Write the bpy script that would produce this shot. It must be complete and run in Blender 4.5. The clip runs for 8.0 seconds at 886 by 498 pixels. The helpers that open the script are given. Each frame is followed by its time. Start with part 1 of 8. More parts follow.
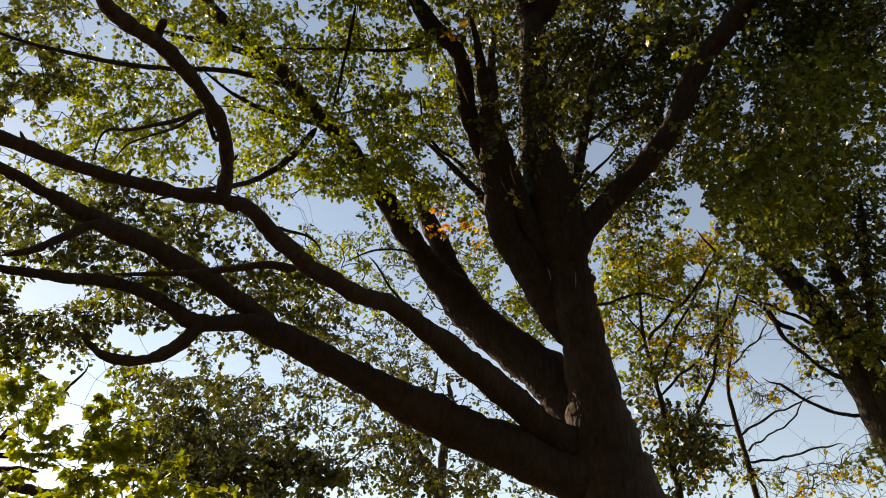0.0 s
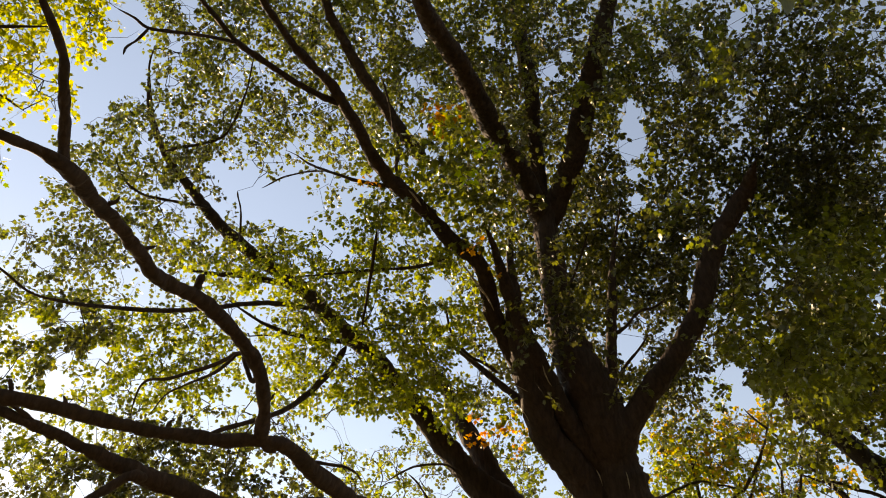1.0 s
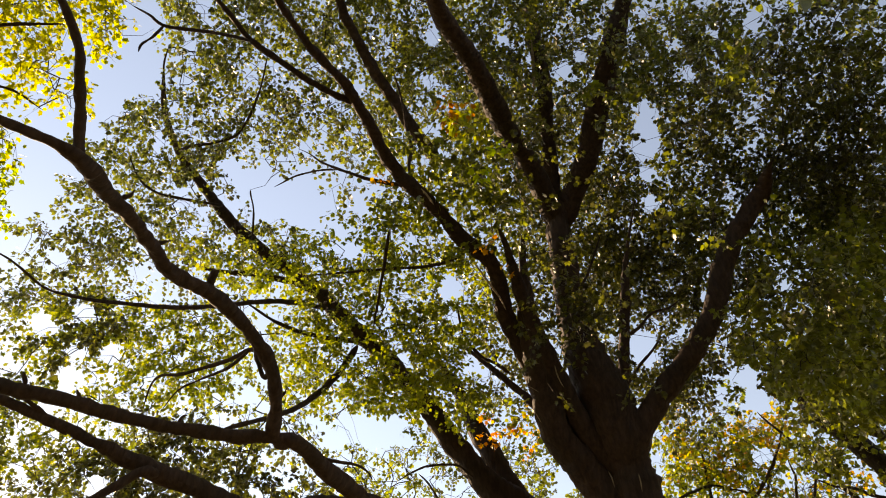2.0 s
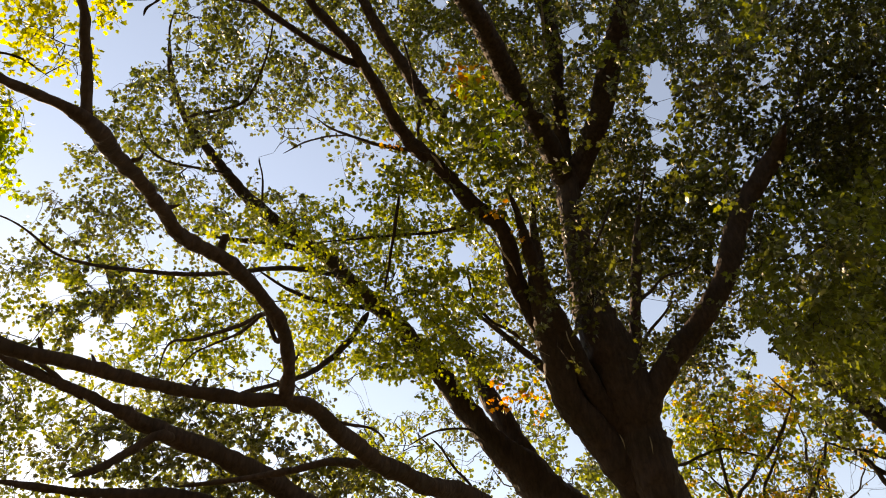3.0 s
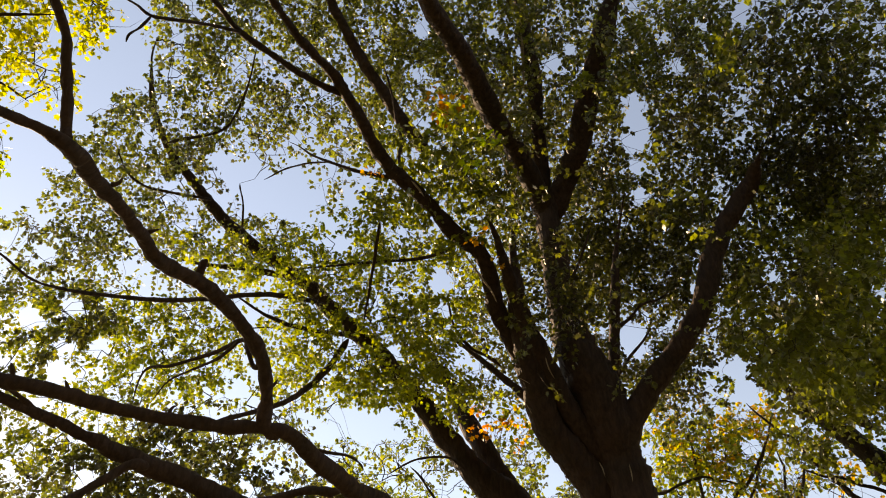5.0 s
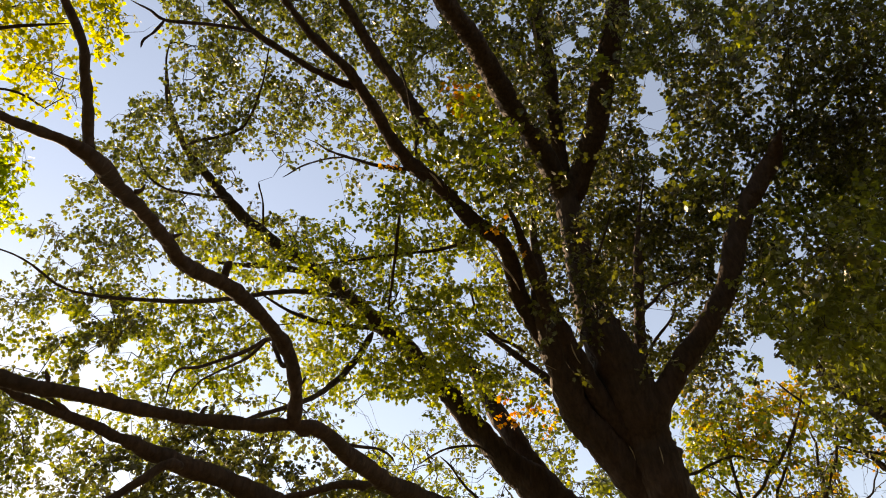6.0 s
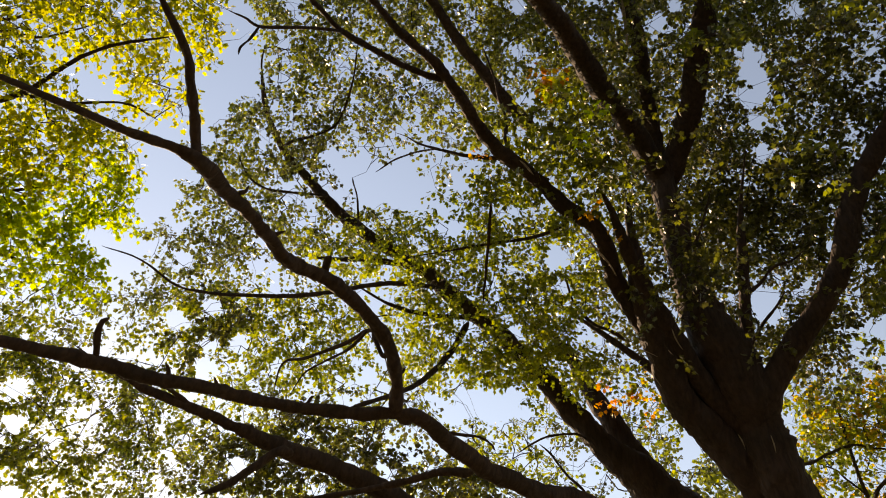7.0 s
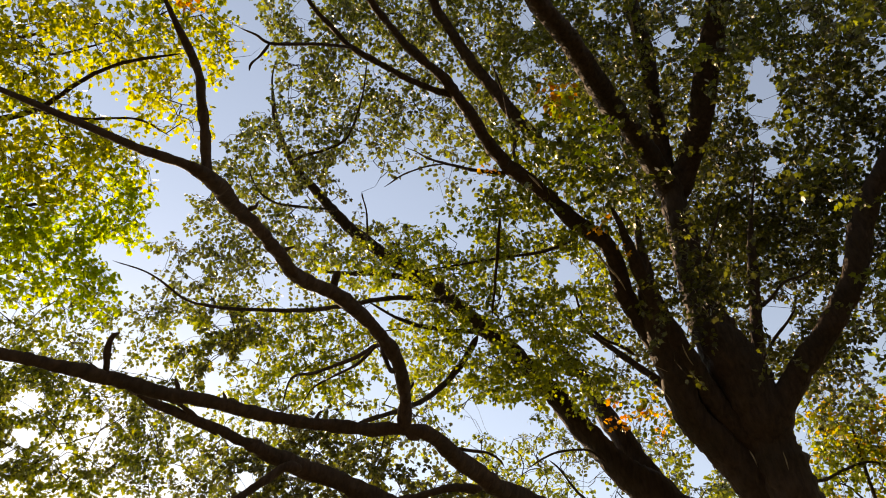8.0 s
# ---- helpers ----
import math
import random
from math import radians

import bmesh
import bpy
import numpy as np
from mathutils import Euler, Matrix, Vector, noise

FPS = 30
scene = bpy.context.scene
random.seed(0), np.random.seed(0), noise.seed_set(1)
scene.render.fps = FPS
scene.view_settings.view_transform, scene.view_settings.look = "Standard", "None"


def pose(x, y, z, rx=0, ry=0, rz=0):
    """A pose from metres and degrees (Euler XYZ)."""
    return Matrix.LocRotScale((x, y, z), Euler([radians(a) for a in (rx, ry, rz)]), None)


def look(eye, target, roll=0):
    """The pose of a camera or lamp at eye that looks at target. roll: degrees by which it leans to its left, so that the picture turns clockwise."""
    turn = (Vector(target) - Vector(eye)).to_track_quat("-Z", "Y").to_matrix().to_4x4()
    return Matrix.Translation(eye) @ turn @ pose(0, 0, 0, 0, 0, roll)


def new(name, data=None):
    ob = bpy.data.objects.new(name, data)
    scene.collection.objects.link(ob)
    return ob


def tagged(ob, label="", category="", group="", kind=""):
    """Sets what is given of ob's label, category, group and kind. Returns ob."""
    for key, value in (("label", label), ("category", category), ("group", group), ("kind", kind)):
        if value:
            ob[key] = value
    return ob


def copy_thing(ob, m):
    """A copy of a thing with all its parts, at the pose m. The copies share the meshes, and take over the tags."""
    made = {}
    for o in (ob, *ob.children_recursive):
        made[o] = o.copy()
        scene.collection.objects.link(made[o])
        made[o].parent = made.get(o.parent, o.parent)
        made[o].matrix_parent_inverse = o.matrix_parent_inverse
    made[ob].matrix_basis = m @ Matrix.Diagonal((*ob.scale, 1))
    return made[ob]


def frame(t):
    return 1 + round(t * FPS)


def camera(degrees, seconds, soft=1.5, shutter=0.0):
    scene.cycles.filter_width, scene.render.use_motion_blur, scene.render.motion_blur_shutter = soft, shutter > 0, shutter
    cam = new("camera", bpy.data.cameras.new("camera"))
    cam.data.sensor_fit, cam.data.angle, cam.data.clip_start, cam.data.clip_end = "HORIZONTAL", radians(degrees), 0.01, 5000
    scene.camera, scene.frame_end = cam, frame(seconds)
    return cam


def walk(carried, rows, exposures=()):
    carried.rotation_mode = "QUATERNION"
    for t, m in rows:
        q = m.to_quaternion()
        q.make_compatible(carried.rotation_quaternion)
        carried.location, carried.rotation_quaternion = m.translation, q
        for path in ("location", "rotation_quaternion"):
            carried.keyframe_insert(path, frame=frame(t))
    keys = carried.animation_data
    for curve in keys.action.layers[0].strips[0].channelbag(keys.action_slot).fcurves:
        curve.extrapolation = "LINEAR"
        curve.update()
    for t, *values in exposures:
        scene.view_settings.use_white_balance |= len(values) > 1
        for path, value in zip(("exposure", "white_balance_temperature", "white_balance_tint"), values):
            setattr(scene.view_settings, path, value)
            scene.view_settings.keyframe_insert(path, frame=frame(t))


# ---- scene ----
# The camera stands on the ground under a big maple and looks up into its crown.
cam = camera(64.0, 8.0, soft=1.0)
ROWS = [
    (0.0, 0.076, 0.043, 1.534, 124.02, -1.63, -7.07),
    (0.1, 0.052, 0.021, 1.558, 123.93, -1.01, -7.07),
    (0.2, 0.028, -0.001, 1.581, 126.30, 0.22, -6.41),
    (0.4, -0.020, -0.045, 1.627, 130.90, 1.62, -4.48),
    (0.5, -0.016, -0.048, 1.640, 132.64, 1.63, -3.96),
    (1.0, 0.008, -0.099, 1.671, 139.46, 1.41, -1.62),
    (1.2, 0.013, -0.096, 1.661, 140.70, 1.32, -0.88),
    (2.3, -0.017, -0.035, 1.667, 139.08, 0.38, -1.43),
    (2.5, -0.023, -0.023, 1.669, 138.68, 0.48, -1.00),
    (3.0, -0.018, -0.001, 1.655, 137.20, 0.26, -0.48),
    (3.5, 0.000, 0.000, 1.650, 136.79, -0.00, 0.00),
    (4.0, 0.016, -0.000, 1.641, 138.30, 0.24, -0.43),
    (4.2, 0.001, 0.021, 1.600, 139.47, 0.13, -1.66),
    (5.3, -0.006, -0.029, 1.648, 139.39, 1.46, -1.34),
    (5.5, -0.007, -0.038, 1.657, 139.02, 1.38, -0.89),
    (6.0, -0.024, -0.031, 1.651, 138.51, 1.62, 1.17),
    (6.2, -0.025, -0.034, 1.644, 138.62, 0.62, 2.25),
    (6.5, -0.027, -0.038, 1.633, 138.42, -1.23, 4.50),
    (7.0, -0.035, -0.044, 1.637, 137.60, -2.56, 7.62),
    (7.5, -0.036, -0.056, 1.643, 138.39, -3.05, 8.14),
    (8.0, -0.027, -0.058, 1.643, 138.64, -3.14, 8.11),
]
EXPOSURES = [(0.0, 0.6, 8900, 15), (0.3, 0.77, 9000, 15), (0.6, 1.01, 9400, 16), (1.0, 1.19, 9800, 18), (2.3, 1.33, 9900, 20), (4.0, 1.24, 9900, 20), (6.2, 1.24, 9900, 20), (7.0, 1.06, 9900, 20), (8.0, 1.08, 9900, 19)]
walk(cam, [(t, pose(x, y, z, rx, ry, rz)) for t, x, y, z, rx, ry, rz in ROWS], EXPOSURES)

# ---- light: low autumn sun from beyond the yellow tree, clear sky ----
SUN_ELEVATION, SUN_ROTATION = radians(26), radians(-39)
world = bpy.data.worlds.new("sky")
scene.world = world
world.use_nodes = True
wn = world.node_tree.nodes
sky = wn.new("ShaderNodeTexSky")
sky.sky_type = "NISHITA"
sky.sun_disc = False
sky.sun_elevation, sky.sun_rotation = SUN_ELEVATION, SUN_ROTATION
sky.air_density, sky.dust_density, sky.ozone_density = 1.0, 0.05, 0.5
wn["Background"].inputs["Strength"].default_value = 0.145
world.node_tree.links.new(sky.outputs["Color"], wn["Background"].inputs["Color"])
sun_data = bpy.data.lights.new("sun", "SUN")
sun_data.energy, sun_data.angle, sun_data.color = 4.2, radians(0.53), (1.0, 0.9, 0.72)
sun = new("sun", sun_data)
sun_way = Vector((math.sin(SUN_ROTATION) * math.cos(SUN_ELEVATION), math.cos(SUN_ROTATION) * math.cos(SUN_ELEVATION), math.sin(SUN_ELEVATION)))
sun.matrix_world = look(sun_way * 60, (0, 0, 0))


# ---- materials ----
def material(name):
    m = bpy.data.materials.new(name)
    m.use_nodes = True
    return m, m.node_tree.nodes, m.node_tree.links, m.node_tree.nodes["Principled BSDF"]


def ramp(nodes, *stops):
    r = nodes.new("ShaderNodeValToRGB")
    while len(r.color_ramp.elements) < len(stops):
        r.color_ramp.elements.new(0.5)
    for e, (at, c) in zip(r.color_ramp.elements, stops):
        e.position, e.color = at, (*c, 1)
    return r


def bark_material(name, dark, light, scale=9.0):
    """Furrowed bark: long ridges along the height, lichen stains at a larger scale."""
    m, n, k, bsdf = material(name)
    at = n.new("ShaderNodeTexCoord")
    squash = n.new("ShaderNodeMapping")
    squash.inputs["Scale"].default_value = (1, 1, 0.22)
    ridges = n.new("ShaderNodeTexNoise")
    ridges.inputs["Scale"].default_value, ridges.inputs["Detail"].default_value, ridges.inputs["Roughness"].default_value = scale * 2.2, 6, 0.65
    plates = n.new("ShaderNodeTexVoronoi")
    plates.feature = "DISTANCE_TO_EDGE"
    plates.inputs["Scale"].default_value = scale * 1.6
    stain = n.new("ShaderNodeTexNoise")
    stain.inputs["Scale"].default_value, stain.inputs["Detail"].default_value = 2.3, 4
    k.new(at.outputs["Object"], squash.inputs["Vector"])
    k.new(squash.outputs["Vector"], ridges.inputs["Vector"])
    k.new(squash.outputs["Vector"], plates.inputs["Vector"])
    k.new(at.outputs["Object"], stain.inputs["Vector"])
    col = ramp(n, (0.25, dark), (0.75, light))
    k.new(ridges.outputs["Fac"], col.inputs["Fac"])
    tint = n.new("ShaderNodeMix")
    tint.data_type, tint.blend_type = "RGBA", "MULTIPLY"
    grey = ramp(n, (0.35, (0.72, 0.74, 0.66)), (0.65, (1.1, 1.05, 1.0)))
    k.new(stain.outputs["Fac"], grey.inputs["Fac"])
    tint.inputs[0].default_value = 0.8
    k.new(col.outputs["Color"], tint.inputs[6])
    k.new(grey.outputs["Color"], tint.inputs[7])
    k.new(tint.outputs[2], bsdf.inputs["Base Color"])
    bsdf.inputs["Roughness"].default_value = 0.85
    bsdf.inputs["Specular IOR Level"].default_value = 0.25
    deep = n.new("ShaderNodeMath")
    deep.operation = "MULTIPLY"
    k.new(ridges.outputs["Fac"], deep.inputs[0])
    k.new(plates.outputs["Distance"], deep.inputs[1])
    bump = n.new("ShaderNodeBump")
    bump.inputs["Strength"].default_value, bump.inputs["Distance"].default_value = 1.0, 0.05
    k.new(deep.outputs[0], bump.inputs["Height"])
    k.new(bump.outputs["Normal"], bsdf.inputs["Normal"])
    return m


def leaf_material(name, *colours, glow=0.5):
    """A thin leaf: waxy above, letting sunlight through; every leaf has a hue of its own."""
    m, n, k, bsdf = material(name)
    geo = n.new("ShaderNodeNewGeometry")
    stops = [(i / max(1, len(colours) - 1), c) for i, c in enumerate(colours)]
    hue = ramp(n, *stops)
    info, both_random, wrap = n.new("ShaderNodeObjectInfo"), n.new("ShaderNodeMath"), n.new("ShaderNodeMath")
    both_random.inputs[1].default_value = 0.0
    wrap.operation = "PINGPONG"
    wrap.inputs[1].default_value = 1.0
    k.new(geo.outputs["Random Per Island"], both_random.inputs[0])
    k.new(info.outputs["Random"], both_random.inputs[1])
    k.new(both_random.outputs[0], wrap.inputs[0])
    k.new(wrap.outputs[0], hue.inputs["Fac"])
    at = n.new("ShaderNodeTexCoord")
    spots = n.new("ShaderNodeTexNoise")
    spots.inputs["Scale"].default_value, spots.inputs["Detail"].default_value = 24, 3
    k.new(at.outputs["Object"], spots.inputs["Vector"])
    shade = ramp(n, (0.3, (0.72, 0.68, 0.6)), (0.6, (1.0, 1.0, 1.0)))
    k.new(spots.outputs["Fac"], shade.inputs["Fac"])
    mix = n.new("ShaderNodeMix")
    mix.data_type, mix.blend_type = "RGBA", "MULTIPLY"
    mix.inputs[0].default_value = 1.0
    k.new(hue.outputs["Color"], mix.inputs[6])
    k.new(shade.outputs["Color"], mix.inputs[7])
    k.new(mix.outputs[2], bsdf.inputs["Base Color"])
    bsdf.inputs["Roughness"].default_value = 0.38
    bsdf.inputs["Specular IOR Level"].default_value = 0.5
    through_light = n.new("ShaderNodeBsdfTranslucent")
    vivid = n.new("ShaderNodeMix")
    vivid.data_type, vivid.blend_type = "RGBA", "MULTIPLY"
    vivid.inputs[0].default_value = 1.0
    vivid.inputs[7].default_value = (2.7, 3.1, 1.1, 1)
    k.new(mix.outputs[2], vivid.inputs[6])
    k.new(vivid.outputs[2], through_light.inputs["Color"])
    both = n.new("ShaderNodeMixShader")
    both.inputs["Fac"].default_value = glow
    k.new(bsdf.outputs[0], both.inputs[1])
    k.new(through_light.outputs[0], both.inputs[2])
    k.new(both.outputs[0], n["Material Output"].inputs["Surface"])
    return m


BARK = bark_material("maple_bark", (0.024, 0.0148, 0.0124), (0.08, 0.05, 0.041))
BARK_GREY = bark_material("grey_bark", (0.026, 0.019, 0.016), (0.09, 0.068, 0.056), 12)
TWIG = bark_material("twig_bark", (0.022, 0.016, 0.013), (0.07, 0.052, 0.042), 30)
# PALE: peeled bark, and rim light put in as pale colour
PALE = bark_material("peeled_bark_and_rim_light", (0.22, 0.17, 0.13), (0.5, 0.42, 0.34), 22)
LEAF = {
    # green, deep, lime: grey dark stops paint in shaded, veiled leaves, picked per leaf
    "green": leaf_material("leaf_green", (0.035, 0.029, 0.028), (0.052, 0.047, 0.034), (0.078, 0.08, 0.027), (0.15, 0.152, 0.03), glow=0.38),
    # deep: green darkened to put crown shade into the leaf colour
    "deep": leaf_material("leaf_shaded", (0.033, 0.027, 0.025), (0.042, 0.037, 0.027), (0.058, 0.055, 0.021), (0.109, 0.104, 0.022), glow=0.34),
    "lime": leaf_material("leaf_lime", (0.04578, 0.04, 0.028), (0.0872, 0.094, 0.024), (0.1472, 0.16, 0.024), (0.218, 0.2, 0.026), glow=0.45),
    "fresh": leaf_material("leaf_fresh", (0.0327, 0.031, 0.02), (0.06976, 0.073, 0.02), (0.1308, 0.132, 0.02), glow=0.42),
    "bright": leaf_material("leaf_bright", (0.08, 0.115, 0.014), (0.17, 0.21, 0.014), (0.25, 0.25, 0.014), glow=0.62),
    "yellow": leaf_material("leaf_yellow", (0.075, 0.09, 0.016), (0.165, 0.16, 0.018), (0.26, 0.215, 0.02), glow=0.6),
    "gold": leaf_material("leaf_gold", (0.07, 0.08, 0.016), (0.15, 0.14, 0.016), (0.25, 0.19, 0.015), (0.26, 0.10, 0.014), glow=0.58),
    "orange": leaf_material("leaf_orange", (0.3, 0.12, 0.014), (0.34, 0.085, 0.012), (0.32, 0.17, 0.016), glow=0.6),
}


def ground_material():
    m, n, k, bsdf = material("leaf_litter_lawn")
    at = n.new("ShaderNodeTexCoord")
    big = n.new("ShaderNodeTexNoise")
    big.inputs["Scale"].default_value, big.inputs["Detail"].default_value = 0.35, 6
    small = n.new("ShaderNodeTexVoronoi")
    small.inputs["Scale"].default_value = 9
    k.new(at.outputs["Object"], big.inputs["Vector"])
    k.new(at.outputs["Object"], small.inputs["Vector"])
    grass = ramp(n, (0.35, (0.055, 0.07, 0.026)), (0.65, (0.14, 0.095, 0.05)))
    litter = ramp(n, (0.0, (0.6, 0.5, 0.3)), (1.0, (1.2, 1.1, 0.9)))
    k.new(big.outputs["Fac"], grass.inputs["Fac"])
    k.new(small.outputs["Color"], litter.inputs["Fac"])
    mix = n.new("ShaderNodeMix")
    mix.data_type, mix.blend_type = "RGBA", "MULTIPLY"
    mix.inputs[0].default_value = 1.0
    k.new(grass.outputs["Color"], mix.inputs[6])
    k.new(litter.outputs["Color"], mix.inputs[7])
    k.new(mix.outputs[2], bsdf.inputs["Base Color"])
    bsdf.inputs["Roughness"].default_value = 0.95
    bump = n.new("ShaderNodeBump")
    bump.inputs["Distance"].default_value = 0.05
    k.new(small.outputs["Distance"], bump.inputs["Height"])
    k.new(bump.outputs["Normal"], bsdf.inputs["Normal"])
    return m


# ---- ground: one sheet to the horizon ----
def build_ground():
    bm = bmesh.new()
    rings, around = [], 64
    for r in (0.01, 4, 9, 16, 30, 60, 140, 400, 1200, 3000):
        ring = []
        for i in range(around):
            a = 2 * math.pi * i / around
            x, y = r * math.cos(a), r * math.sin(a)
            h = 0.12 * noise.noise((x * 0.15, y * 0.15, 0)) if 4 < r < 200 else 0.0
            ring.append(bm.verts.new((x, y, h - 0.02)))
        if rings:
            for i in range(around):
                j = (i + 1) % around
                bm.faces.new((rings[-1][i], ring[i], ring[j], rings[-1][j]))
        rings.append(ring)
    me = bpy.data.meshes.new("ground")
    bm.to_mesh(me)
    bm.free()
    me.materials.append(ground_material())
    for p in me.polygons:
        p.use_smooth = True
    tagged(new("ground", me), "grassy ground strewn with fallen autumn leaves", "ground", kind="structure")


build_ground()


# ---- how a tree is made ----
def tree(name, label, group="", x=0.0, y=0.0):
    ob = tagged(new(name), label, "tree", group)
    ob.location = (x, y, 0)
    return ob


BARK_OF, WOOD, SEED = {}, {}, [0]


def place(ob, parent, label=""):
    """Hang a mesh built in world metres under its thing."""
    ob.parent = parent
    ob.matrix_parent_inverse = Matrix.Translation(-Vector(parent.location))
    if label:
        ob["label"] = label
    return ob


def limb(name, parent, *nodes, on=None):
    """A tapered limb through its nodes (x, y, z, radius), round, with swollen knots and uneven bark."""
    p = np.array(nodes, float)
    ends = np.vstack([2 * p[0] - p[1], p, 2 * p[-1] - p[-2]])
    steps, path = 8, []
    for i in range(1, len(ends) - 2):
        a, b, c, d = ends[i - 1:i + 3]
        for s in range(steps):
            u = s / steps
            path.append(0.5 * (2 * b + (c - a) * u + (2 * a - 5 * b + 4 * c - d) * u * u + (3 * b - a - 3 * c + d) * u ** 3))
    path = np.array(path + [ends[-2]])
    path[:, 3] = np.maximum(path[:, 3], 0.002)
    span = np.concatenate([[0], np.cumsum(np.linalg.norm(np.diff(path[:, :3], axis=0), axis=1))])
    slender = p[:, 3].max() < 0.06 and p[0, 1] > 8.5
    for i, d in enumerate(span):
        sway = noise.noise_vector((d * 1.6 / (0.4 + path[i, 3] * 3), float(p[0, 0]), float(p[0, 2])))
        path[i, :3] += np.array(sway) * (0.07 if slender else min(max(0.25 * path[i, 3], 0.006), 0.018))
        path[i, 3] *= 1 + 0.13 * noise.noise((d * 3.1, float(p[0, 1]), float(p[0, 2]))) + (0.12 if path[i, 3] < 0.1 else 0.03) * noise.noise((d * 11.0, float(p[0, 0]), 5.0))
    path[:3, 3] *= (0.35, 0.75, 0.95)
    path[-4:, 3] *= (0.9, 0.75, 0.55, 0.3)
    sides = 18 if p[:, 3].max() > 0.2 else (14 if p[:, 3].max() > 0.05 else 7)
    bm, rings, side = bmesh.new(), [], Vector((1, 0.2, 0.1))
    for i, (x, y, z, r) in enumerate(path):
        ahead = Vector(path[min(i + 1, len(path) - 1), :3] - path[max(i - 1, 0), :3]).normalized()
        side = (side - ahead * side.dot(ahead)).normalized()
        up = ahead.cross(side)
        ring = []
        for s in range(sides):
            a = 2 * math.pi * s / sides
            way = side * math.cos(a) + up * math.sin(a)
            at = Vector((x, y, z)) + way * r
            lump = 1 + 0.10 * noise.noise(at * 2.1) + 0.12 * noise.noise(at * 7.5) + (0.26 if r < 0.09 else 0.12) * noise.noise(at * 17) + 0.08 * noise.noise(Vector((at.x * 22, at.y * 22, at.z * 6)))
            ring.append(bm.verts.new(Vector((x, y, z)) + way * (r * lump)))
        if rings:
            for s in range(sides):
                bm.faces.new((rings[-1][s], rings[-1][(s + 1) % sides], ring[(s + 1) % sides], ring[s]))
        rings.append(ring)
    bm.faces.new(rings[0][::-1])
    bm.faces.new(rings[-1])
    me = bpy.data.meshes.new(name)
    bm.to_mesh(me)
    bm.free()
    me.materials.append(PALE if name == "bark_strip" else BARK_OF[parent.name])
    for f in me.polygons:
        f.use_smooth = True
    WOOD.setdefault(parent.name, []).append(path[1:])
    ob = place(new(name, me), parent)
    if on:
        ob.parent, ob.matrix_parent_inverse = on, Matrix()
    if name == "bark_strip":
        ob["label"] = "pale strip for peeled bark and sunlit limb edges"
    return ob


OPENINGS = []


def opening(a, b, r, s):
    """A lane along the camera's line of sight without twigs, so that the sky or a limb shows."""
    OPENINGS.append((np.array(a), np.array(b), r, s))


def free(p):
    """Which of the points lie in no opening."""
    ok = np.ones(len(p), bool)
    for a, b, r, s in OPENINGS:
        ab = b - a
        u = np.clip(((p - a) @ ab) / (ab @ ab), 0, 1)
        ragged = 1 + 0.38 * np.sin(p[:, 0] * 9 + p[:, 2] * 5) * np.cos(p[:, 1] * 7 - p[:, 2] * 8) + 0.25 * np.sin(p[:, 0] * 21 - p[:, 2] * 17)
        ok &= np.linalg.norm(p - a - u[:, None] * ab, axis=1) > (r + (s - r) * u) * ragged
    return ok


# half of a lobed leaf, from stalk to tip
HALF = [(0.40, 0.06), (0.37, 0.33), (0.54, 0.56), (0.25, 0.63)]
OUTLINE = [(0, 0.0)] + HALF + [(0, 1.0)] + [(-x, y) for x, y in HALF[::-1]]
BLADE = np.array([(0, 0.22, 0.0)] + [(x, y, -0.30 * x * x - 0.22 * (y - 0.3) ** 2 + 0.12 * abs(x)) for x, y in OUTLINE])
BLADE_FACES = np.array([(0, i, i % len(OUTLINE) + 1) for i in range(1, len(OUTLINE) + 1)])[:, ::-1]
# a plainer one for the crowns far off: stalk, two lobes a side, tip
BLADE_FAR = BLADE[[0, 1, 2, 4, 6, 8, 10]]
BLADE_FAR_FACES = np.array([(0, i, i % 6 + 1) for i in range(1, 7)])[:, ::-1]


def mesh_of(name, verts, faces, mat):
    me = bpy.data.meshes.new(name)
    k = faces.shape[1]
    me.vertices.add(len(verts))
    me.vertices.foreach_set("co", verts.astype(np.float32).ravel())
    me.loops.add(faces.size)
    me.loops.foreach_set("vertex_index", faces.astype(np.int32).ravel())
    me.polygons.add(len(faces))
    me.polygons.foreach_set("loop_start", np.arange(0, faces.size, k, dtype=np.int32))
    me.polygons.foreach_set("loop_total", np.full(len(faces), k, np.int32))
    me.materials.append(mat)
    me.update(calc_edges=True)
    return me


def rods(name, a, b, ra, rb, mat):
    """Thin three-sided tapering twigs from the points a to the points b."""
    d = b - a
    d = d / (np.linalg.norm(d, axis=1, keepdims=True) + 1e-9)
    e = np.cross(d, np.where(np.abs(d[:, 2:]) > 0.8, [[1.0, 0, 0]], [[0, 0, 1.0]]))
    e /= np.linalg.norm(e, axis=1, keepdims=True) + 1e-9
    f = np.cross(d, e) * 0.87
    around = (e, f - e / 2, -f - e / 2)
    v = np.stack([a + o * ra[:, None] for o in around] + [b + o * rb[:, None] for o in around], 1)
    q = np.array([(0, 1, 4, 3), (1, 2, 5, 4), (2, 0, 3, 5)])
    return mesh_of(name, v.reshape(-1, 3), (np.arange(len(a))[:, None, None] * 6 + q).reshape(-1, 4), mat)


LEAF_SIZE = 0.072
NEAR_LEAVES = []


def leaf_mesh(tone, i):
    """One of four differently curled leaves of a colour, shared by many."""
    name = "leaf_" + tone + "_" + "abcd"[i]
    me = bpy.data.meshes.get(name)
    return me or mesh_of(name, BLADE * np.array((1 - 0.06 * i, 1, 0.4 + 0.6 * i)), BLADE_FACES, LEAF[tone])


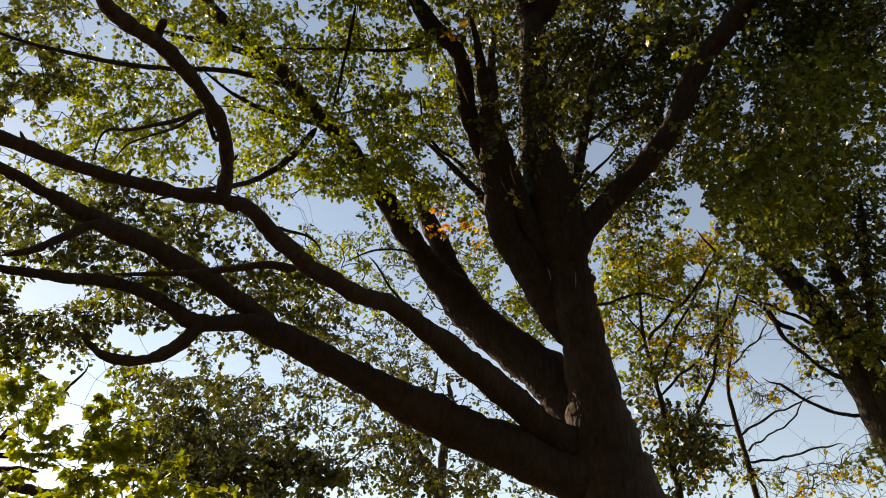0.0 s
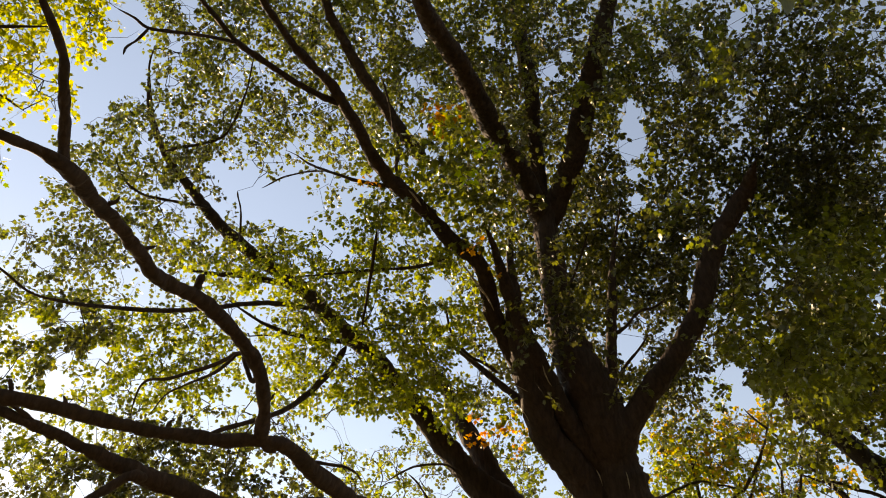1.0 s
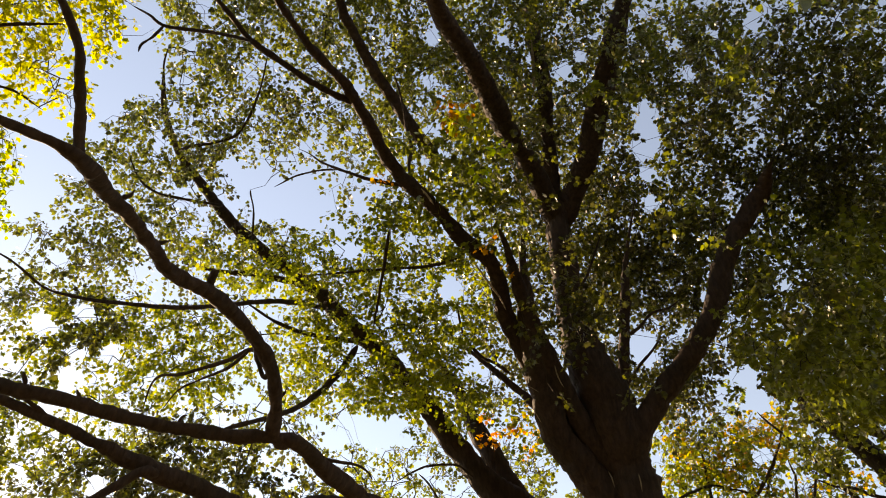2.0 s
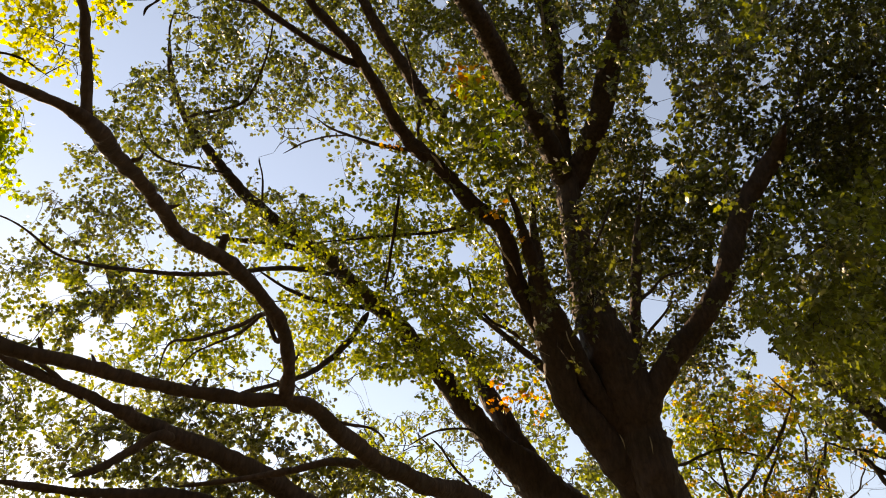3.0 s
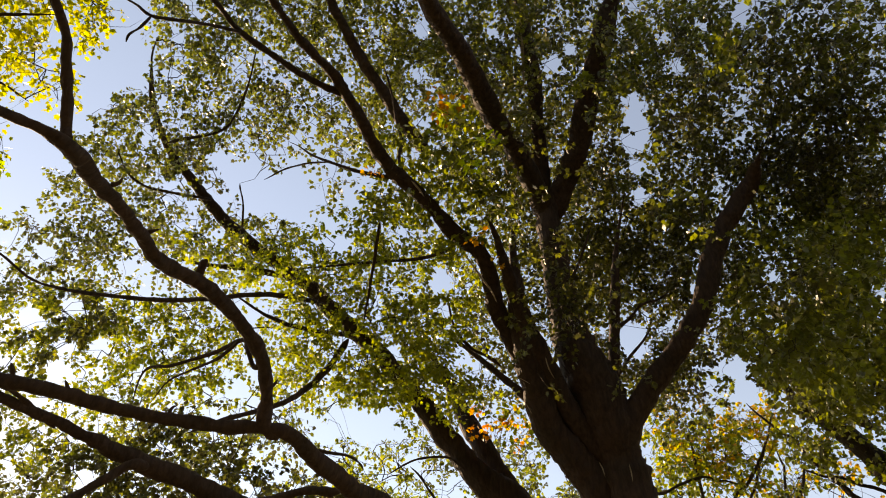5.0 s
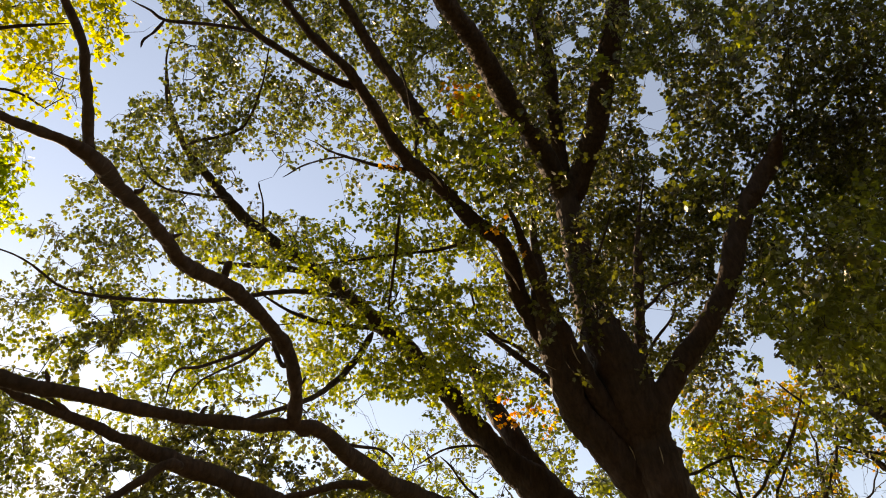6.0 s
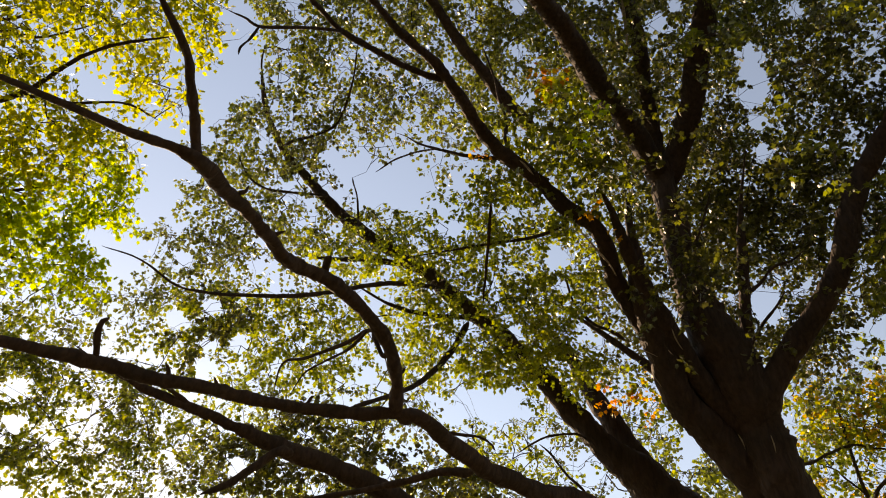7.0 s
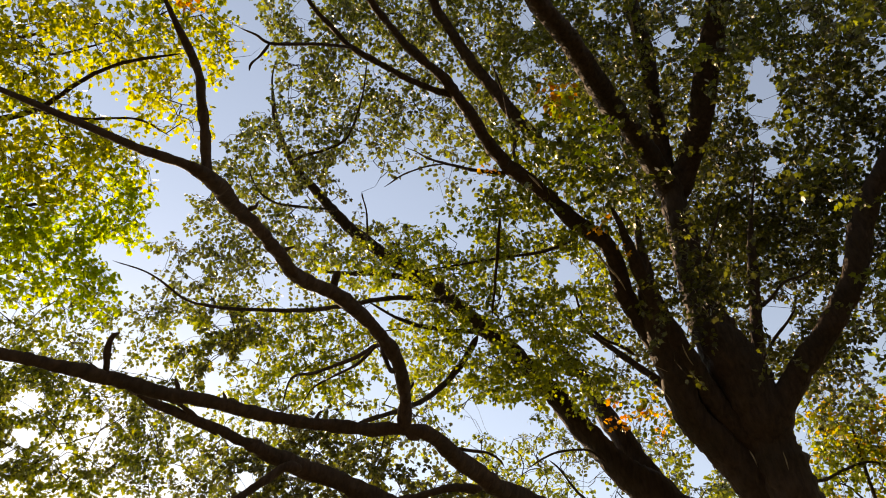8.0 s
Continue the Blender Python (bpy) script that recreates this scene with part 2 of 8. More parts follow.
def bough(parent, tone, n, centre, spread, size=1.0, leafy=0.8, twig=1.0):
    """n leafy sprays round a centre: branching twigs that start at the nearest limb, and leaves set along them."""
    SEED[0] += 1
    rng = np.random.default_rng(SEED[0])
    centre, spread = np.array(centre), np.array(spread)
    p = rng.normal(size=(n * 2, 3))
    p /= np.linalg.norm(p, axis=1, keepdims=True)
    p = p * (rng.random((len(p), 1)) ** (1 / 2.2)) * 1.12
    # the spread is given across, along and up the line of sight from the camera's stand
    away = np.array([centre[0], centre[1], centre[2] - 1.65])
    away /= np.linalg.norm(away)
    across = np.cross(away, (0, 0, 1))
    across /= np.linalg.norm(across)
    p = centre + p[:, :1] * spread[0] * across + p[:, 1:2] * spread[1] * away + p[:, 2:] * spread[2] * np.cross(across, away)
    p = p[free(p)][:n]
    if len(p) < 1:
        return
    wood = np.vstack(WOOD[parent.name])
    near = np.argmin(np.linalg.norm(wood[:, :3] - centre, axis=1) + 6 * np.maximum(0, wood[:, 3] - 0.12))
    root = wood[near, :3]
    order = np.argsort(np.linalg.norm(p - root, axis=1))
    p = p[order]
    gap = np.linalg.norm(p[0] - root)
    mids = [root + (p[0] - root) * u + rng.normal(size=3) * gap * 0.07 * math.sin(math.pi * u) for u in np.linspace(0, 1, max(3, int(gap / 0.3)))[:-1]]
    nodes, back = list(mids), [max(0, i - 1) for i in range(len(mids))]
    for q in p:
        d = np.linalg.norm(np.array(nodes) - q, axis=1) + 0.15 * np.linalg.norm(np.array(nodes) - root, axis=1)
        j = int(np.argmin(d))
        while np.linalg.norm(nodes[j] - q) > 0.5:
            step = (q - nodes[j]) * 0.3 / np.linalg.norm(q - nodes[j])
            nodes.append(nodes[j] + step + rng.normal(size=3) * 0.018)
            back.append(j)
            j = len(nodes) - 1
        if d[j if j < len(d) else -1] > 0.25:
            m = (nodes[j] + q) / 2 + rng.normal(size=3) * 0.03 + (0, 0, 0.03)
            nodes.append(m)
            back.append(j)
            j = len(nodes) - 1
        nodes.append(q)
        back.append(j)
    nodes = np.array(nodes)
    load = np.ones(len(nodes))
    for i in range(len(nodes) - 1, 0, -1):
        load[back[i]] += load[i]
    thick = np.minimum(twig * (0.0014 * load ** 0.45 + 0.0009), 0.014)
    tips = np.array(p)
    grow = tips - nodes[[back[int(np.argmin(np.linalg.norm(nodes - q, axis=1)))] for q in tips]]
    grow = grow / (np.linalg.norm(grow, axis=1, keepdims=True) + 1e-6) + rng.normal(size=grow.shape) * 0.45 + (0, 0, -0.1)
    grow /= np.linalg.norm(grow, axis=1, keepdims=True)
    reach = rng.uniform(0.14, 0.30, (len(p), 1))
    reach[~free(tips + grow * reach)] *= 0.25
    ends = tips + grow * reach + (0, 0, -0.03)
    a = np.vstack([nodes[back[1:]] if len(nodes) > 1 else nodes[:0], tips])
    b = np.vstack([nodes[1:], ends])
    ra = np.concatenate([np.minimum(thick[back[1:]], thick[1:] * 1.25), np.full(len(p), 0.0022 * twig)])
    rb = np.concatenate([thick[1:], np.full(len(p), 0.0009 * twig)])
    thin = np.where(free((a + b) / 2), 1.0, 0.003)
    ra, rb = np.minimum(ra, thin), np.minimum(rb, thin)
    # leaves in opposite pairs along each spray, at the end of drooping stalks
    far = np.linalg.norm(centre) > 13 or size > 2
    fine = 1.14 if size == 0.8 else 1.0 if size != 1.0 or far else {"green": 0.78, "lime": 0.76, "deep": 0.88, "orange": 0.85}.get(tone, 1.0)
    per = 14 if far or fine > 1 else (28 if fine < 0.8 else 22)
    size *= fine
    blade, sides = (BLADE_FAR, BLADE_FAR_FACES) if far else (BLADE, BLADE_FACES)
    u = np.tile(np.repeat(np.linspace(0.05, 1.0, per // 2), 2), len(p))
    s = np.repeat(np.arange(len(p)), per)
    flip = np.tile([1, -1], len(u) // 2)
    g = grow[s]
    outw = np.cross(g, (0, 0, 1.0)) * flip[:, None]
    outw = outw / (np.linalg.norm(outw, axis=1, keepdims=True) + 1e-6)
    foot = tips[s] + (ends - tips)[s] * u[:, None]
    stalk = outw * rng.uniform(0.6, 1.0, (len(u), 1)) + g * rng.uniform(0.1, 0.7, (len(u), 1)) + rng.normal(size=g.shape) * 0.35 + (0, 0, -0.15)
    stalk /= np.linalg.norm(stalk, axis=1, keepdims=True)
    base = foot + stalk * rng.uniform(0.03, 0.08, (len(u), 1))
    keep = (rng.random(len(u)) < leafy) & free(base + stalk * 0.05)
    foot, base, stalk, g = foot[keep], base[keep], stalk[keep], g[keep]
    c = len(base)
    if c:
        ahead = stalk + (0, 0, -0.45) + rng.normal(size=(c, 3)) * 0.3
        ahead /= np.linalg.norm(ahead, axis=1, keepdims=True)
        face = np.array((0, 0, 1.0)) + rng.normal(size=(c, 3)) * 0.75
        x = np.cross(ahead, face)
        x /= np.linalg.norm(x, axis=1, keepdims=True) + 1e-6
        z = np.cross(x, ahead)
        big = LEAF_SIZE * size * rng.uniform(0.55, 1.2, (c, 1, 1))
        curl = rng.uniform(0.3, 3.4, (c, 1, 1))
        v = base[:, None] + big * (blade[None, :, :1] * x[:, None] + blade[None, :, 1:2] * ahead[:, None] + curl * blade[None, :, 2:] * z[:, None])
        single = []
        if fine * size == 1.0 and len(NEAR_LEAVES) < 300 and tone in ("fresh", "orange") and np.linalg.norm(centre) < 10.0:
            single = range(0, c, 3)
            for i in single:
                m = Matrix((x[i], ahead[i], z[i])).transposed().to_4x4() @ Matrix.Scale(float(big[i, 0, 0]), 4)
                m.translation = base[i]
                ob = place(new("leaf", leaf_mesh(tone, i % 4)), parent)
                ob.matrix_basis = m
                NEAR_LEAVES.append(ob)
            v = np.delete(v, list(single), 0)
            c = len(v)
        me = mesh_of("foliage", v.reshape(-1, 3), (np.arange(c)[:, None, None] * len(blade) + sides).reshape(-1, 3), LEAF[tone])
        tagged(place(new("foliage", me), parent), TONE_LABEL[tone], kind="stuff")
    if len(base) and np.linalg.norm(centre) < 8.5:
        c = len(base)
        a, b = np.vstack([a, foot]), np.vstack([b, base])
        ra, rb = np.concatenate([ra, np.full(c, 0.0012)]), np.concatenate([rb, np.full(c, 0.0009)])
    WOOD[parent.name].append(np.c_[nodes[::2], np.full(len(nodes[::2]), 0.004)])
    tagged(place(new("twig_spray", rods("twig_spray", a, b, ra, rb, TWIG)), parent), kind="stuff")


TONE_LABEL = {"green": "dull green maple leaves", "deep": "green leaves in a darker tone that stands for shade", "lime": "yellowing green leaves lit from behind", "fresh": "fresh green leaves",
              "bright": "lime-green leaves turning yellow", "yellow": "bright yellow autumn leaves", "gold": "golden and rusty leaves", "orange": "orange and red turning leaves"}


# ---- openings in the crowns, placed to fit the camera's view ----
opening((-1.08, 1.02, 4.24), (-5.60, 5.70, 15.50), 0.06, 0.31)
opening((-1.12, 1.11, 4.19), (-5.80, 6.17, 15.21), 0.07, 0.38)
opening((-1.17, 1.21, 4.12), (-6.06, 6.68, 14.85), 0.07, 0.36)
opening((-1.23, 1.29, 4.05), (-6.42, 7.10, 14.46), 0.05, 0.26)
opening((-1.44, 1.36, 3.88), (-7.54, 7.47, 13.60), 0.05, 0.28)
opening((-1.46, 1.44, 3.82), (-7.61, 7.94, 13.25), 0.06, 0.31)
opening((-1.51, 1.49, 3.75), (-7.90, 8.21, 12.86), 0.05, 0.26)
opening((-1.59, 1.60, 3.61), (-8.30, 8.78, 12.12), 0.06, 0.30)
opening((-1.65, 1.54, 3.61), (-8.64, 8.44, 12.12), 0.05, 0.28)
opening((-0.75, 1.62, 4.03), (-3.83, 8.86, 14.37), 0.07, 0.38)
opening((-0.64, 1.70, 4.00), (-3.25, 9.29, 14.23), 0.08, 0.43)
opening((-0.56, 1.75, 3.98), (-2.84, 9.57, 14.12), 0.07, 0.36)
opening((-0.81, 1.56, 4.05), (-4.17, 8.58, 14.46), 0.05, 0.25)
opening((-0.35, 1.87, 3.92), (-1.70, 10.23, 13.78), 0.04, 0.20)
opening((0.84, 1.40, 4.12), (4.66, 7.69, 14.83), 0.05, 0.25)
opening((0.83, 1.47, 4.08), (4.60, 8.08, 14.62), 0.05, 0.27)
opening((0.85, 1.54, 4.02), (4.69, 8.45, 14.34), 0.03, 0.18)
opening((0.87, 1.64, 3.94), (4.82, 9.00, 13.91), 0.03, 0.16)
opening((0.85, 2.07, 3.57), (4.67, 11.28, 11.91), 0.04, 0.20)
opening((-0.02, 1.15, 4.39), (0.04, 6.35, 16.30), 0.03, 0.16)
opening((0.13, 1.18, 4.37), (0.86, 6.55, 16.19), 0.03, 0.14)
opening((0.26, 1.15, 4.37), (1.57, 6.37, 16.21), 0.03, 0.15)
opening((0.39, 1.20, 4.33), (2.24, 6.66, 15.99), 0.02, 0.13)
opening((-0.03, 1.30, 4.32), (-0.03, 7.20, 15.91), 0.03, 0.16)
opening((0.58, 1.18, 4.31), (3.23, 6.54, 15.85), 0.03, 0.15)
opening((0.97, 1.18, 4.18), (5.32, 6.56, 15.19), 0.03, 0.15)
opening((-0.88, 1.01, 4.32), (-4.56, 5.63, 15.90), 0.03, 0.17)
opening((-0.95, 1.13, 4.24), (-4.91, 6.29, 15.50), 0.03, 0.14)
opening((-1.89, 1.79, 3.11), (-9.91, 9.81, 9.47), 0.05, 0.26)
opening((-1.89, 1.87, 3.01), (-9.94, 10.19, 8.91), 0.04, 0.21)
opening((-1.22, 2.30, 3.08), (-6.33, 12.51, 9.28), 0.04, 0.23)
opening((-0.81, 2.43, 3.13), (-4.17, 13.23, 9.55), 0.04, 0.19)
opening((-1.40, 1.71, 3.65), (-7.30, 9.39, 12.32), 0.04, 0.20)
opening((-1.22, 2.01, 3.46), (-6.37, 10.98, 11.34), 0.03, 0.18)
opening((-0.12, 2.24, 3.58), (-0.49, 12.17, 11.95), 0.03, 0.14)
opening((-0.08, 1.86, 3.95), (-0.29, 10.17, 13.94), 0.03, 0.15)
opening((1.11, 1.90, 3.61), (6.10, 10.36, 12.13), 0.02, 0.12)
opening((-0.28, 2.39, 3.36), (-1.32, 13.01, 10.79), 0.08, 0.42)
opening((-0.39, 2.38, 3.36), (-1.93, 12.91, 10.82), 0.04, 0.22)
opening((-0.16, 2.40, 3.37), (-0.70, 13.02, 10.84), 0.03, 0.17)
opening((-0.56, 1.60, 4.09), (-2.82, 8.75, 14.71), 0.03, 0.18)
opening((0.08, 1.99, 3.83), (0.58, 10.88, 13.31), 0.05, 0.28)
opening((-1.44, 1.87, 3.47), (-7.50, 10.21, 11.38), 0.04, 0.24)
opening((-1.34, 2.03, 3.36), (-7.01, 11.08, 10.77), 0.05, 0.29)
opening((-1.23, 1.94, 3.46), (-10.40, 15.21, 16.91), 0.03, 0.26)
opening((-1.25, 2.04, 3.34), (-10.51, 16.00, 16.00), 0.04, 0.29)
opening((0.16, 2.16, 3.66), (0.76, 16.95, 18.56), 0.03, 0.24)
opening((-0.05, 2.27, 3.54), (-0.90, 17.90, 17.55), 0.03, 0.24)
opening((1.41, 1.83, 3.54), (10.73, 14.35, 17.59), 0.03, 0.21)
opening((-0.85, 2.51, 2.97), (-7.35, 19.76, 13.02), 0.03, 0.25)
opening((1.31, 2.30, 3.07), (9.98, 18.11, 13.83), 0.03, 0.25)
opening((1.33, 2.46, 2.80), (10.13, 19.34, 11.65), 0.03, 0.25)
opening((-1.15, 2.47, 2.81), (-9.70, 19.42, 11.78), 0.07, 0.53)
opening((-1.09, 2.48, 2.84), (-9.24, 19.54, 11.99), 0.05, 0.40)
opening((-0.18, 2.47, 3.28), (-1.98, 19.45, 15.51), 0.08, 0.64)
opening((-0.07, 2.45, 3.31), (-1.07, 19.33, 15.77), 0.06, 0.45)
opening((-0.25, 2.46, 3.28), (-2.54, 19.38, 15.51), 0.05, 0.41)
opening((0.04, 2.55, 3.18), (-0.19, 20.12, 14.68), 0.04, 0.34)
opening((-0.75, 2.66, 2.74), (-6.55, 21.00, 11.17), 0.07, 0.60)
opening((-0.87, 2.62, 2.75), (-7.51, 20.62, 11.28), 0.05, 0.38)
opening((-0.64, 2.72, 2.68), (-5.66, 21.47, 10.70), 0.04, 0.32)
opening((-0.94, 2.66, 2.58), (-8.06, 21.01, 9.92), 0.07, 0.58)
opening((-1.01, 2.68, 2.47), (-8.63, 21.12, 9.03), 0.05, 0.36)
opening((-0.46, 2.74, 2.73), (-4.18, 21.64, 11.09), 0.05, 0.40)
opening((-0.32, 2.78, 2.71), (-3.10, 21.91, 10.91), 0.05, 0.40)
opening((0.62, 2.54, 3.10), (4.42, 20.03, 14.10), 0.06, 0.46)
opening((0.66, 2.51, 3.13), (4.77, 19.80, 14.33), 0.04, 0.34)
opening((0.83, 2.64, 2.83), (6.14, 20.82, 11.91), 0.05, 0.37)
opening((1.26, 2.56, 2.66), (9.55, 20.18, 10.53), 0.05, 0.39)
opening((1.32, 2.18, 3.23), (10.06, 17.12, 15.13), 0.05, 0.40)
opening((1.28, 2.12, 3.33), (9.73, 16.68, 15.89), 0.04, 0.32)
opening((1.16, 1.95, 3.58), (8.75, 15.32, 17.89), 0.03, 0.22)
opening((0.92, 2.14, 3.50), (6.86, 16.82, 17.30), 0.06, 0.44)
opening((1.72, 1.76, 3.36), (13.24, 13.79, 16.15), 0.02, 0.16)
opening((1.77, 2.07, 2.95), (13.62, 16.28, 12.88), 0.02, 0.20)
opening((0.85, 2.65, 2.80), (6.25, 20.91, 11.65), 0.03, 0.26)
opening((1.46, 2.49, 2.59), (11.12, 19.61, 9.96), 0.09, 0.69)
opening((1.58, 2.35, 2.72), (12.08, 18.52, 11.05), 0.11, 0.86)
opening((1.72, 2.35, 2.51), (13.24, 18.52, 9.35), 0.14, 1.16)
opening((1.61, 2.45, 2.45), (12.34, 19.32, 8.88), 0.13, 1.01)
opening((1.52, 2.32, 2.85), (11.64, 18.26, 12.04), 0.06, 0.45)
opening((1.64, 2.23, 2.86), (12.57, 17.57, 12.15), 0.04, 0.31)
# most of these stop short of limbs, clearing leaves between them and the camera
opening((-0.24, 2.37, 3.79), (-0.74, 7.33, 8.26), 0.02, 0.07)
opening((-0.32, 2.31, 3.84), (-0.99, 7.25, 8.51), 0.02, 0.07)
opening((-0.39, 2.25, 3.89), (-1.25, 7.16, 8.75), 0.02, 0.07)
opening((-0.47, 2.19, 3.93), (-1.51, 7.05, 8.99), 0.02, 0.07)
opening((-0.56, 2.14, 3.97), (-1.81, 6.96, 9.19), 0.02, 0.07)
opening((-0.64, 2.08, 4.00), (-2.11, 6.86, 9.38), 0.02, 0.08)
opening((-0.72, 2.02, 4.02), (-2.41, 6.75, 9.57), 0.02, 0.08)
opening((-0.80, 1.96, 4.05), (-2.69, 6.61, 9.77), 0.02, 0.08)
opening((-0.86, 1.89, 4.09), (-2.96, 6.45, 9.98), 0.02, 0.08)
opening((-0.92, 1.81, 4.12), (-3.19, 6.27, 10.20), 0.02, 0.08)
opening((-0.98, 1.73, 4.16), (-3.41, 6.07, 10.42), 0.02, 0.08)
opening((0.36, 2.23, 3.92), (0.93, 5.79, 7.53), 0.03, 0.09)
opening((0.30, 2.15, 4.00), (0.77, 5.53, 7.70), 0.03, 0.09)
opening((0.22, 2.08, 4.07), (0.56, 5.31, 7.82), 0.03, 0.08)
opening((0.13, 2.01, 4.14), (0.33, 5.09, 7.93), 0.03, 0.08)
opening((0.04, 1.94, 4.20), (0.11, 4.86, 8.03), 0.03, 0.08)
opening((-0.04, 1.86, 4.25), (-0.11, 4.62, 8.12), 0.03, 0.08)
opening((-0.13, 1.79, 4.30), (-0.33, 4.40, 8.18), 0.03, 0.08)
opening((-0.21, 1.70, 4.35), (-0.50, 4.14, 8.25), 0.03, 0.08)
opening((-0.27, 1.60, 4.41), (-0.64, 3.88, 8.32), 0.03, 0.08)
opening((-0.32, 1.51, 4.46), (-0.76, 3.61, 8.37), 0.03, 0.08)
opening((-0.37, 1.41, 4.50), (-0.89, 3.35, 8.42), 0.03, 0.08)
opening((0.54, 1.93, 4.15), (1.64, 5.85, 9.21), 0.04, 0.12)
opening((0.48, 1.81, 4.24), (1.42, 5.37, 9.33), 0.04, 0.11)
opening((0.42, 1.70, 4.33), (1.21, 4.91, 9.41), 0.04, 0.11)
opening((0.33, 1.59, 4.41), (0.93, 4.48, 9.45), 0.04, 0.11)
opening((0.25, 1.47, 4.48), (0.69, 4.05, 9.45), 0.04, 0.11)
opening((0.17, 1.35, 4.54), (0.46, 3.64, 9.43), 0.04, 0.10)
opening((0.55, 1.77, 4.26), (1.65, 5.36, 9.56), 0.02, 0.07)
opening((0.53, 1.63, 4.35), (1.65, 5.10, 10.09), 0.02, 0.07)
opening((0.51, 1.50, 4.43), (1.64, 4.82, 10.60), 0.02, 0.07)
opening((0.49, 1.36, 4.50), (1.62, 4.51, 11.11), 0.02, 0.08)
opening((0.62, 1.86, 4.18), (1.89, 5.64, 9.31), 0.04, 0.11)
opening((0.66, 1.73, 4.26), (2.04, 5.30, 9.64), 0.04, 0.11)
opening((0.70, 1.60, 4.33), (2.17, 4.95, 9.94), 0.04, 0.11)
opening((0.73, 1.47, 4.40), (2.29, 4.59, 10.23), 0.04, 0.11)
opening((0.76, 1.34, 4.46), (2.38, 4.22, 10.51), 0.04, 0.11)
opening((0.97, 2.41, 3.51), (2.51, 6.26, 6.48), 0.04, 0.11)
opening((1.05, 2.32, 3.58), (2.77, 6.15, 6.77), 0.04, 0.11)
opening((1.12, 2.23, 3.65), (3.02, 6.01, 7.06), 0.04, 0.11)
opening((1.18, 2.13, 3.73), (3.24, 5.85, 7.36), 0.04, 0.11)
opening((1.22, 2.02, 3.81), (3.42, 5.67, 7.70), 0.04, 0.11)
opening((1.25, 1.92, 3.88), (3.58, 5.47, 8.03), 0.04, 0.12)
opening((1.29, 1.81, 3.95), (3.76, 5.26, 8.34), 0.04, 0.12)
opening((0.02, 2.57, 3.56), (0.04, 6.90, 6.79), 0.04, 0.11)
opening((0.09, 2.61, 3.49), (0.25, 7.08, 6.65), 0.04, 0.11)
opening((0.17, 2.66, 3.42), (0.46, 7.26, 6.49), 0.04, 0.11)
opening((0.24, 2.70, 3.35), (0.65, 7.43, 6.32), 0.04, 0.11)
opening((1.48, 2.24, 3.39), (5.45, 8.27, 8.06), 0.04, 0.13)
opening((1.52, 2.27, 3.32), (5.68, 8.47, 7.88), 0.04, 0.13)
opening((1.57, 2.28, 3.26), (5.94, 8.62, 7.72), 0.04, 0.14)
opening((1.62, 2.29, 3.19), (6.19, 8.76, 7.56), 0.04, 0.14)
opening((1.66, 2.30, 3.13), (6.43, 8.92, 7.38), 0.04, 0.14)
opening((-0.34, 2.42, 3.72), (-0.94, 6.73, 7.39), 0.02, 0.06)
opening((-0.41, 2.46, 3.66), (-1.11, 6.61, 7.04), 0.02, 0.05)
opening((-0.49, 2.49, 3.60), (-1.28, 6.46, 6.71), 0.02, 0.05)
opening((-0.58, 2.51, 3.55), (-1.45, 6.27, 6.40), 0.02, 0.05)
opening((1.52, 2.42, 3.09), (6.19, 9.82, 7.51), 0.06, 0.23)
opening((1.60, 2.41, 3.02), (6.48, 9.80, 7.21), 0.06, 0.23)
opening((1.62, 2.33, 3.13), (6.59, 9.45, 7.67), 0.03, 0.10)
opening((1.41, 2.42, 3.19), (5.73, 9.84, 7.92), 0.03, 0.12)
opening((0.94, 1.56, 4.28), (4.27, 7.05, 13.58), 0.05, 0.23)
opening((0.92, 1.50, 4.32), (4.17, 6.79, 13.76), 0.05, 0.23)
opening((0.96, 1.61, 4.24), (4.35, 7.31, 13.39), 0.03, 0.14)
opening((0.95, 1.79, 4.12), (4.31, 8.12, 12.86), 0.03, 0.13)
opening((0.94, 2.29, 3.68), (4.27, 10.36, 10.85), 0.04, 0.17)
opening((0.56, 1.37, 4.49), (2.56, 6.19, 14.51), 0.04, 0.18)
opening((0.90, 1.46, 4.35), (4.09, 6.62, 13.88), 0.04, 0.16)


# ---- maple tree; its 'deep' boughs carry crown shade in their leaf colour ----
maple = tree('maple_tree', 'large old maple, dark furrowed trunk dividing into many spreading limbs', x=3.05, y=8.02)
BARK_OF[maple.name] = BARK
maple_trunk = limb('trunk', maple, (3.05, 8.02, -0.15, 0.780), (3.03, 7.99, 0.35, 0.600), (2.98, 7.93, 1.60, 0.530), (2.93, 7.87, 3.66, 0.484), (2.82, 7.74, 4.22, 0.425), (2.69, 7.58, 4.75, 0.325), (2.53, 7.30, 5.35, 0.258), (2.42, 7.20, 5.69, 0.269), (2.36, 7.15, 6.10, 0.279), (2.30, 7.04, 6.40, 0.297), (2.22, 6.91, 6.71, 0.309), (2.14, 6.81, 7.05, 0.302), (2.03, 6.69, 7.40, 0.287), (1.94, 6.58, 7.78, 0.222), (1.87, 6.46, 8.22, 0.191), (1.82, 6.16, 8.85, 0.170), (1.79, 6.00, 9.38, 0.164), (1.79, 5.84, 9.75, 0.159))
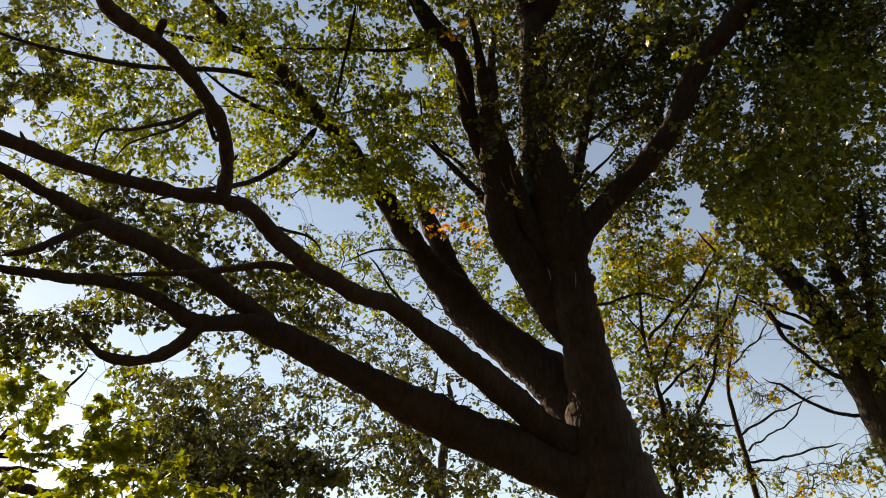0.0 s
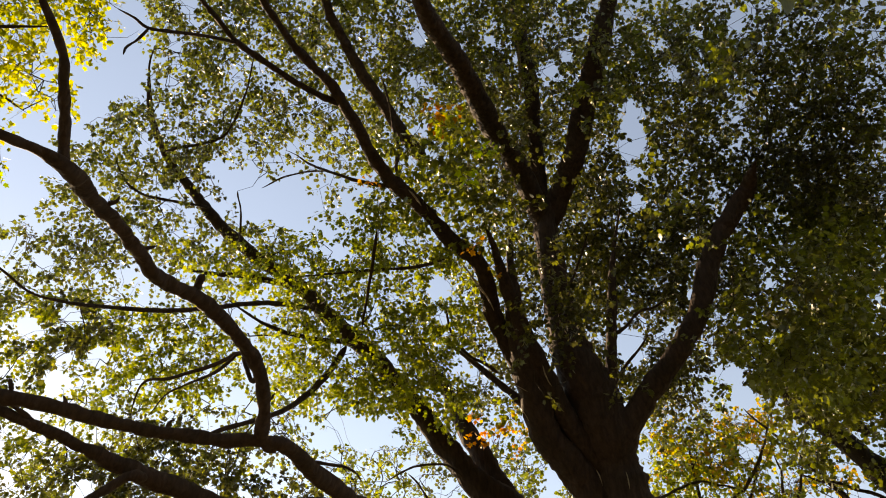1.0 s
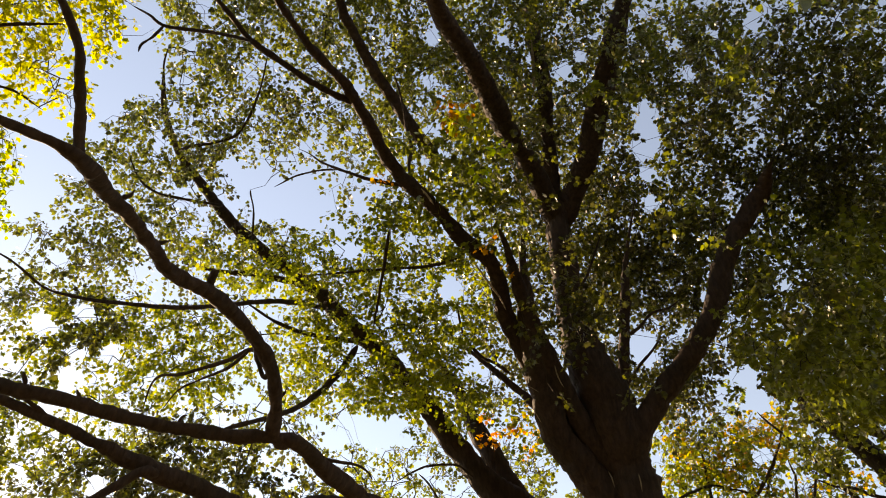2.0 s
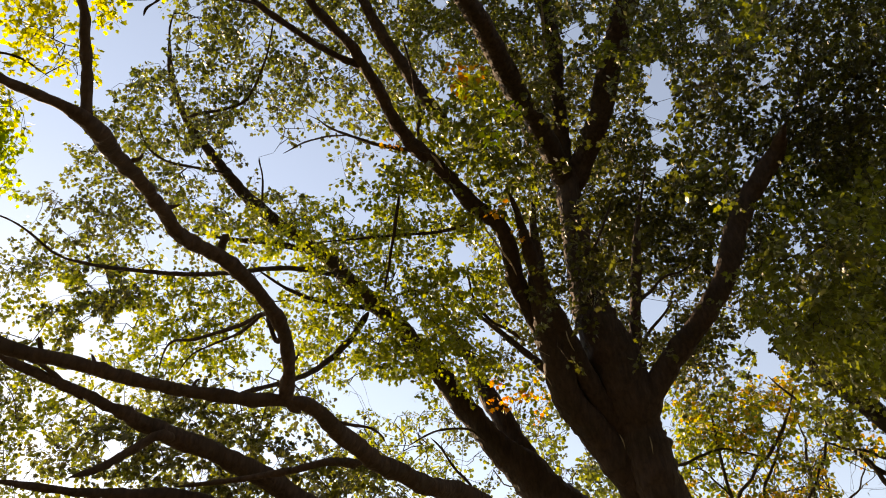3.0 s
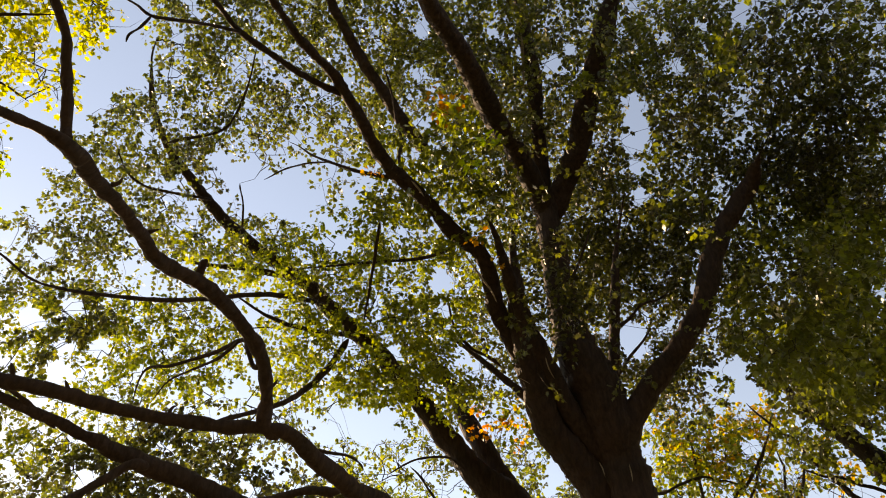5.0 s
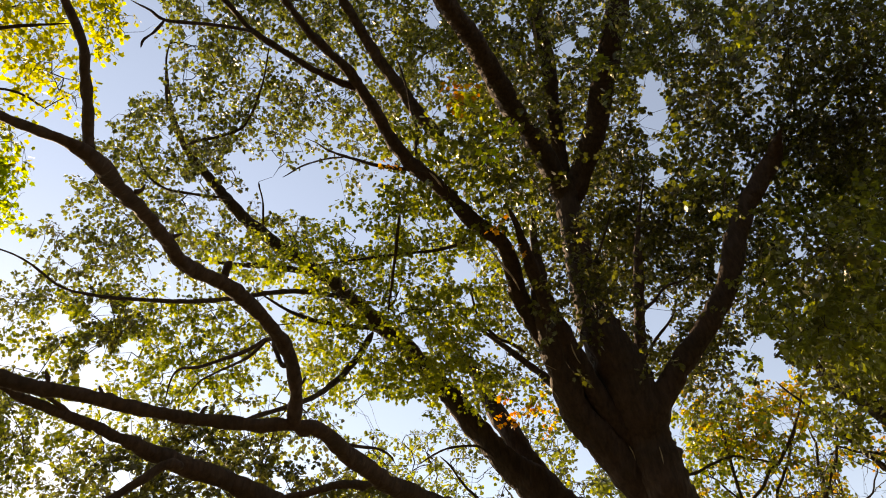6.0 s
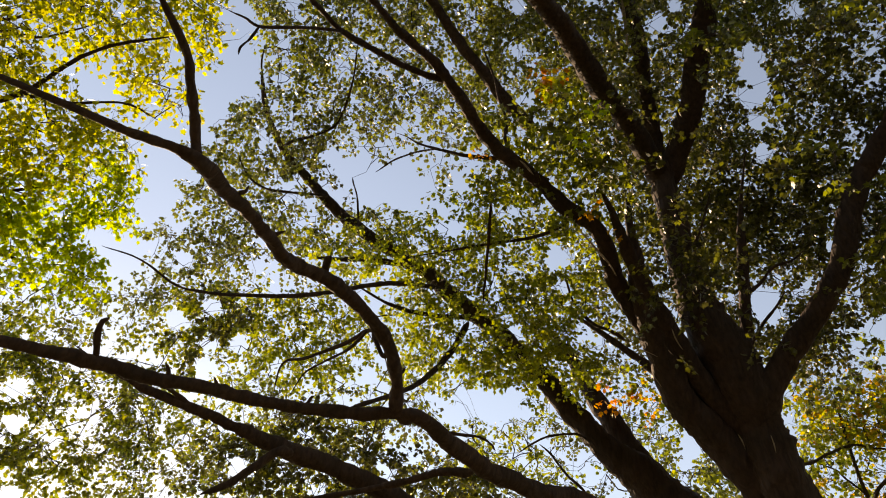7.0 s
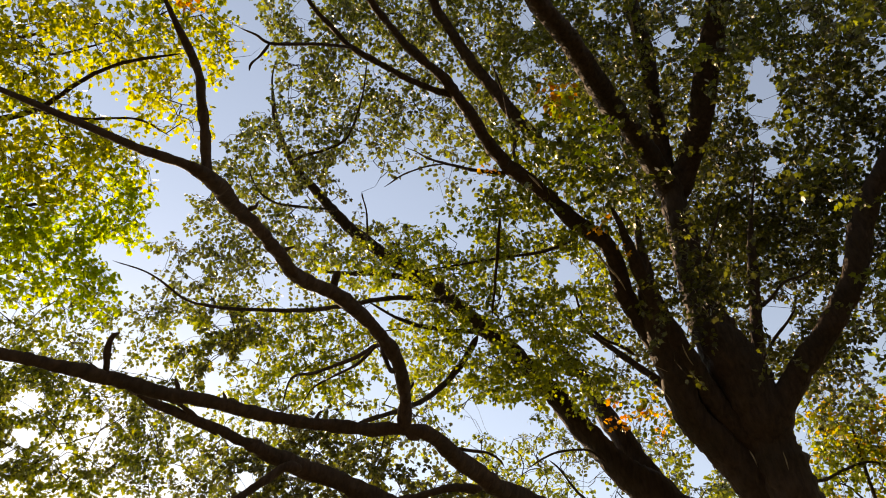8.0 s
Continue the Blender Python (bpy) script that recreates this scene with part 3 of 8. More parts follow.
maple_low_near = limb('limb', maple, (2.54, 7.74, 4.17, 0.212), (2.06, 7.58, 4.39, 0.174), (1.61, 7.28, 4.57, 0.165), (1.11, 6.86, 4.72, 0.153), (0.57, 6.40, 4.87, 0.103), (0.21, 6.06, 4.91, 0.088), (-0.06, 5.77, 4.81, 0.080), (-0.46, 5.31, 4.76, 0.075), (-0.80, 4.79, 4.75, 0.066), (-0.99, 4.44, 4.75, 0.057), (-1.40, 4.31, 4.70, 0.050), (-1.74, 4.15, 4.65, 0.045), (-2.05, 4.03, 4.64, 0.046), (-2.32, 3.84, 4.61, 0.047), (-2.66, 3.64, 4.59, 0.048), (-2.99, 3.40, 4.55, 0.048), (-3.22, 3.17, 4.49, 0.043), (-3.43, 2.93, 4.40, 0.039), (-3.62, 2.63, 4.29, 0.031), (-3.79, 2.21, 4.05, 0.016))
maple_near_rising = limb('limb', maple, (-1.03, 4.47, 4.70, 0.043), (-1.12, 4.34, 4.75, 0.054), (-1.10, 4.20, 4.88, 0.050), (-1.11, 4.04, 4.99, 0.051), (-1.16, 3.90, 5.08, 0.051), (-1.24, 3.73, 5.13, 0.052), (-1.36, 3.51, 5.15, 0.053), (-1.49, 3.29, 5.14, 0.052), (-1.59, 3.16, 5.09, 0.049), (-1.66, 3.01, 5.04, 0.050), (-1.69, 2.89, 5.04, 0.049), (-1.72, 2.73, 5.01, 0.048), (-1.74, 2.57, 4.97, 0.049), (-1.76, 2.41, 4.92, 0.048), (-1.78, 2.21, 4.83, 0.046), (-1.78, 2.07, 4.77, 0.046), (-1.79, 1.98, 4.73, 0.042), (-1.86, 1.88, 4.71, 0.029), (-1.97, 1.77, 4.67, 0.026), (-2.05, 1.66, 4.61, 0.022), (-2.36, 1.18, 4.38, 0.014), (-2.49, 0.97, 4.21, 0.011), (-2.60, 0.67, 4.06, 0.006))
limb('limb', maple, (-1.79, 1.97, 4.75, 0.031), (-1.80, 1.91, 4.82, 0.029), (-1.80, 1.80, 4.93, 0.030), (-1.81, 1.68, 5.04, 0.028), (-1.82, 1.55, 5.15, 0.027), (-1.94, 1.23, 5.34, 0.015), (-2.00, 0.99, 5.44, 0.011), (-2.05, 0.80, 5.58, 0.006))
limb('limb', maple, (-3.48, 5.36, 10.11, 0.025), (-3.29, 5.27, 10.06, 0.021), (-2.96, 5.20, 10.05, 0.021), (-2.63, 5.08, 10.06, 0.016), (-2.47, 4.88, 10.05, 0.016), (-2.34, 4.65, 10.05, 0.016), (-2.20, 4.35, 10.09, 0.012), (-2.06, 3.94, 10.16, 0.011))
limb('limb', maple, (-3.06, 6.33, 10.11, 0.026), (-3.20, 6.19, 9.99, 0.022), (-3.45, 6.02, 9.84, 0.021), (-3.71, 5.82, 9.69, 0.017), (-3.84, 5.62, 9.60, 0.017), (-3.90, 5.40, 9.55, 0.012), (-3.92, 5.13, 9.55, 0.012))
limb('limb', maple, (-3.80, 5.50, 10.64, 0.022), (-3.78, 5.24, 10.68, 0.018), (-3.75, 4.86, 10.78, 0.013), (-3.71, 4.48, 10.87, 0.013), (-3.59, 4.20, 10.93, 0.009))
limb('limb', maple, (-0.96, 4.90, 4.98, 0.017), (-0.86, 4.99, 4.97, 0.014), (-0.73, 5.08, 4.99, 0.015), (-0.58, 5.15, 5.01, 0.012), (-0.49, 5.24, 5.00, 0.010), (-0.45, 5.33, 4.98, 0.008))
limb('limb', maple, (0.60, 7.86, 6.58, 0.019), (0.39, 7.90, 6.77, 0.015), (0.05, 8.02, 6.84, 0.015), (-0.16, 8.16, 6.84, 0.012), (-0.38, 8.33, 6.80, 0.008))
limb('limb', maple, (0.44, 8.23, 6.16, 0.019), (0.33, 8.27, 6.31, 0.019), (0.22, 8.31, 6.46, 0.015), (0.04, 8.26, 6.73, 0.012), (-0.09, 8.28, 6.89, 0.008))
limb('limb', maple, (-1.28, 3.83, 5.09, 0.015), (-1.43, 3.97, 5.06, 0.013), (-1.55, 4.07, 5.08, 0.011), (-1.70, 4.16, 5.09, 0.009), (-1.87, 4.26, 5.07, 0.007), (-2.02, 4.42, 4.99, 0.005))
limb('limb', maple, (1.06, 7.00, 7.53, 0.029), (0.89, 6.99, 7.69, 0.026), (0.71, 7.00, 7.82, 0.022), (0.51, 6.92, 8.05, 0.019), (0.44, 6.83, 8.27, 0.015), (0.40, 6.73, 8.49, 0.011))
limb('limb', maple, (2.45, 6.31, 7.58, 0.029), (2.61, 6.29, 7.69, 0.022), (2.80, 6.20, 7.85, 0.018), (3.02, 6.17, 7.92, 0.015), (3.18, 6.13, 8.03, 0.011))
limb('limb', maple, (1.66, 6.25, 7.90, 0.025), (1.86, 6.19, 8.09, 0.022), (2.02, 6.07, 8.33, 0.018), (2.15, 5.92, 8.60, 0.015), (2.26, 5.76, 8.86, 0.011))
limb('limb', maple, (-0.16, 4.94, 8.69, 0.024), (-0.25, 4.80, 8.92, 0.021), (-0.22, 4.67, 9.15, 0.021), (-0.29, 4.50, 9.39, 0.018), (-0.34, 4.32, 9.63, 0.014), (-0.45, 4.07, 9.89, 0.015))
limb('stub', maple, (-3.00, 3.38, 4.58, 0.026), (-2.98, 3.27, 4.68, 0.022), (-2.95, 3.21, 4.74, 0.023), (-2.90, 3.20, 4.78, 0.014), on=maple_low_near)
limb('stub', maple, (-1.50, 3.31, 5.18, 0.032), (-1.47, 3.24, 5.23, 0.030), (-1.43, 3.20, 5.25, 0.020), on=maple_near_rising)
limb('limb', maple, (2.72, 7.80, 3.78, 0.312), (2.09, 7.81, 4.02, 0.263), (1.36, 7.68, 4.24, 0.245), (0.64, 7.48, 4.44, 0.219), (-0.01, 7.25, 4.64, 0.169), (-0.50, 7.01, 4.76, 0.152), (-0.92, 6.80, 4.86, 0.144), (-1.23, 6.54, 4.83, 0.098), (-1.62, 6.30, 4.67, 0.085), (-1.93, 6.05, 4.75, 0.062), (-2.28, 5.80, 4.75, 0.056), (-2.65, 5.57, 4.63, 0.046), (-2.99, 5.33, 4.53, 0.036), (-3.38, 4.89, 4.39, 0.020))
limb('limb', maple, (-0.92, 6.76, 4.92, 0.102), (-1.29, 6.55, 5.06, 0.102), (-1.64, 6.30, 5.18, 0.097), (-1.91, 6.09, 5.22, 0.096), (-2.16, 5.89, 5.26, 0.095), (-2.41, 5.72, 5.27, 0.092), (-2.61, 5.55, 5.29, 0.077), (-2.83, 5.34, 5.30, 0.056), (-3.05, 5.15, 5.33, 0.050), (-3.36, 4.85, 5.32, 0.044), (-3.49, 4.70, 5.32, 0.036), (-3.62, 4.54, 5.34, 0.033), (-3.78, 4.38, 5.37, 0.012), (-3.91, 4.11, 5.37, 0.007))
limb('limb', maple, (-3.08, 5.16, 5.29, 0.031), (-3.21, 4.97, 5.34, 0.028), (-3.32, 4.75, 5.36, 0.020), (-3.40, 4.61, 5.37, 0.012))
limb('limb', maple, (-1.60, 6.31, 4.65, 0.081), (-1.69, 6.31, 4.48, 0.064), (-1.83, 6.29, 4.32, 0.055), (-1.99, 6.23, 4.21, 0.049), (-2.17, 6.13, 4.16, 0.043), (-2.30, 6.02, 4.17, 0.035), (-2.39, 5.90, 4.22, 0.027), (-2.38, 5.88, 4.27, 0.017))
limb('limb', maple, (-2.38, 5.62, 5.20, 0.045), (-2.50, 5.53, 5.17, 0.048), (-2.64, 5.48, 5.01, 0.044), (-2.81, 5.40, 4.79, 0.035), (-2.99, 5.28, 4.62, 0.024))
limb('limb', maple, (-0.66, 5.54, 4.90, 0.045), (-0.96, 5.59, 4.94, 0.035), (-1.31, 5.66, 4.90, 0.030), (-1.75, 5.70, 4.84, 0.025), (-2.26, 5.68, 4.76, 0.015))
maple_mid = limb('limb', maple, (2.86, 7.97, 4.16, 0.261), (2.57, 7.91, 4.73, 0.309), (2.21, 7.98, 5.21, 0.285), (1.81, 8.11, 5.61, 0.280), (1.46, 8.21, 5.97, 0.246), (1.11, 8.17, 6.35, 0.229), (0.74, 8.10, 6.71, 0.169), (0.43, 8.08, 7.13, 0.158), (0.14, 7.93, 7.52, 0.145), (-0.17, 7.78, 7.86, 0.138), (-0.62, 7.59, 8.37, 0.124), (-1.19, 7.40, 8.81, 0.124), (-1.60, 7.20, 9.21, 0.114), (-2.03, 7.08, 9.50, 0.103), (-2.56, 6.87, 9.81, 0.096), (-3.04, 6.57, 10.16, 0.088), (-3.40, 6.19, 10.44, 0.071), (-3.72, 5.81, 10.70, 0.057), (-3.93, 5.32, 11.03, 0.040), (-3.96, 4.84, 11.40, 0.022))
limb('limb', maple, (1.47, 8.30, 6.02, 0.188), (1.15, 8.34, 6.63, 0.164), (0.93, 8.37, 7.19, 0.149), (0.69, 8.38, 7.72, 0.124), (0.49, 8.36, 8.26, 0.085), (0.15, 8.22, 8.89, 0.052))
limb('limb', maple, (-1.43, 7.27, 9.03, 0.060), (-1.83, 7.04, 9.17, 0.047), (-2.39, 6.86, 9.18, 0.040), (-2.91, 6.74, 9.12, 0.030), (-3.41, 6.55, 9.07, 0.016))
limb('limb', maple, (-0.86, 7.47, 8.48, 0.045), (-1.29, 7.11, 8.21, 0.031), (-1.67, 6.71, 7.97, 0.027), (-1.95, 6.26, 7.77, 0.020), (-2.18, 5.76, 7.60, 0.011))
limb('limb', maple, (-0.98, 7.50, 8.43, 0.052), (-1.17, 7.28, 7.74, 0.045), (-1.36, 6.96, 7.13, 0.037), (-1.60, 6.56, 6.57, 0.031), (-1.91, 6.09, 6.07, 0.024), (-2.19, 5.77, 5.66, 0.014))
limb('limb', maple, (-1.32, 7.13, 8.77, 0.032), (-1.67, 6.53, 8.29, 0.033), (-1.89, 5.98, 7.77, 0.031), (-2.21, 5.53, 7.24, 0.028), (-2.53, 5.11, 6.78, 0.024), (-2.81, 4.71, 6.43, 0.020), (-2.98, 4.40, 6.17, 0.017), (-3.20, 4.10, 6.00, 0.012), (-3.34, 3.71, 5.94, 0.008), (-3.54, 3.45, 5.85, 0.006))
limb('limb', maple, (-1.13, 4.00, 5.04, 0.023), (-1.20, 4.05, 5.03, 0.019), (-1.26, 3.99, 5.16, 0.017), (-1.32, 4.02, 5.27, 0.020), (-1.59, 4.19, 5.28, 0.018), (-1.91, 4.33, 5.28, 0.014), (-2.17, 4.45, 5.33, 0.010), (-2.31, 4.74, 5.22, 0.005))
limb('limb', maple, (0.35, 5.58, 8.13, 0.020), (0.01, 5.79, 8.22, 0.021), (-0.56, 5.95, 8.33, 0.019), (-1.16, 6.09, 8.40, 0.014), (-1.63, 6.21, 8.47, 0.008))
limb('limb', maple, (-0.47, 5.31, 8.35, 0.020), (-0.54, 5.74, 8.11, 0.021), (-0.62, 6.15, 7.85, 0.014), (-0.67, 6.42, 7.72, 0.011))
maple_long = limb('limb', maple, (2.43, 7.36, 5.72, 0.115), (2.15, 7.31, 6.06, 0.150), (1.88, 7.20, 6.44, 0.149), (1.61, 7.05, 6.84, 0.138), (1.40, 6.86, 7.23, 0.126), (1.20, 6.61, 7.56, 0.118), (0.99, 6.30, 7.85, 0.113), (0.81, 5.77, 8.19, 0.099), (0.44, 5.47, 8.35, 0.094), (0.06, 5.09, 8.53, 0.089), (-0.32, 4.76, 8.64, 0.088), (-0.54, 4.44, 8.72, 0.073), (-0.76, 4.01, 8.84, 0.067), (-0.98, 3.65, 8.90, 0.061), (-1.24, 3.33, 8.90, 0.052), (-1.44, 3.01, 8.90, 0.042), (-1.57, 2.73, 8.87, 0.037), (-1.76, 2.25, 8.89, 0.025), (-1.92, 1.75, 8.89, 0.013))
limb('limb', maple, (-0.82, 3.92, 8.89, 0.047), (-1.12, 3.75, 8.83, 0.039), (-1.40, 3.53, 8.77, 0.036), (-1.66, 3.29, 8.73, 0.033), (-1.86, 3.07, 8.66, 0.030), (-2.00, 2.82, 8.62, 0.028), (-2.13, 2.55, 8.58, 0.023), (-2.25, 2.13, 8.58, 0.014))
limb('limb', maple, (-1.83, 3.10, 8.66, 0.020), (-2.03, 2.94, 8.45, 0.017), (-2.24, 2.80, 8.22, 0.017), (-2.45, 2.65, 7.98, 0.016), (-2.53, 2.51, 7.89, 0.012), (-2.61, 2.39, 7.79, 0.008))
limb('limb', maple, (-2.45, 2.65, 7.98, 0.016), (-2.53, 2.71, 7.86, 0.014), (-2.61, 2.74, 7.76, 0.013), (-2.64, 2.79, 7.72, 0.011))
limb('limb', maple, (0.11, 5.08, 9.51, 0.087), (-0.19, 4.83, 9.79, 0.082), (-0.49, 4.50, 10.08, 0.079), (-0.80, 4.14, 10.36, 0.073), (-1.02, 3.81, 10.59, 0.066), (-1.17, 3.57, 10.79, 0.057), (-1.31, 3.00, 11.08, 0.037), (-1.39, 2.50, 11.32, 0.018))
limb('limb', maple, (-0.22, 4.84, 8.59, 0.030), (-0.59, 4.80, 8.60, 0.022), (-0.93, 4.76, 8.71, 0.018), (-1.28, 4.75, 8.91, 0.014), (-1.48, 4.75, 9.11, 0.007), (-1.63, 4.74, 9.21, 0.005))
limb('limb', maple, (-1.07, 4.77, 8.81, 0.011), (-1.39, 4.93, 9.01, 0.011), (-1.73, 5.14, 9.17, 0.012), (-1.98, 5.27, 9.14, 0.009))
limb('stub', maple, (-2.61, 6.64, 9.85, 0.019), (-2.57, 6.32, 9.99, 0.013), (-2.58, 6.08, 10.03, 0.013), (-2.59, 6.01, 10.08, 0.008), on=maple_mid)
limb('limb', maple, (2.21, 7.48, 6.11, 0.143), (1.99, 7.49, 6.58, 0.118), (1.76, 7.57, 7.09, 0.090), (1.48, 7.60, 7.47, 0.064), (1.06, 7.57, 7.92, 0.044), (0.69, 7.55, 8.31, 0.032), (0.30, 7.53, 8.67, 0.018), (0.05, 7.49, 8.86, 0.009))
limb('limb', maple, (2.22, 7.17, 6.15, 0.139), (1.85, 6.89, 6.64, 0.130), (1.61, 6.63, 7.04, 0.123), (1.42, 6.40, 7.37, 0.113), (1.25, 6.14, 7.69, 0.096), (1.10, 5.82, 7.95, 0.076), (0.96, 5.49, 8.20, 0.046), (0.82, 5.21, 8.38, 0.014))
limb('limb', maple, (2.54, 7.49, 5.38, 0.174), (2.27, 7.37, 5.69, 0.215), (1.99, 7.22, 6.07, 0.215), (1.76, 7.10, 6.36, 0.201), (1.55, 6.96, 6.57, 0.174), (1.44, 6.72, 7.03, 0.197), (1.32, 6.49, 7.44, 0.161), (1.26, 6.29, 7.82, 0.123), (1.23, 6.07, 8.25, 0.084), (1.23, 5.92, 8.66, 0.043), (1.24, 5.76, 8.92, 0.014))
limb('limb', maple, (1.80, 6.11, 9.43, 0.177), (1.58, 5.64, 9.58, 0.155), (1.29, 5.16, 9.71, 0.151), (1.04, 4.78, 9.75, 0.149), (0.76, 4.31, 9.82, 0.143), (0.53, 3.87, 9.83, 0.133), (0.30, 3.51, 9.79, 0.123), (0.12, 3.22, 9.81, 0.109), (-0.18, 2.59, 9.83, 0.066), (-0.38, 2.10, 9.86, 0.034))
limb('limb', maple, (1.79, 6.05, 9.60, 0.132), (1.74, 5.60, 10.19, 0.112), (1.70, 5.11, 10.73, 0.111), (1.64, 4.66, 11.21, 0.110), (1.52, 4.25, 11.65, 0.107), (1.39, 3.54, 12.15, 0.066), (1.31, 3.04, 12.53, 0.032))
limb('limb', maple, (1.84, 6.11, 9.42, 0.171), (2.03, 5.74, 9.78, 0.161), (2.21, 5.29, 10.03, 0.160), (2.33, 4.83, 10.40, 0.160), (2.44, 4.36, 10.73, 0.155), (2.55, 3.95, 11.00, 0.148), (2.66, 3.36, 11.31, 0.090), (2.73, 2.89, 11.55, 0.038))
limb('limb', maple, (2.22, 7.04, 6.15, 0.186), (2.45, 6.86, 6.50, 0.160), (2.69, 6.70, 6.81, 0.141), (2.89, 6.54, 7.03, 0.136), (3.13, 6.35, 7.26, 0.130), (3.39, 6.18, 7.56, 0.132), (3.57, 5.99, 7.90, 0.134), (3.69, 5.80, 8.24, 0.137), (3.88, 5.56, 8.59, 0.124), (4.06, 5.38, 8.80, 0.117), (4.27, 5.16, 9.04, 0.103), (4.23, 4.70, 9.01, 0.030))
limb('limb', maple, (2.33, 7.02, 6.68, 0.092), (2.42, 6.87, 7.18, 0.069), (2.50, 6.67, 7.70, 0.069), (2.58, 6.42, 8.23, 0.068), (2.64, 6.13, 8.75, 0.037), (2.75, 5.86, 9.21, 0.015), (2.83, 5.62, 9.49, 0.007))
limb('limb', maple, (2.46, 6.95, 7.23, 0.023), (2.67, 6.79, 7.48, 0.020), (2.87, 6.68, 7.68, 0.017), (3.00, 6.61, 7.84, 0.010))
# the first pale strips paint the sun's rim light along limb edges
limb('bark_strip', maple, (1.01, 4.98, 9.62, 0.008), (1.11, 5.15, 9.49, 0.019), (1.20, 5.35, 9.35, 0.015), (1.27, 5.50, 9.23, 0.019), (1.38, 5.65, 9.10, 0.008), on=maple_trunk)
limb('bark_strip', maple, (0.54, 5.41, 7.85, 0.007), (0.63, 5.49, 7.77, 0.013), (0.71, 5.57, 7.70, 0.013), (0.84, 5.69, 7.57, 0.010), (0.91, 5.79, 7.46, 0.007), on=maple_trunk)
limb('bark_strip', maple, (1.39, 4.07, 11.01, 0.008), (1.43, 4.29, 10.90, 0.021), (1.45, 4.52, 10.79, 0.016), (1.47, 4.75, 10.67, 0.008), on=maple_trunk)
limb('bark_strip', maple, (-0.09, 4.66, 8.28, 0.006), (-0.01, 4.73, 8.23, 0.013), (0.06, 4.81, 8.17, 0.006), on=maple_trunk)
limb('bark_strip', maple, (1.77, 6.21, 7.84, 0.003), (1.80, 6.28, 7.74, 0.006), (1.86, 6.34, 7.62, 0.005), (1.91, 6.40, 7.54, 0.003), on=maple_trunk)
limb('bark_strip', maple, (1.49, 6.30, 7.08, 0.004), (1.51, 6.34, 6.99, 0.008), (1.55, 6.40, 6.92, 0.006), (1.59, 6.43, 6.86, 0.003), on=maple_trunk)
limb('bark_strip', maple, (2.33, 6.80, 5.97, 0.004), (2.34, 6.82, 5.88, 0.007), (2.35, 6.87, 5.80, 0.004), on=maple_trunk)
limb('bark_strip', maple, (2.02, 6.85, 6.03, 0.004), (2.05, 6.87, 5.95, 0.007), (2.07, 6.91, 5.87, 0.003), on=maple_trunk)
limb('bark_strip', maple, (1.27, 6.74, 6.75, 0.003), (1.31, 6.78, 6.70, 0.005), (1.34, 6.81, 6.65, 0.003), on=maple_long)
limb('bark_strip', maple, (1.15, 6.60, 7.05, 0.003), (1.24, 6.58, 6.97, 0.003), (1.33, 6.60, 6.92, 0.003), on=maple_long)
limb('stub', maple, (-2.31, 3.82, 4.63, 0.018), (-2.32, 3.80, 4.66, 0.012), (-2.33, 3.77, 4.68, 0.006), on=maple_low_near)
limb('stub', maple, (-2.60, 3.65, 4.62, 0.018), (-2.61, 3.61, 4.66, 0.012), (-2.62, 3.59, 4.68, 0.006), on=maple_low_near)
limb('stub', maple, (-1.74, 4.14, 4.67, 0.017), (-1.72, 4.12, 4.72, 0.010), (-1.69, 4.12, 4.74, 0.006), on=maple_low_near)
limb('stub', maple, (-1.83, 1.92, 4.72, 0.018), (-1.87, 1.89, 4.71, 0.012), (-1.89, 1.86, 4.72, 0.005), on=maple_near_rising)
limb('stub', maple, (-1.73, 2.35, 4.91, 0.017), (-1.69, 2.35, 4.93, 0.010), (-1.67, 2.33, 4.96, 0.005), on=maple_near_rising)
limb('stub', maple, (-1.69, 2.81, 5.05, 0.017), (-1.65, 2.81, 5.07, 0.011), (-1.61, 2.81, 5.09, 0.006), on=maple_near_rising)
limb('stub', maple, (-1.11, 4.17, 4.91, 0.017), (-1.06, 4.16, 4.95, 0.011), (-1.03, 4.13, 4.98, 0.006), on=maple_near_rising)
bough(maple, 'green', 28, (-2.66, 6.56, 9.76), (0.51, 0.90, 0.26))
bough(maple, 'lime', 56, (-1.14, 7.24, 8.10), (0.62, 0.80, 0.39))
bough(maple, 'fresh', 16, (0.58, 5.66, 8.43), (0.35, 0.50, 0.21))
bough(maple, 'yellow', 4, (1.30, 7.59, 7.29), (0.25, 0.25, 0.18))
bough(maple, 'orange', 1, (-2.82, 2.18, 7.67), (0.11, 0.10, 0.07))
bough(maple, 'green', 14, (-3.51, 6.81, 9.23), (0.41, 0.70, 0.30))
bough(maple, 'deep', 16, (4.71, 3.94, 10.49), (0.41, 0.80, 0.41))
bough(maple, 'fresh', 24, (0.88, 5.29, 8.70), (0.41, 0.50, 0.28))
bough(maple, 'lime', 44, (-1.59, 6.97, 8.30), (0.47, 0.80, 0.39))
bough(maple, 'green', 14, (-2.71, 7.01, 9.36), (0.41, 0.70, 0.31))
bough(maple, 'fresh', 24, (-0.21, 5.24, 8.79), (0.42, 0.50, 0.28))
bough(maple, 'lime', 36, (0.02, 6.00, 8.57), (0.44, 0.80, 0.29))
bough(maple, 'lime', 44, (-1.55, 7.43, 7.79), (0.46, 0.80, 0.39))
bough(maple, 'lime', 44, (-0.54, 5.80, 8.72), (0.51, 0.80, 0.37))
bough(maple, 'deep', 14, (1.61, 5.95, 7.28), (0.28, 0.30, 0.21))
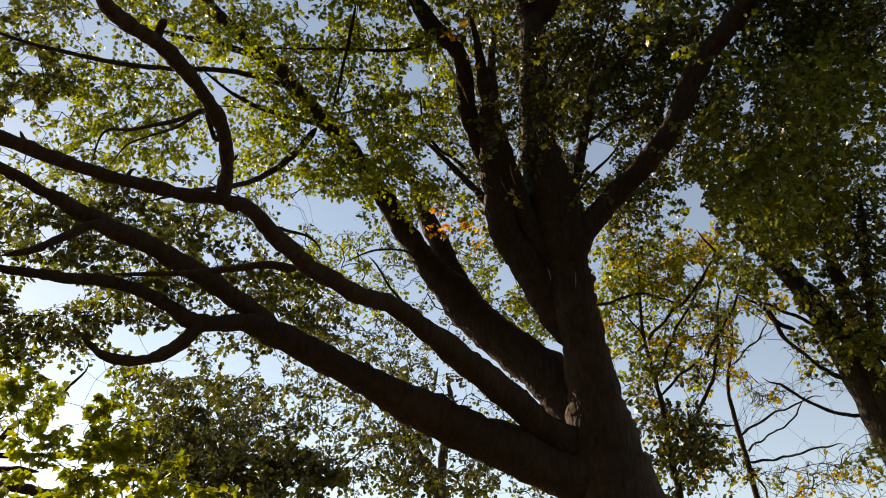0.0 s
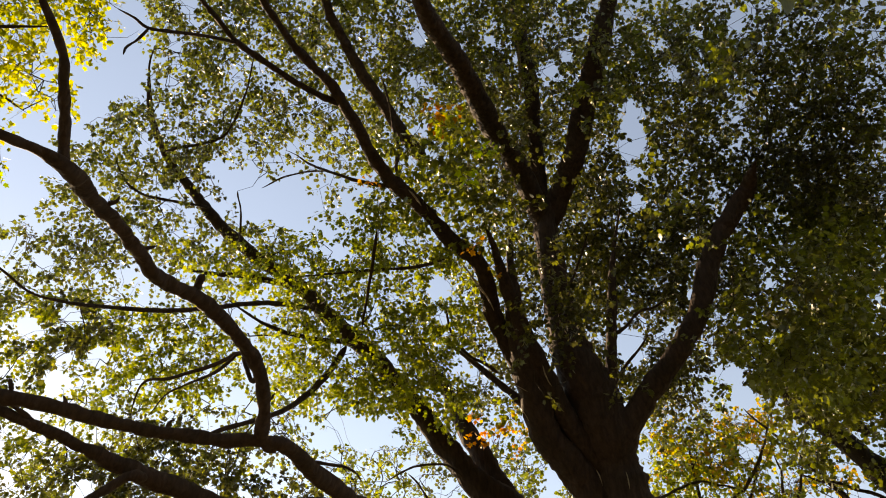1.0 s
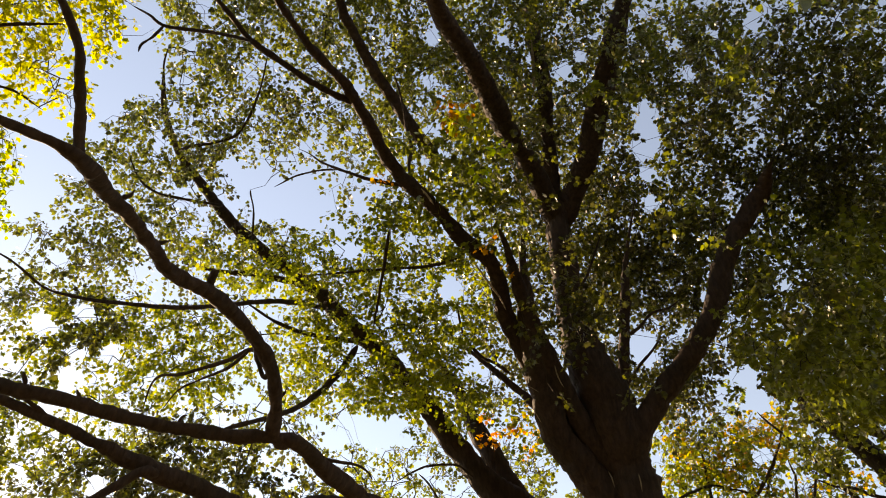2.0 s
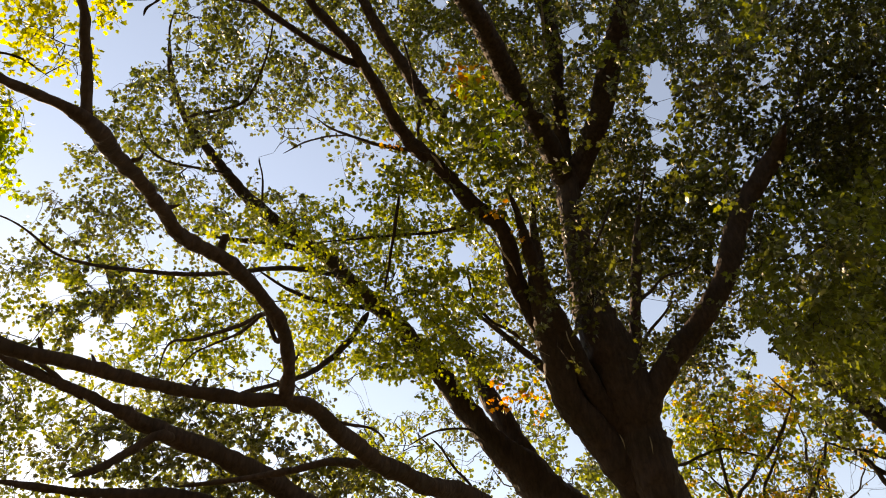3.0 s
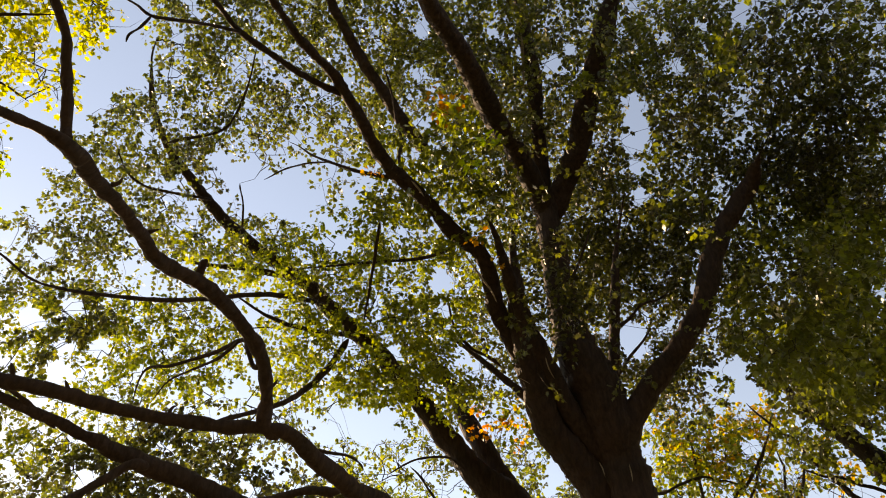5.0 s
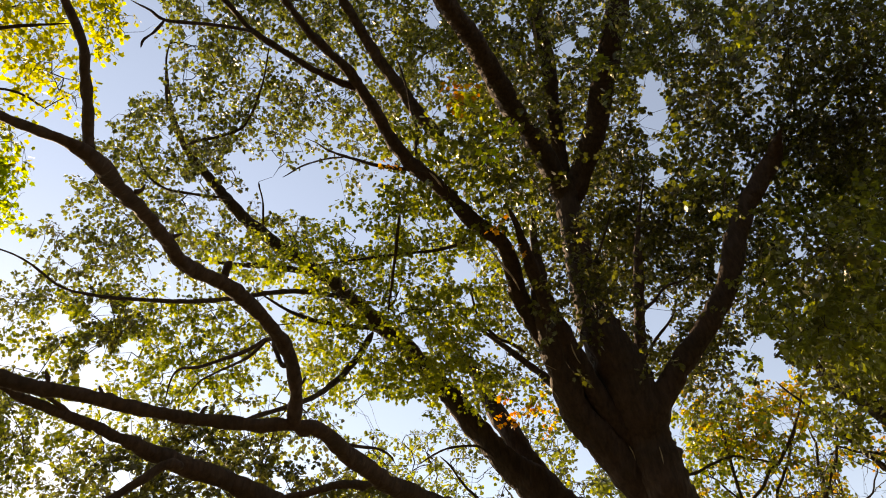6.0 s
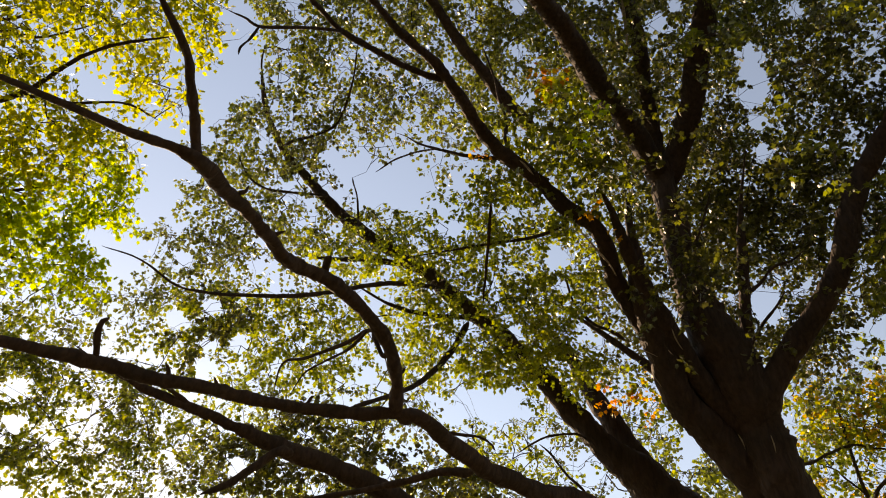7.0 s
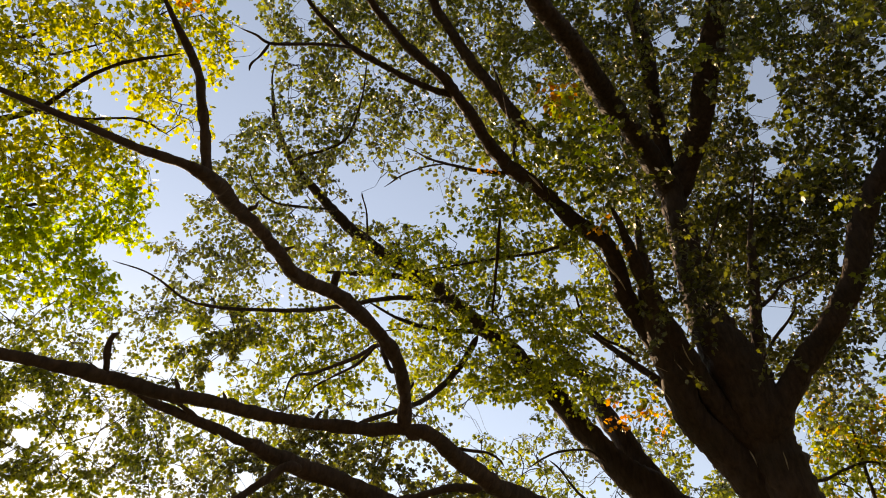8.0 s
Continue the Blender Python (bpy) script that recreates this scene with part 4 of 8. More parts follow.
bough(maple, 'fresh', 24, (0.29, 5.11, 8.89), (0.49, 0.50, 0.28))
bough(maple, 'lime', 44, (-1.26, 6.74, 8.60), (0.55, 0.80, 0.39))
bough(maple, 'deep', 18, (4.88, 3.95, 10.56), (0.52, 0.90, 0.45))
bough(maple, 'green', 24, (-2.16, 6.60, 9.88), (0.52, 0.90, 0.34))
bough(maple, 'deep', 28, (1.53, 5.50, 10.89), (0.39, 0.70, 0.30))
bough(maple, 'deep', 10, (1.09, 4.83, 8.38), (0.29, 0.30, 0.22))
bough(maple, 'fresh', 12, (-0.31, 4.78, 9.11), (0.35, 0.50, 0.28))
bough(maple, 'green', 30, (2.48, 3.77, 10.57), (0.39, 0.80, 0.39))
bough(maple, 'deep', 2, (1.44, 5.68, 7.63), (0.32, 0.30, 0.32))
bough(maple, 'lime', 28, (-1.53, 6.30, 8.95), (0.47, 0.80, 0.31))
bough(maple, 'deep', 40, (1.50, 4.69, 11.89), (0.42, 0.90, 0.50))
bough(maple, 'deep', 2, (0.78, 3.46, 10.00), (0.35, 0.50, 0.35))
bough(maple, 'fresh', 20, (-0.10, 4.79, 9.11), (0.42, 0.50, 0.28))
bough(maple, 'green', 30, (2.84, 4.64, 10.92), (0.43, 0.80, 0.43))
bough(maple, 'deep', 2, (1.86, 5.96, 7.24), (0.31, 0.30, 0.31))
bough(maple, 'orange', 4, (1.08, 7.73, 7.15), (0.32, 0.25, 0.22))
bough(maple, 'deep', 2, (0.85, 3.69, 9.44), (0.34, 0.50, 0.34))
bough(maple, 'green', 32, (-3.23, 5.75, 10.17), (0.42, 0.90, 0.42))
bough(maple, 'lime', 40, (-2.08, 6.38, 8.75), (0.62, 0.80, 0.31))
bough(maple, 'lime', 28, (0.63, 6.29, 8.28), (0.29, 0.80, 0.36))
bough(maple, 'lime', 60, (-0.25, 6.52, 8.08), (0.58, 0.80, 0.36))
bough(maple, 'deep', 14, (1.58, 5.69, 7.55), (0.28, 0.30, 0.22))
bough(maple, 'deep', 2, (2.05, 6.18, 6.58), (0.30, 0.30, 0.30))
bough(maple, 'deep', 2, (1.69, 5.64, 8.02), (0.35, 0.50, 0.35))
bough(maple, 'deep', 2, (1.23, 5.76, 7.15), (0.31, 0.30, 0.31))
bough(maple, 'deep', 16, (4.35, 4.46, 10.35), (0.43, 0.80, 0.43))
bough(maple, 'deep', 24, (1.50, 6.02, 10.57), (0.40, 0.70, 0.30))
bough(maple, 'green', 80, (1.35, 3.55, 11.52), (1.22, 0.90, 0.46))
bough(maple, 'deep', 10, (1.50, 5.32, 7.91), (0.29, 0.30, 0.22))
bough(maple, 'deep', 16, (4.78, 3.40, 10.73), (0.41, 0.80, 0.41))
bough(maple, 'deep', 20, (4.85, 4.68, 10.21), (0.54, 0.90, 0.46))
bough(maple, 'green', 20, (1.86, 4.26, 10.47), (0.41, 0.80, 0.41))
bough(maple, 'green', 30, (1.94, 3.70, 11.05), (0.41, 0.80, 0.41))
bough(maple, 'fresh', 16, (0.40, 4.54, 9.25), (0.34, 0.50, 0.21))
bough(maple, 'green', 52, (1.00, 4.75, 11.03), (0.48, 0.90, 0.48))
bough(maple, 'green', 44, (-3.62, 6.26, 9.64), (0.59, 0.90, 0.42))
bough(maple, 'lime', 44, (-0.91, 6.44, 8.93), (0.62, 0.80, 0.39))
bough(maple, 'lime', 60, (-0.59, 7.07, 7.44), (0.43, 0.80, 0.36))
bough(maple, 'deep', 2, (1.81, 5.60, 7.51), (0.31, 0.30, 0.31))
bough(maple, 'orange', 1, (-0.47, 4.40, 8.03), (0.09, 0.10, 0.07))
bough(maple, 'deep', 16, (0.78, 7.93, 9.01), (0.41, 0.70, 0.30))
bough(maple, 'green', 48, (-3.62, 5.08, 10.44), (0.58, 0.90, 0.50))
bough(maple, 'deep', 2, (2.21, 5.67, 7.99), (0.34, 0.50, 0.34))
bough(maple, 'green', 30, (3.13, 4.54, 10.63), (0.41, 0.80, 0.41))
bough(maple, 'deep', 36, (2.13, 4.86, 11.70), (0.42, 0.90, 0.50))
bough(maple, 'lime', 28, (-2.74, 6.12, 8.76), (0.54, 0.80, 0.23))
bough(maple, 'deep', 12, (4.33, 4.19, 10.73), (0.46, 0.90, 0.39))
bough(maple, 'green', 30, (1.29, 4.29, 10.67), (0.42, 0.80, 0.42))
bough(maple, 'green', 40, (-0.99, 3.86, 11.45), (0.64, 0.90, 0.48))
bough(maple, 'lime', 44, (0.32, 6.59, 8.00), (0.43, 0.80, 0.43))
bough(maple, 'fresh', 20, (0.65, 4.84, 9.05), (0.34, 0.50, 0.34))
bough(maple, 'lime', 60, (-0.07, 6.87, 7.70), (0.50, 0.80, 0.43))
bough(maple, 'green', 40, (-3.93, 5.56, 10.01), (0.58, 0.90, 0.42))
bough(maple, 'deep', 4, (0.37, 8.51, 9.58), (0.49, 0.80, 0.49))
bough(maple, 'green', 30, (1.33, 3.64, 11.20), (0.42, 0.80, 0.42))
bough(maple, 'deep', 4, (2.29, 4.42, 11.66), (0.47, 0.80, 0.47))
bough(maple, 'deep', 24, (5.45, 3.81, 10.28), (0.51, 0.90, 0.58))
bough(maple, 'deep', 24, (-2.15, 6.96, 6.14), (0.39, 0.80, 0.19))
bough(maple, 'green', 36, (-2.21, 5.55, 10.62), (0.51, 0.90, 0.42))
bough(maple, 'green', 24, (-1.51, 4.14, 11.27), (0.40, 0.90, 0.32))
bough(maple, 'green', 40, (-2.94, 5.40, 10.50), (0.42, 0.90, 0.50))
bough(maple, 'deep', 4, (4.33, 5.26, 10.07), (0.44, 0.80, 0.44))
bough(maple, 'lime', 20, (0.58, 7.27, 7.17), (0.28, 0.80, 0.28))
bough(maple, 'deep', 4, (4.85, 5.49, 9.45), (0.43, 0.80, 0.43))
bough(maple, 'deep', 2, (2.81, 5.54, 8.06), (0.34, 0.50, 0.34))
bough(maple, 'deep', 24, (1.46, 6.49, 10.23), (0.40, 0.70, 0.30))
bough(maple, 'green', 20, (-0.55, 4.31, 11.15), (0.45, 0.80, 0.45))
bough(maple, 'lime', 28, (-0.33, 7.26, 7.21), (0.36, 0.80, 0.29))
bough(maple, 'deep', 4, (2.53, 6.31, 10.16), (0.47, 0.80, 0.47))
bough(maple, 'deep', 40, (2.11, 5.57, 11.32), (0.42, 0.90, 0.51))
bough(maple, 'green', 20, (-4.14, 4.94, 10.29), (0.33, 0.90, 0.41))
bough(maple, 'deep', 16, (5.14, 4.66, 10.24), (0.43, 0.80, 0.43))
bough(maple, 'green', 12, (-4.27, 6.57, 9.05), (0.40, 0.70, 0.30))
bough(maple, 'deep', 2, (2.44, 5.97, 6.41), (0.28, 0.30, 0.28))
bough(maple, 'deep', 4, (4.46, 4.10, 11.00), (0.44, 0.80, 0.44))
bough(maple, 'fresh', 16, (3.45, 5.60, 7.05), (0.33, 0.80, 0.33))
bough(maple, 'fresh', 16, (4.33, 5.58, 7.82), (0.35, 0.80, 0.35))
bough(maple, 'green', 20, (-1.29, 3.48, 11.81), (0.45, 0.80, 0.45))
bough(maple, 'lime', 36, (0.26, 7.06, 7.47), (0.36, 0.80, 0.36))
bough(maple, 'green', 20, (-0.59, 3.74, 11.43), (0.44, 0.80, 0.44))
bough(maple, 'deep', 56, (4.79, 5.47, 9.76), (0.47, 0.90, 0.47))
bough(maple, 'green', 20, (-1.30, 4.30, 11.28), (0.45, 0.80, 0.45))
bough(maple, 'fresh', 4, (3.81, 6.32, 6.85), (0.34, 0.80, 0.34))
bough(maple, 'green', 60, (-2.08, 3.13, 11.54), (1.24, 0.90, 0.47))
bough(maple, 'green', 30, (3.45, 3.94, 11.11), (0.41, 0.80, 0.41))
bough(maple, 'lime', 44, (-2.51, 7.05, 7.93), (0.46, 0.80, 0.46))
bough(maple, 'deep', 44, (1.39, 5.49, 11.50), (0.43, 0.90, 0.52))
bough(maple, 'green', 30, (0.72, 4.62, 11.40), (0.46, 0.80, 0.46))
bough(maple, 'deep', 2, (1.17, 5.73, 6.38), (0.28, 0.30, 0.28))
bough(maple, 'deep', 4, (2.99, 3.87, 12.02), (0.46, 0.80, 0.46))
bough(maple, 'deep', 4, (2.58, 5.58, 10.90), (0.47, 0.80, 0.47))
bough(maple, 'deep', 2, (1.41, 4.11, 9.17), (0.34, 0.50, 0.34))
bough(maple, 'deep', 18, (-1.88, 7.18, 5.92), (0.39, 0.80, 0.20))
bough(maple, 'deep', 2, (1.81, 5.08, 8.18), (0.34, 0.50, 0.34))
bough(maple, 'deep', 26, (1.19, 8.74, 8.79), (0.43, 0.90, 0.43))
bough(maple, 'fresh', 4, (3.49, 4.96, 7.87), (0.34, 0.80, 0.34))
bough(maple, 'green', 48, (-0.56, 4.34, 11.27), (0.56, 0.90, 0.56))
bough(maple, 'deep', 2, (1.30, 3.66, 9.29), (0.33, 0.50, 0.33))
bough(maple, 'green', 16, (-1.57, 4.10, 11.49), (0.39, 0.70, 0.29))
bough(maple, 'deep', 24, (-2.62, 6.73, 6.23), (0.38, 0.80, 0.25))
bough(maple, 'green', 28, (-1.95, 3.85, 11.31), (0.48, 0.90, 0.40))
bough(maple, 'deep', 16, (5.45, 3.36, 10.63), (0.40, 0.80, 0.40))
bough(maple, 'green', 30, (3.91, 3.95, 10.83), (0.40, 0.80, 0.40))
bough(maple, 'green', 30, (3.60, 4.09, 10.05), (0.38, 0.80, 0.38))
bough(maple, 'deep', 24, (5.44, 4.58, 9.90), (0.52, 0.90, 0.52))
bough(maple, 'deep', 24, (-0.62, 7.62, 5.54), (0.40, 0.80, 0.27))
bough(maple, 'green', 20, (-2.10, 3.50, 11.45), (0.44, 0.80, 0.44))
bough(maple, 'green', 40, (-0.46, 4.99, 10.96), (0.49, 0.90, 0.41))
bough(maple, 'green', 52, (-3.13, 4.49, 10.94), (0.41, 0.90, 0.58))
bough(maple, 'deep', 60, (5.09, 5.26, 9.72), (0.46, 0.90, 0.46))
bough(maple, 'green', 48, (0.56, 4.24, 11.32), (0.48, 0.90, 0.48))
bough(maple, 'deep', 46, (2.88, 4.86, 11.51), (0.49, 0.90, 0.49))
bough(maple, 'deep', 2, (3.15, 4.95, 8.02), (0.32, 0.50, 0.32))
bough(maple, 'fresh', 4, (3.58, 5.20, 7.35), (0.33, 0.80, 0.33))
bough(maple, 'green', 32, (0.67, 4.94, 10.96), (0.40, 0.90, 0.40))
bough(maple, 'deep', 16, (3.89, 5.23, 10.27), (0.44, 0.80, 0.44))
bough(maple, 'deep', 20, (1.22, 7.69, 9.21), (0.40, 0.70, 0.30))
bough(maple, 'deep', 18, (3.59, 6.32, 9.71), (0.37, 0.70, 0.28))
bough(maple, 'deep', 4, (3.28, 5.03, 10.82), (0.46, 0.80, 0.46))
bough(maple, 'deep', 28, (-1.22, 7.49, 5.64), (0.40, 0.80, 0.27))
bough(maple, 'deep', 4, (2.48, 3.89, 12.21), (0.47, 0.80, 0.47))
bough(maple, 'orange', 1, (0.89, 4.96, 7.28), (0.08, 0.10, 0.07))
bough(maple, 'deep', 18, (2.88, 6.86, 9.55), (0.38, 0.70, 0.29))
bough(maple, 'deep', 2, (1.73, 4.69, 8.57), (0.34, 0.50, 0.34))
bough(maple, 'deep', 4, (-1.42, 7.68, 5.20), (0.33, 0.80, 0.20))
bough(maple, 'lime', 48, (-3.08, 6.69, 8.06), (0.54, 0.80, 0.31))
bough(maple, 'deep', 2, (2.44, 5.58, 6.82), (0.28, 0.30, 0.28))
bough(maple, 'green', 30, (-0.05, 4.33, 11.12), (0.44, 0.80, 0.44))
bough(maple, 'deep', 10, (1.17, 4.25, 8.75), (0.29, 0.30, 0.22))
bough(maple, 'deep', 4, (2.55, 5.17, 11.52), (0.48, 0.80, 0.48))
bough(maple, 'green', 44, (-4.29, 6.05, 9.47), (0.58, 0.90, 0.41))
bough(maple, 'deep', 18, (0.74, 5.58, 10.94), (0.40, 0.70, 0.30))
bough(maple, 'deep', 16, (3.69, 3.72, 11.30), (0.43, 0.80, 0.43))
bough(maple, 'deep', 16, (5.58, 4.45, 9.82), (0.41, 0.80, 0.41))
bough(maple, 'green', 32, (-0.75, 5.38, 10.72), (0.50, 0.90, 0.33))
bough(maple, 'deep', 16, (4.07, 3.34, 11.07), (0.42, 0.80, 0.42))
bough(maple, 'green', 16, (-3.35, 3.94, 11.12), (0.24, 0.90, 0.40))
bough(maple, 'deep', 24, (-1.06, 7.33, 5.95), (0.40, 0.80, 0.20))
bough(maple, 'green', 20, (-2.23, 3.83, 11.09), (0.44, 0.80, 0.44))
bough(maple, 'deep', 4, (5.65, 3.94, 10.75), (0.42, 0.80, 0.42))
bough(maple, 'deep', 34, (1.34, 6.29, 11.01), (0.44, 0.90, 0.44))
bough(maple, 'deep', 2, (1.39, 3.27, 9.35), (0.32, 0.50, 0.32))
bough(maple, 'deep', 2, (3.30, 4.51, 8.47), (0.32, 0.50, 0.32))
bough(maple, 'lime', 52, (-3.77, 6.43, 7.97), (0.60, 0.80, 0.38))
bough(maple, 'deep', 16, (5.44, 5.01, 9.45), (0.41, 0.80, 0.41))
bough(maple, 'deep', 16, (3.33, 4.40, 11.75), (0.47, 0.80, 0.47))
bough(maple, 'green', 20, (-2.48, 3.14, 11.05), (0.42, 0.80, 0.42))
bough(maple, 'deep', 30, (2.56, 6.13, 10.86), (0.34, 0.90, 0.51))
bough(maple, 'deep', 16, (-3.63, 5.49, 7.06), (0.35, 0.80, 0.23))
bough(maple, 'deep', 16, (-3.01, 6.53, 6.27), (0.37, 0.80, 0.18))
bough(maple, 'green', 20, (-0.06, 3.67, 11.31), (0.43, 0.80, 0.43))
bough(maple, 'deep', 18, (0.71, 6.07, 10.63), (0.41, 0.70, 0.30))
bough(maple, 'green', 24, (-1.63, 4.64, 11.24), (0.40, 0.70, 0.30))
bough(maple, 'green', 52, (-0.01, 4.54, 11.20), (0.48, 0.90, 0.56))
bough(maple, 'green', 36, (-2.64, 5.03, 10.81), (0.50, 0.90, 0.50))
bough(maple, 'green', 40, (-4.62, 6.38, 9.00), (0.49, 0.90, 0.33))
bough(maple, 'green', 30, (0.77, 3.53, 11.00), (0.41, 0.80, 0.41))
bough(maple, 'deep', 32, (4.55, 5.35, 10.57), (0.46, 0.90, 0.46))
bough(maple, 'fresh', 4, (4.07, 5.61, 6.91), (0.32, 0.80, 0.32))
bough(maple, 'deep', 24, (-2.27, 7.24, 5.62), (0.38, 0.80, 0.26))
bough(maple, 'fresh', 44, (4.95, 5.99, 9.28), (0.39, 0.90, 0.47))
bough(maple, 'deep', 16, (2.07, 5.82, 11.73), (0.49, 0.80, 0.49))
bough(maple, 'deep', 44, (2.94, 5.83, 10.94), (0.41, 0.90, 0.50))
bough(maple, 'deep', 2, (2.70, 4.94, 7.98), (0.32, 0.50, 0.32))
bough(maple, 'deep', 20, (-2.67, 7.06, 5.68), (0.38, 0.80, 0.19))
bough(maple, 'green', 28, (-4.53, 5.50, 9.74), (0.33, 0.90, 0.49))
bough(maple, 'deep', 16, (1.67, 8.47, 8.79), (0.46, 0.80, 0.46))
bough(maple, 'deep', 4, (0.50, 7.99, 10.12), (0.49, 0.80, 0.49))
bough(maple, 'deep', 50, (2.35, 7.02, 10.26), (0.60, 0.90, 0.43))
bough(maple, 'deep', 18, (3.47, 7.58, 8.58), (0.37, 0.70, 0.28))
bough(maple, 'deep', 4, (1.12, 9.00, 9.31), (0.49, 0.80, 0.49))
bough(maple, 'deep', 52, (4.57, 6.53, 9.07), (0.48, 0.90, 0.48))
bough(maple, 'deep', 14, (1.09, 6.88, 10.35), (0.41, 0.60, 0.31))
bough(maple, 'deep', 16, (5.44, 5.47, 9.31), (0.42, 0.80, 0.42))
bough(maple, 'deep', 56, (2.84, 6.45, 10.55), (0.59, 0.90, 0.42))
bough(maple, 'deep', 16, (2.80, 7.01, 9.87), (0.41, 0.60, 0.31))
bough(maple, 'deep', 2, (2.16, 4.91, 8.35), (0.33, 0.50, 0.33))
bough(maple, 'deep', 16, (4.17, 6.14, 9.99), (0.39, 0.60, 0.29))
bough(maple, 'green', 80, (-0.16, 3.41, 11.66), (1.55, 0.90, 0.47))
bough(maple, 'deep', 4, (1.22, 8.63, 9.59), (0.49, 0.80, 0.49))
bough(maple, 'fresh', 16, (4.27, 6.42, 6.76), (0.34, 0.80, 0.34))
bough(maple, 'deep', 18, (-3.01, 6.84, 5.80), (0.31, 0.80, 0.25))
bough(maple, 'deep', 16, (3.56, 6.80, 9.76), (0.40, 0.60, 0.30))
bough(maple, 'deep', 16, (-3.76, 5.69, 6.76), (0.29, 0.80, 0.23))
bough(maple, 'deep', 2, (1.97, 5.04, 6.86), (0.27, 0.30, 0.27))
bough(maple, 'fresh', 16, (4.81, 5.00, 7.84), (0.34, 0.80, 0.34))
bough(maple, 'deep', 38, (4.30, 5.83, 10.39), (0.47, 0.90, 0.47))
bough(maple, 'deep', 36, (4.17, 4.80, 11.06), (0.54, 0.90, 0.46))
bough(maple, 'fresh', 4, (3.85, 4.64, 7.53), (0.32, 0.80, 0.32))
bough(maple, 'green', 28, (-1.99, 5.09, 10.94), (0.50, 0.90, 0.34))
bough(maple, 'deep', 34, (1.50, 8.27, 9.28), (0.52, 0.90, 0.44))
bough(maple, 'deep', 26, (6.01, 3.91, 9.85), (0.63, 0.90, 0.85))
bough(maple, 'deep', 44, (3.70, 6.43, 10.25), (0.49, 0.90, 0.49))
bough(maple, 'fresh', 4, (4.36, 5.14, 7.22), (0.32, 0.80, 0.32))
bough(maple, 'deep', 16, (3.79, 4.49, 11.45), (0.46, 0.80, 0.46))
bough(maple, 'deep', 30, (3.65, 4.97, 11.19), (0.47, 0.90, 0.47))
bough(maple, 'deep', 24, (-2.67, 7.30, 5.24), (0.37, 0.80, 0.25))
bough(maple, 'deep', 12, (-3.39, 6.57, 5.94), (0.36, 0.80, 0.18))
bough(maple, 'deep', 16, (3.41, 7.95, 8.19), (0.37, 0.70, 0.28))
bough(maple, 'deep', 16, (5.25, 5.38, 10.53), (0.46, 0.80, 0.46))
bough(maple, 'deep', 68, (3.03, 7.02, 10.04), (0.58, 0.90, 0.50))
bough(maple, 'green', 20, (-2.91, 3.85, 11.22), (0.45, 0.80, 0.45))
bough(maple, 'deep', 2, (1.73, 4.10, 8.66), (0.32, 0.50, 0.32))
bough(maple, 'lime', 44, (-3.10, 7.14, 7.55), (0.61, 0.80, 0.38))
bough(maple, 'green', 28, (-2.57, 3.74, 11.21), (0.48, 0.90, 0.40))
bough(maple, 'green', 32, (-1.51, 5.31, 10.90), (0.51, 0.90, 0.42))
bough(maple, 'green', 28, (-2.56, 4.47, 11.12), (0.50, 0.90, 0.33))
bough(maple, 'deep', 4, (1.26, 9.57, 8.62), (0.49, 0.80, 0.49))
bough(maple, 'deep', 34, (1.67, 7.46, 10.05), (0.44, 0.90, 0.44))
bough(maple, 'deep', 4, (2.68, 5.66, 11.71), (0.48, 0.80, 0.48))
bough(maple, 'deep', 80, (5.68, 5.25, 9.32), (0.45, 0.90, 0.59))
bough(maple, 'deep', 4, (1.82, 9.25, 8.18), (0.47, 0.80, 0.47))
bough(maple, 'deep', 24, (-3.46, 6.71, 5.66), (0.42, 0.80, 0.24))
bough(maple, 'deep', 2, (2.76, 4.52, 8.40), (0.32, 0.50, 0.32))
bough(maple, 'deep', 2, (1.95, 3.42, 9.50), (0.33, 0.50, 0.33))
bough(maple, 'deep', 16, (2.90, 7.46, 9.44), (0.41, 0.60, 0.31))
bough(maple, 'fresh', 4, (4.55, 5.56, 7.00), (0.33, 0.80, 0.33))
bough(maple, 'fresh', 60, (5.37, 5.96, 9.01), (0.46, 0.90, 0.46))
bough(maple, 'deep', 4, (2.87, 9.42, 4.83), (0.44, 0.80, 0.44))
bough(maple, 'orange', 3, (0.12, 3.40, 7.80), (0.06, 0.08, 0.05))
bough(maple, 'deep', 4, (-0.79, 8.08, 10.19), (0.52, 0.80, 0.52))
bough(maple, 'deep', 38, (4.53, 6.48, 9.80), (0.47, 0.90, 0.47))
bough(maple, 'deep', 20, (2.77, 8.10, 8.31), (0.38, 0.70, 0.28))
bough(maple, 'deep', 16, (3.94, 6.26, 10.37), (0.48, 0.80, 0.48))
bough(maple, 'deep', 16, (2.07, 7.65, 9.51), (0.42, 0.60, 0.31))
bough(maple, 'deep', 44, (2.62, 7.39, 9.86), (0.51, 0.90, 0.42))
bough(maple, 'deep', 4, (3.36, 6.48, 10.69), (0.49, 0.80, 0.49))
bough(maple, 'deep', 30, (3.92, 5.48, 10.79), (0.47, 0.90, 0.39))
bough(maple, 'green', 10, (-3.20, 6.89, 6.49), (0.38, 0.80, 0.38))
bough(maple, 'deep', 4, (-1.60, 8.71, 7.22), (0.45, 0.80, 0.45))
bough(maple, 'deep', 4, (2.09, 6.76, 11.21), (0.47, 0.80, 0.47))
bough(maple, 'deep', 4, (-0.94, 8.69, 6.61), (0.44, 0.80, 0.44))
bough(maple, 'deep', 16, (1.09, 5.79, 12.18), (0.51, 0.80, 0.51))
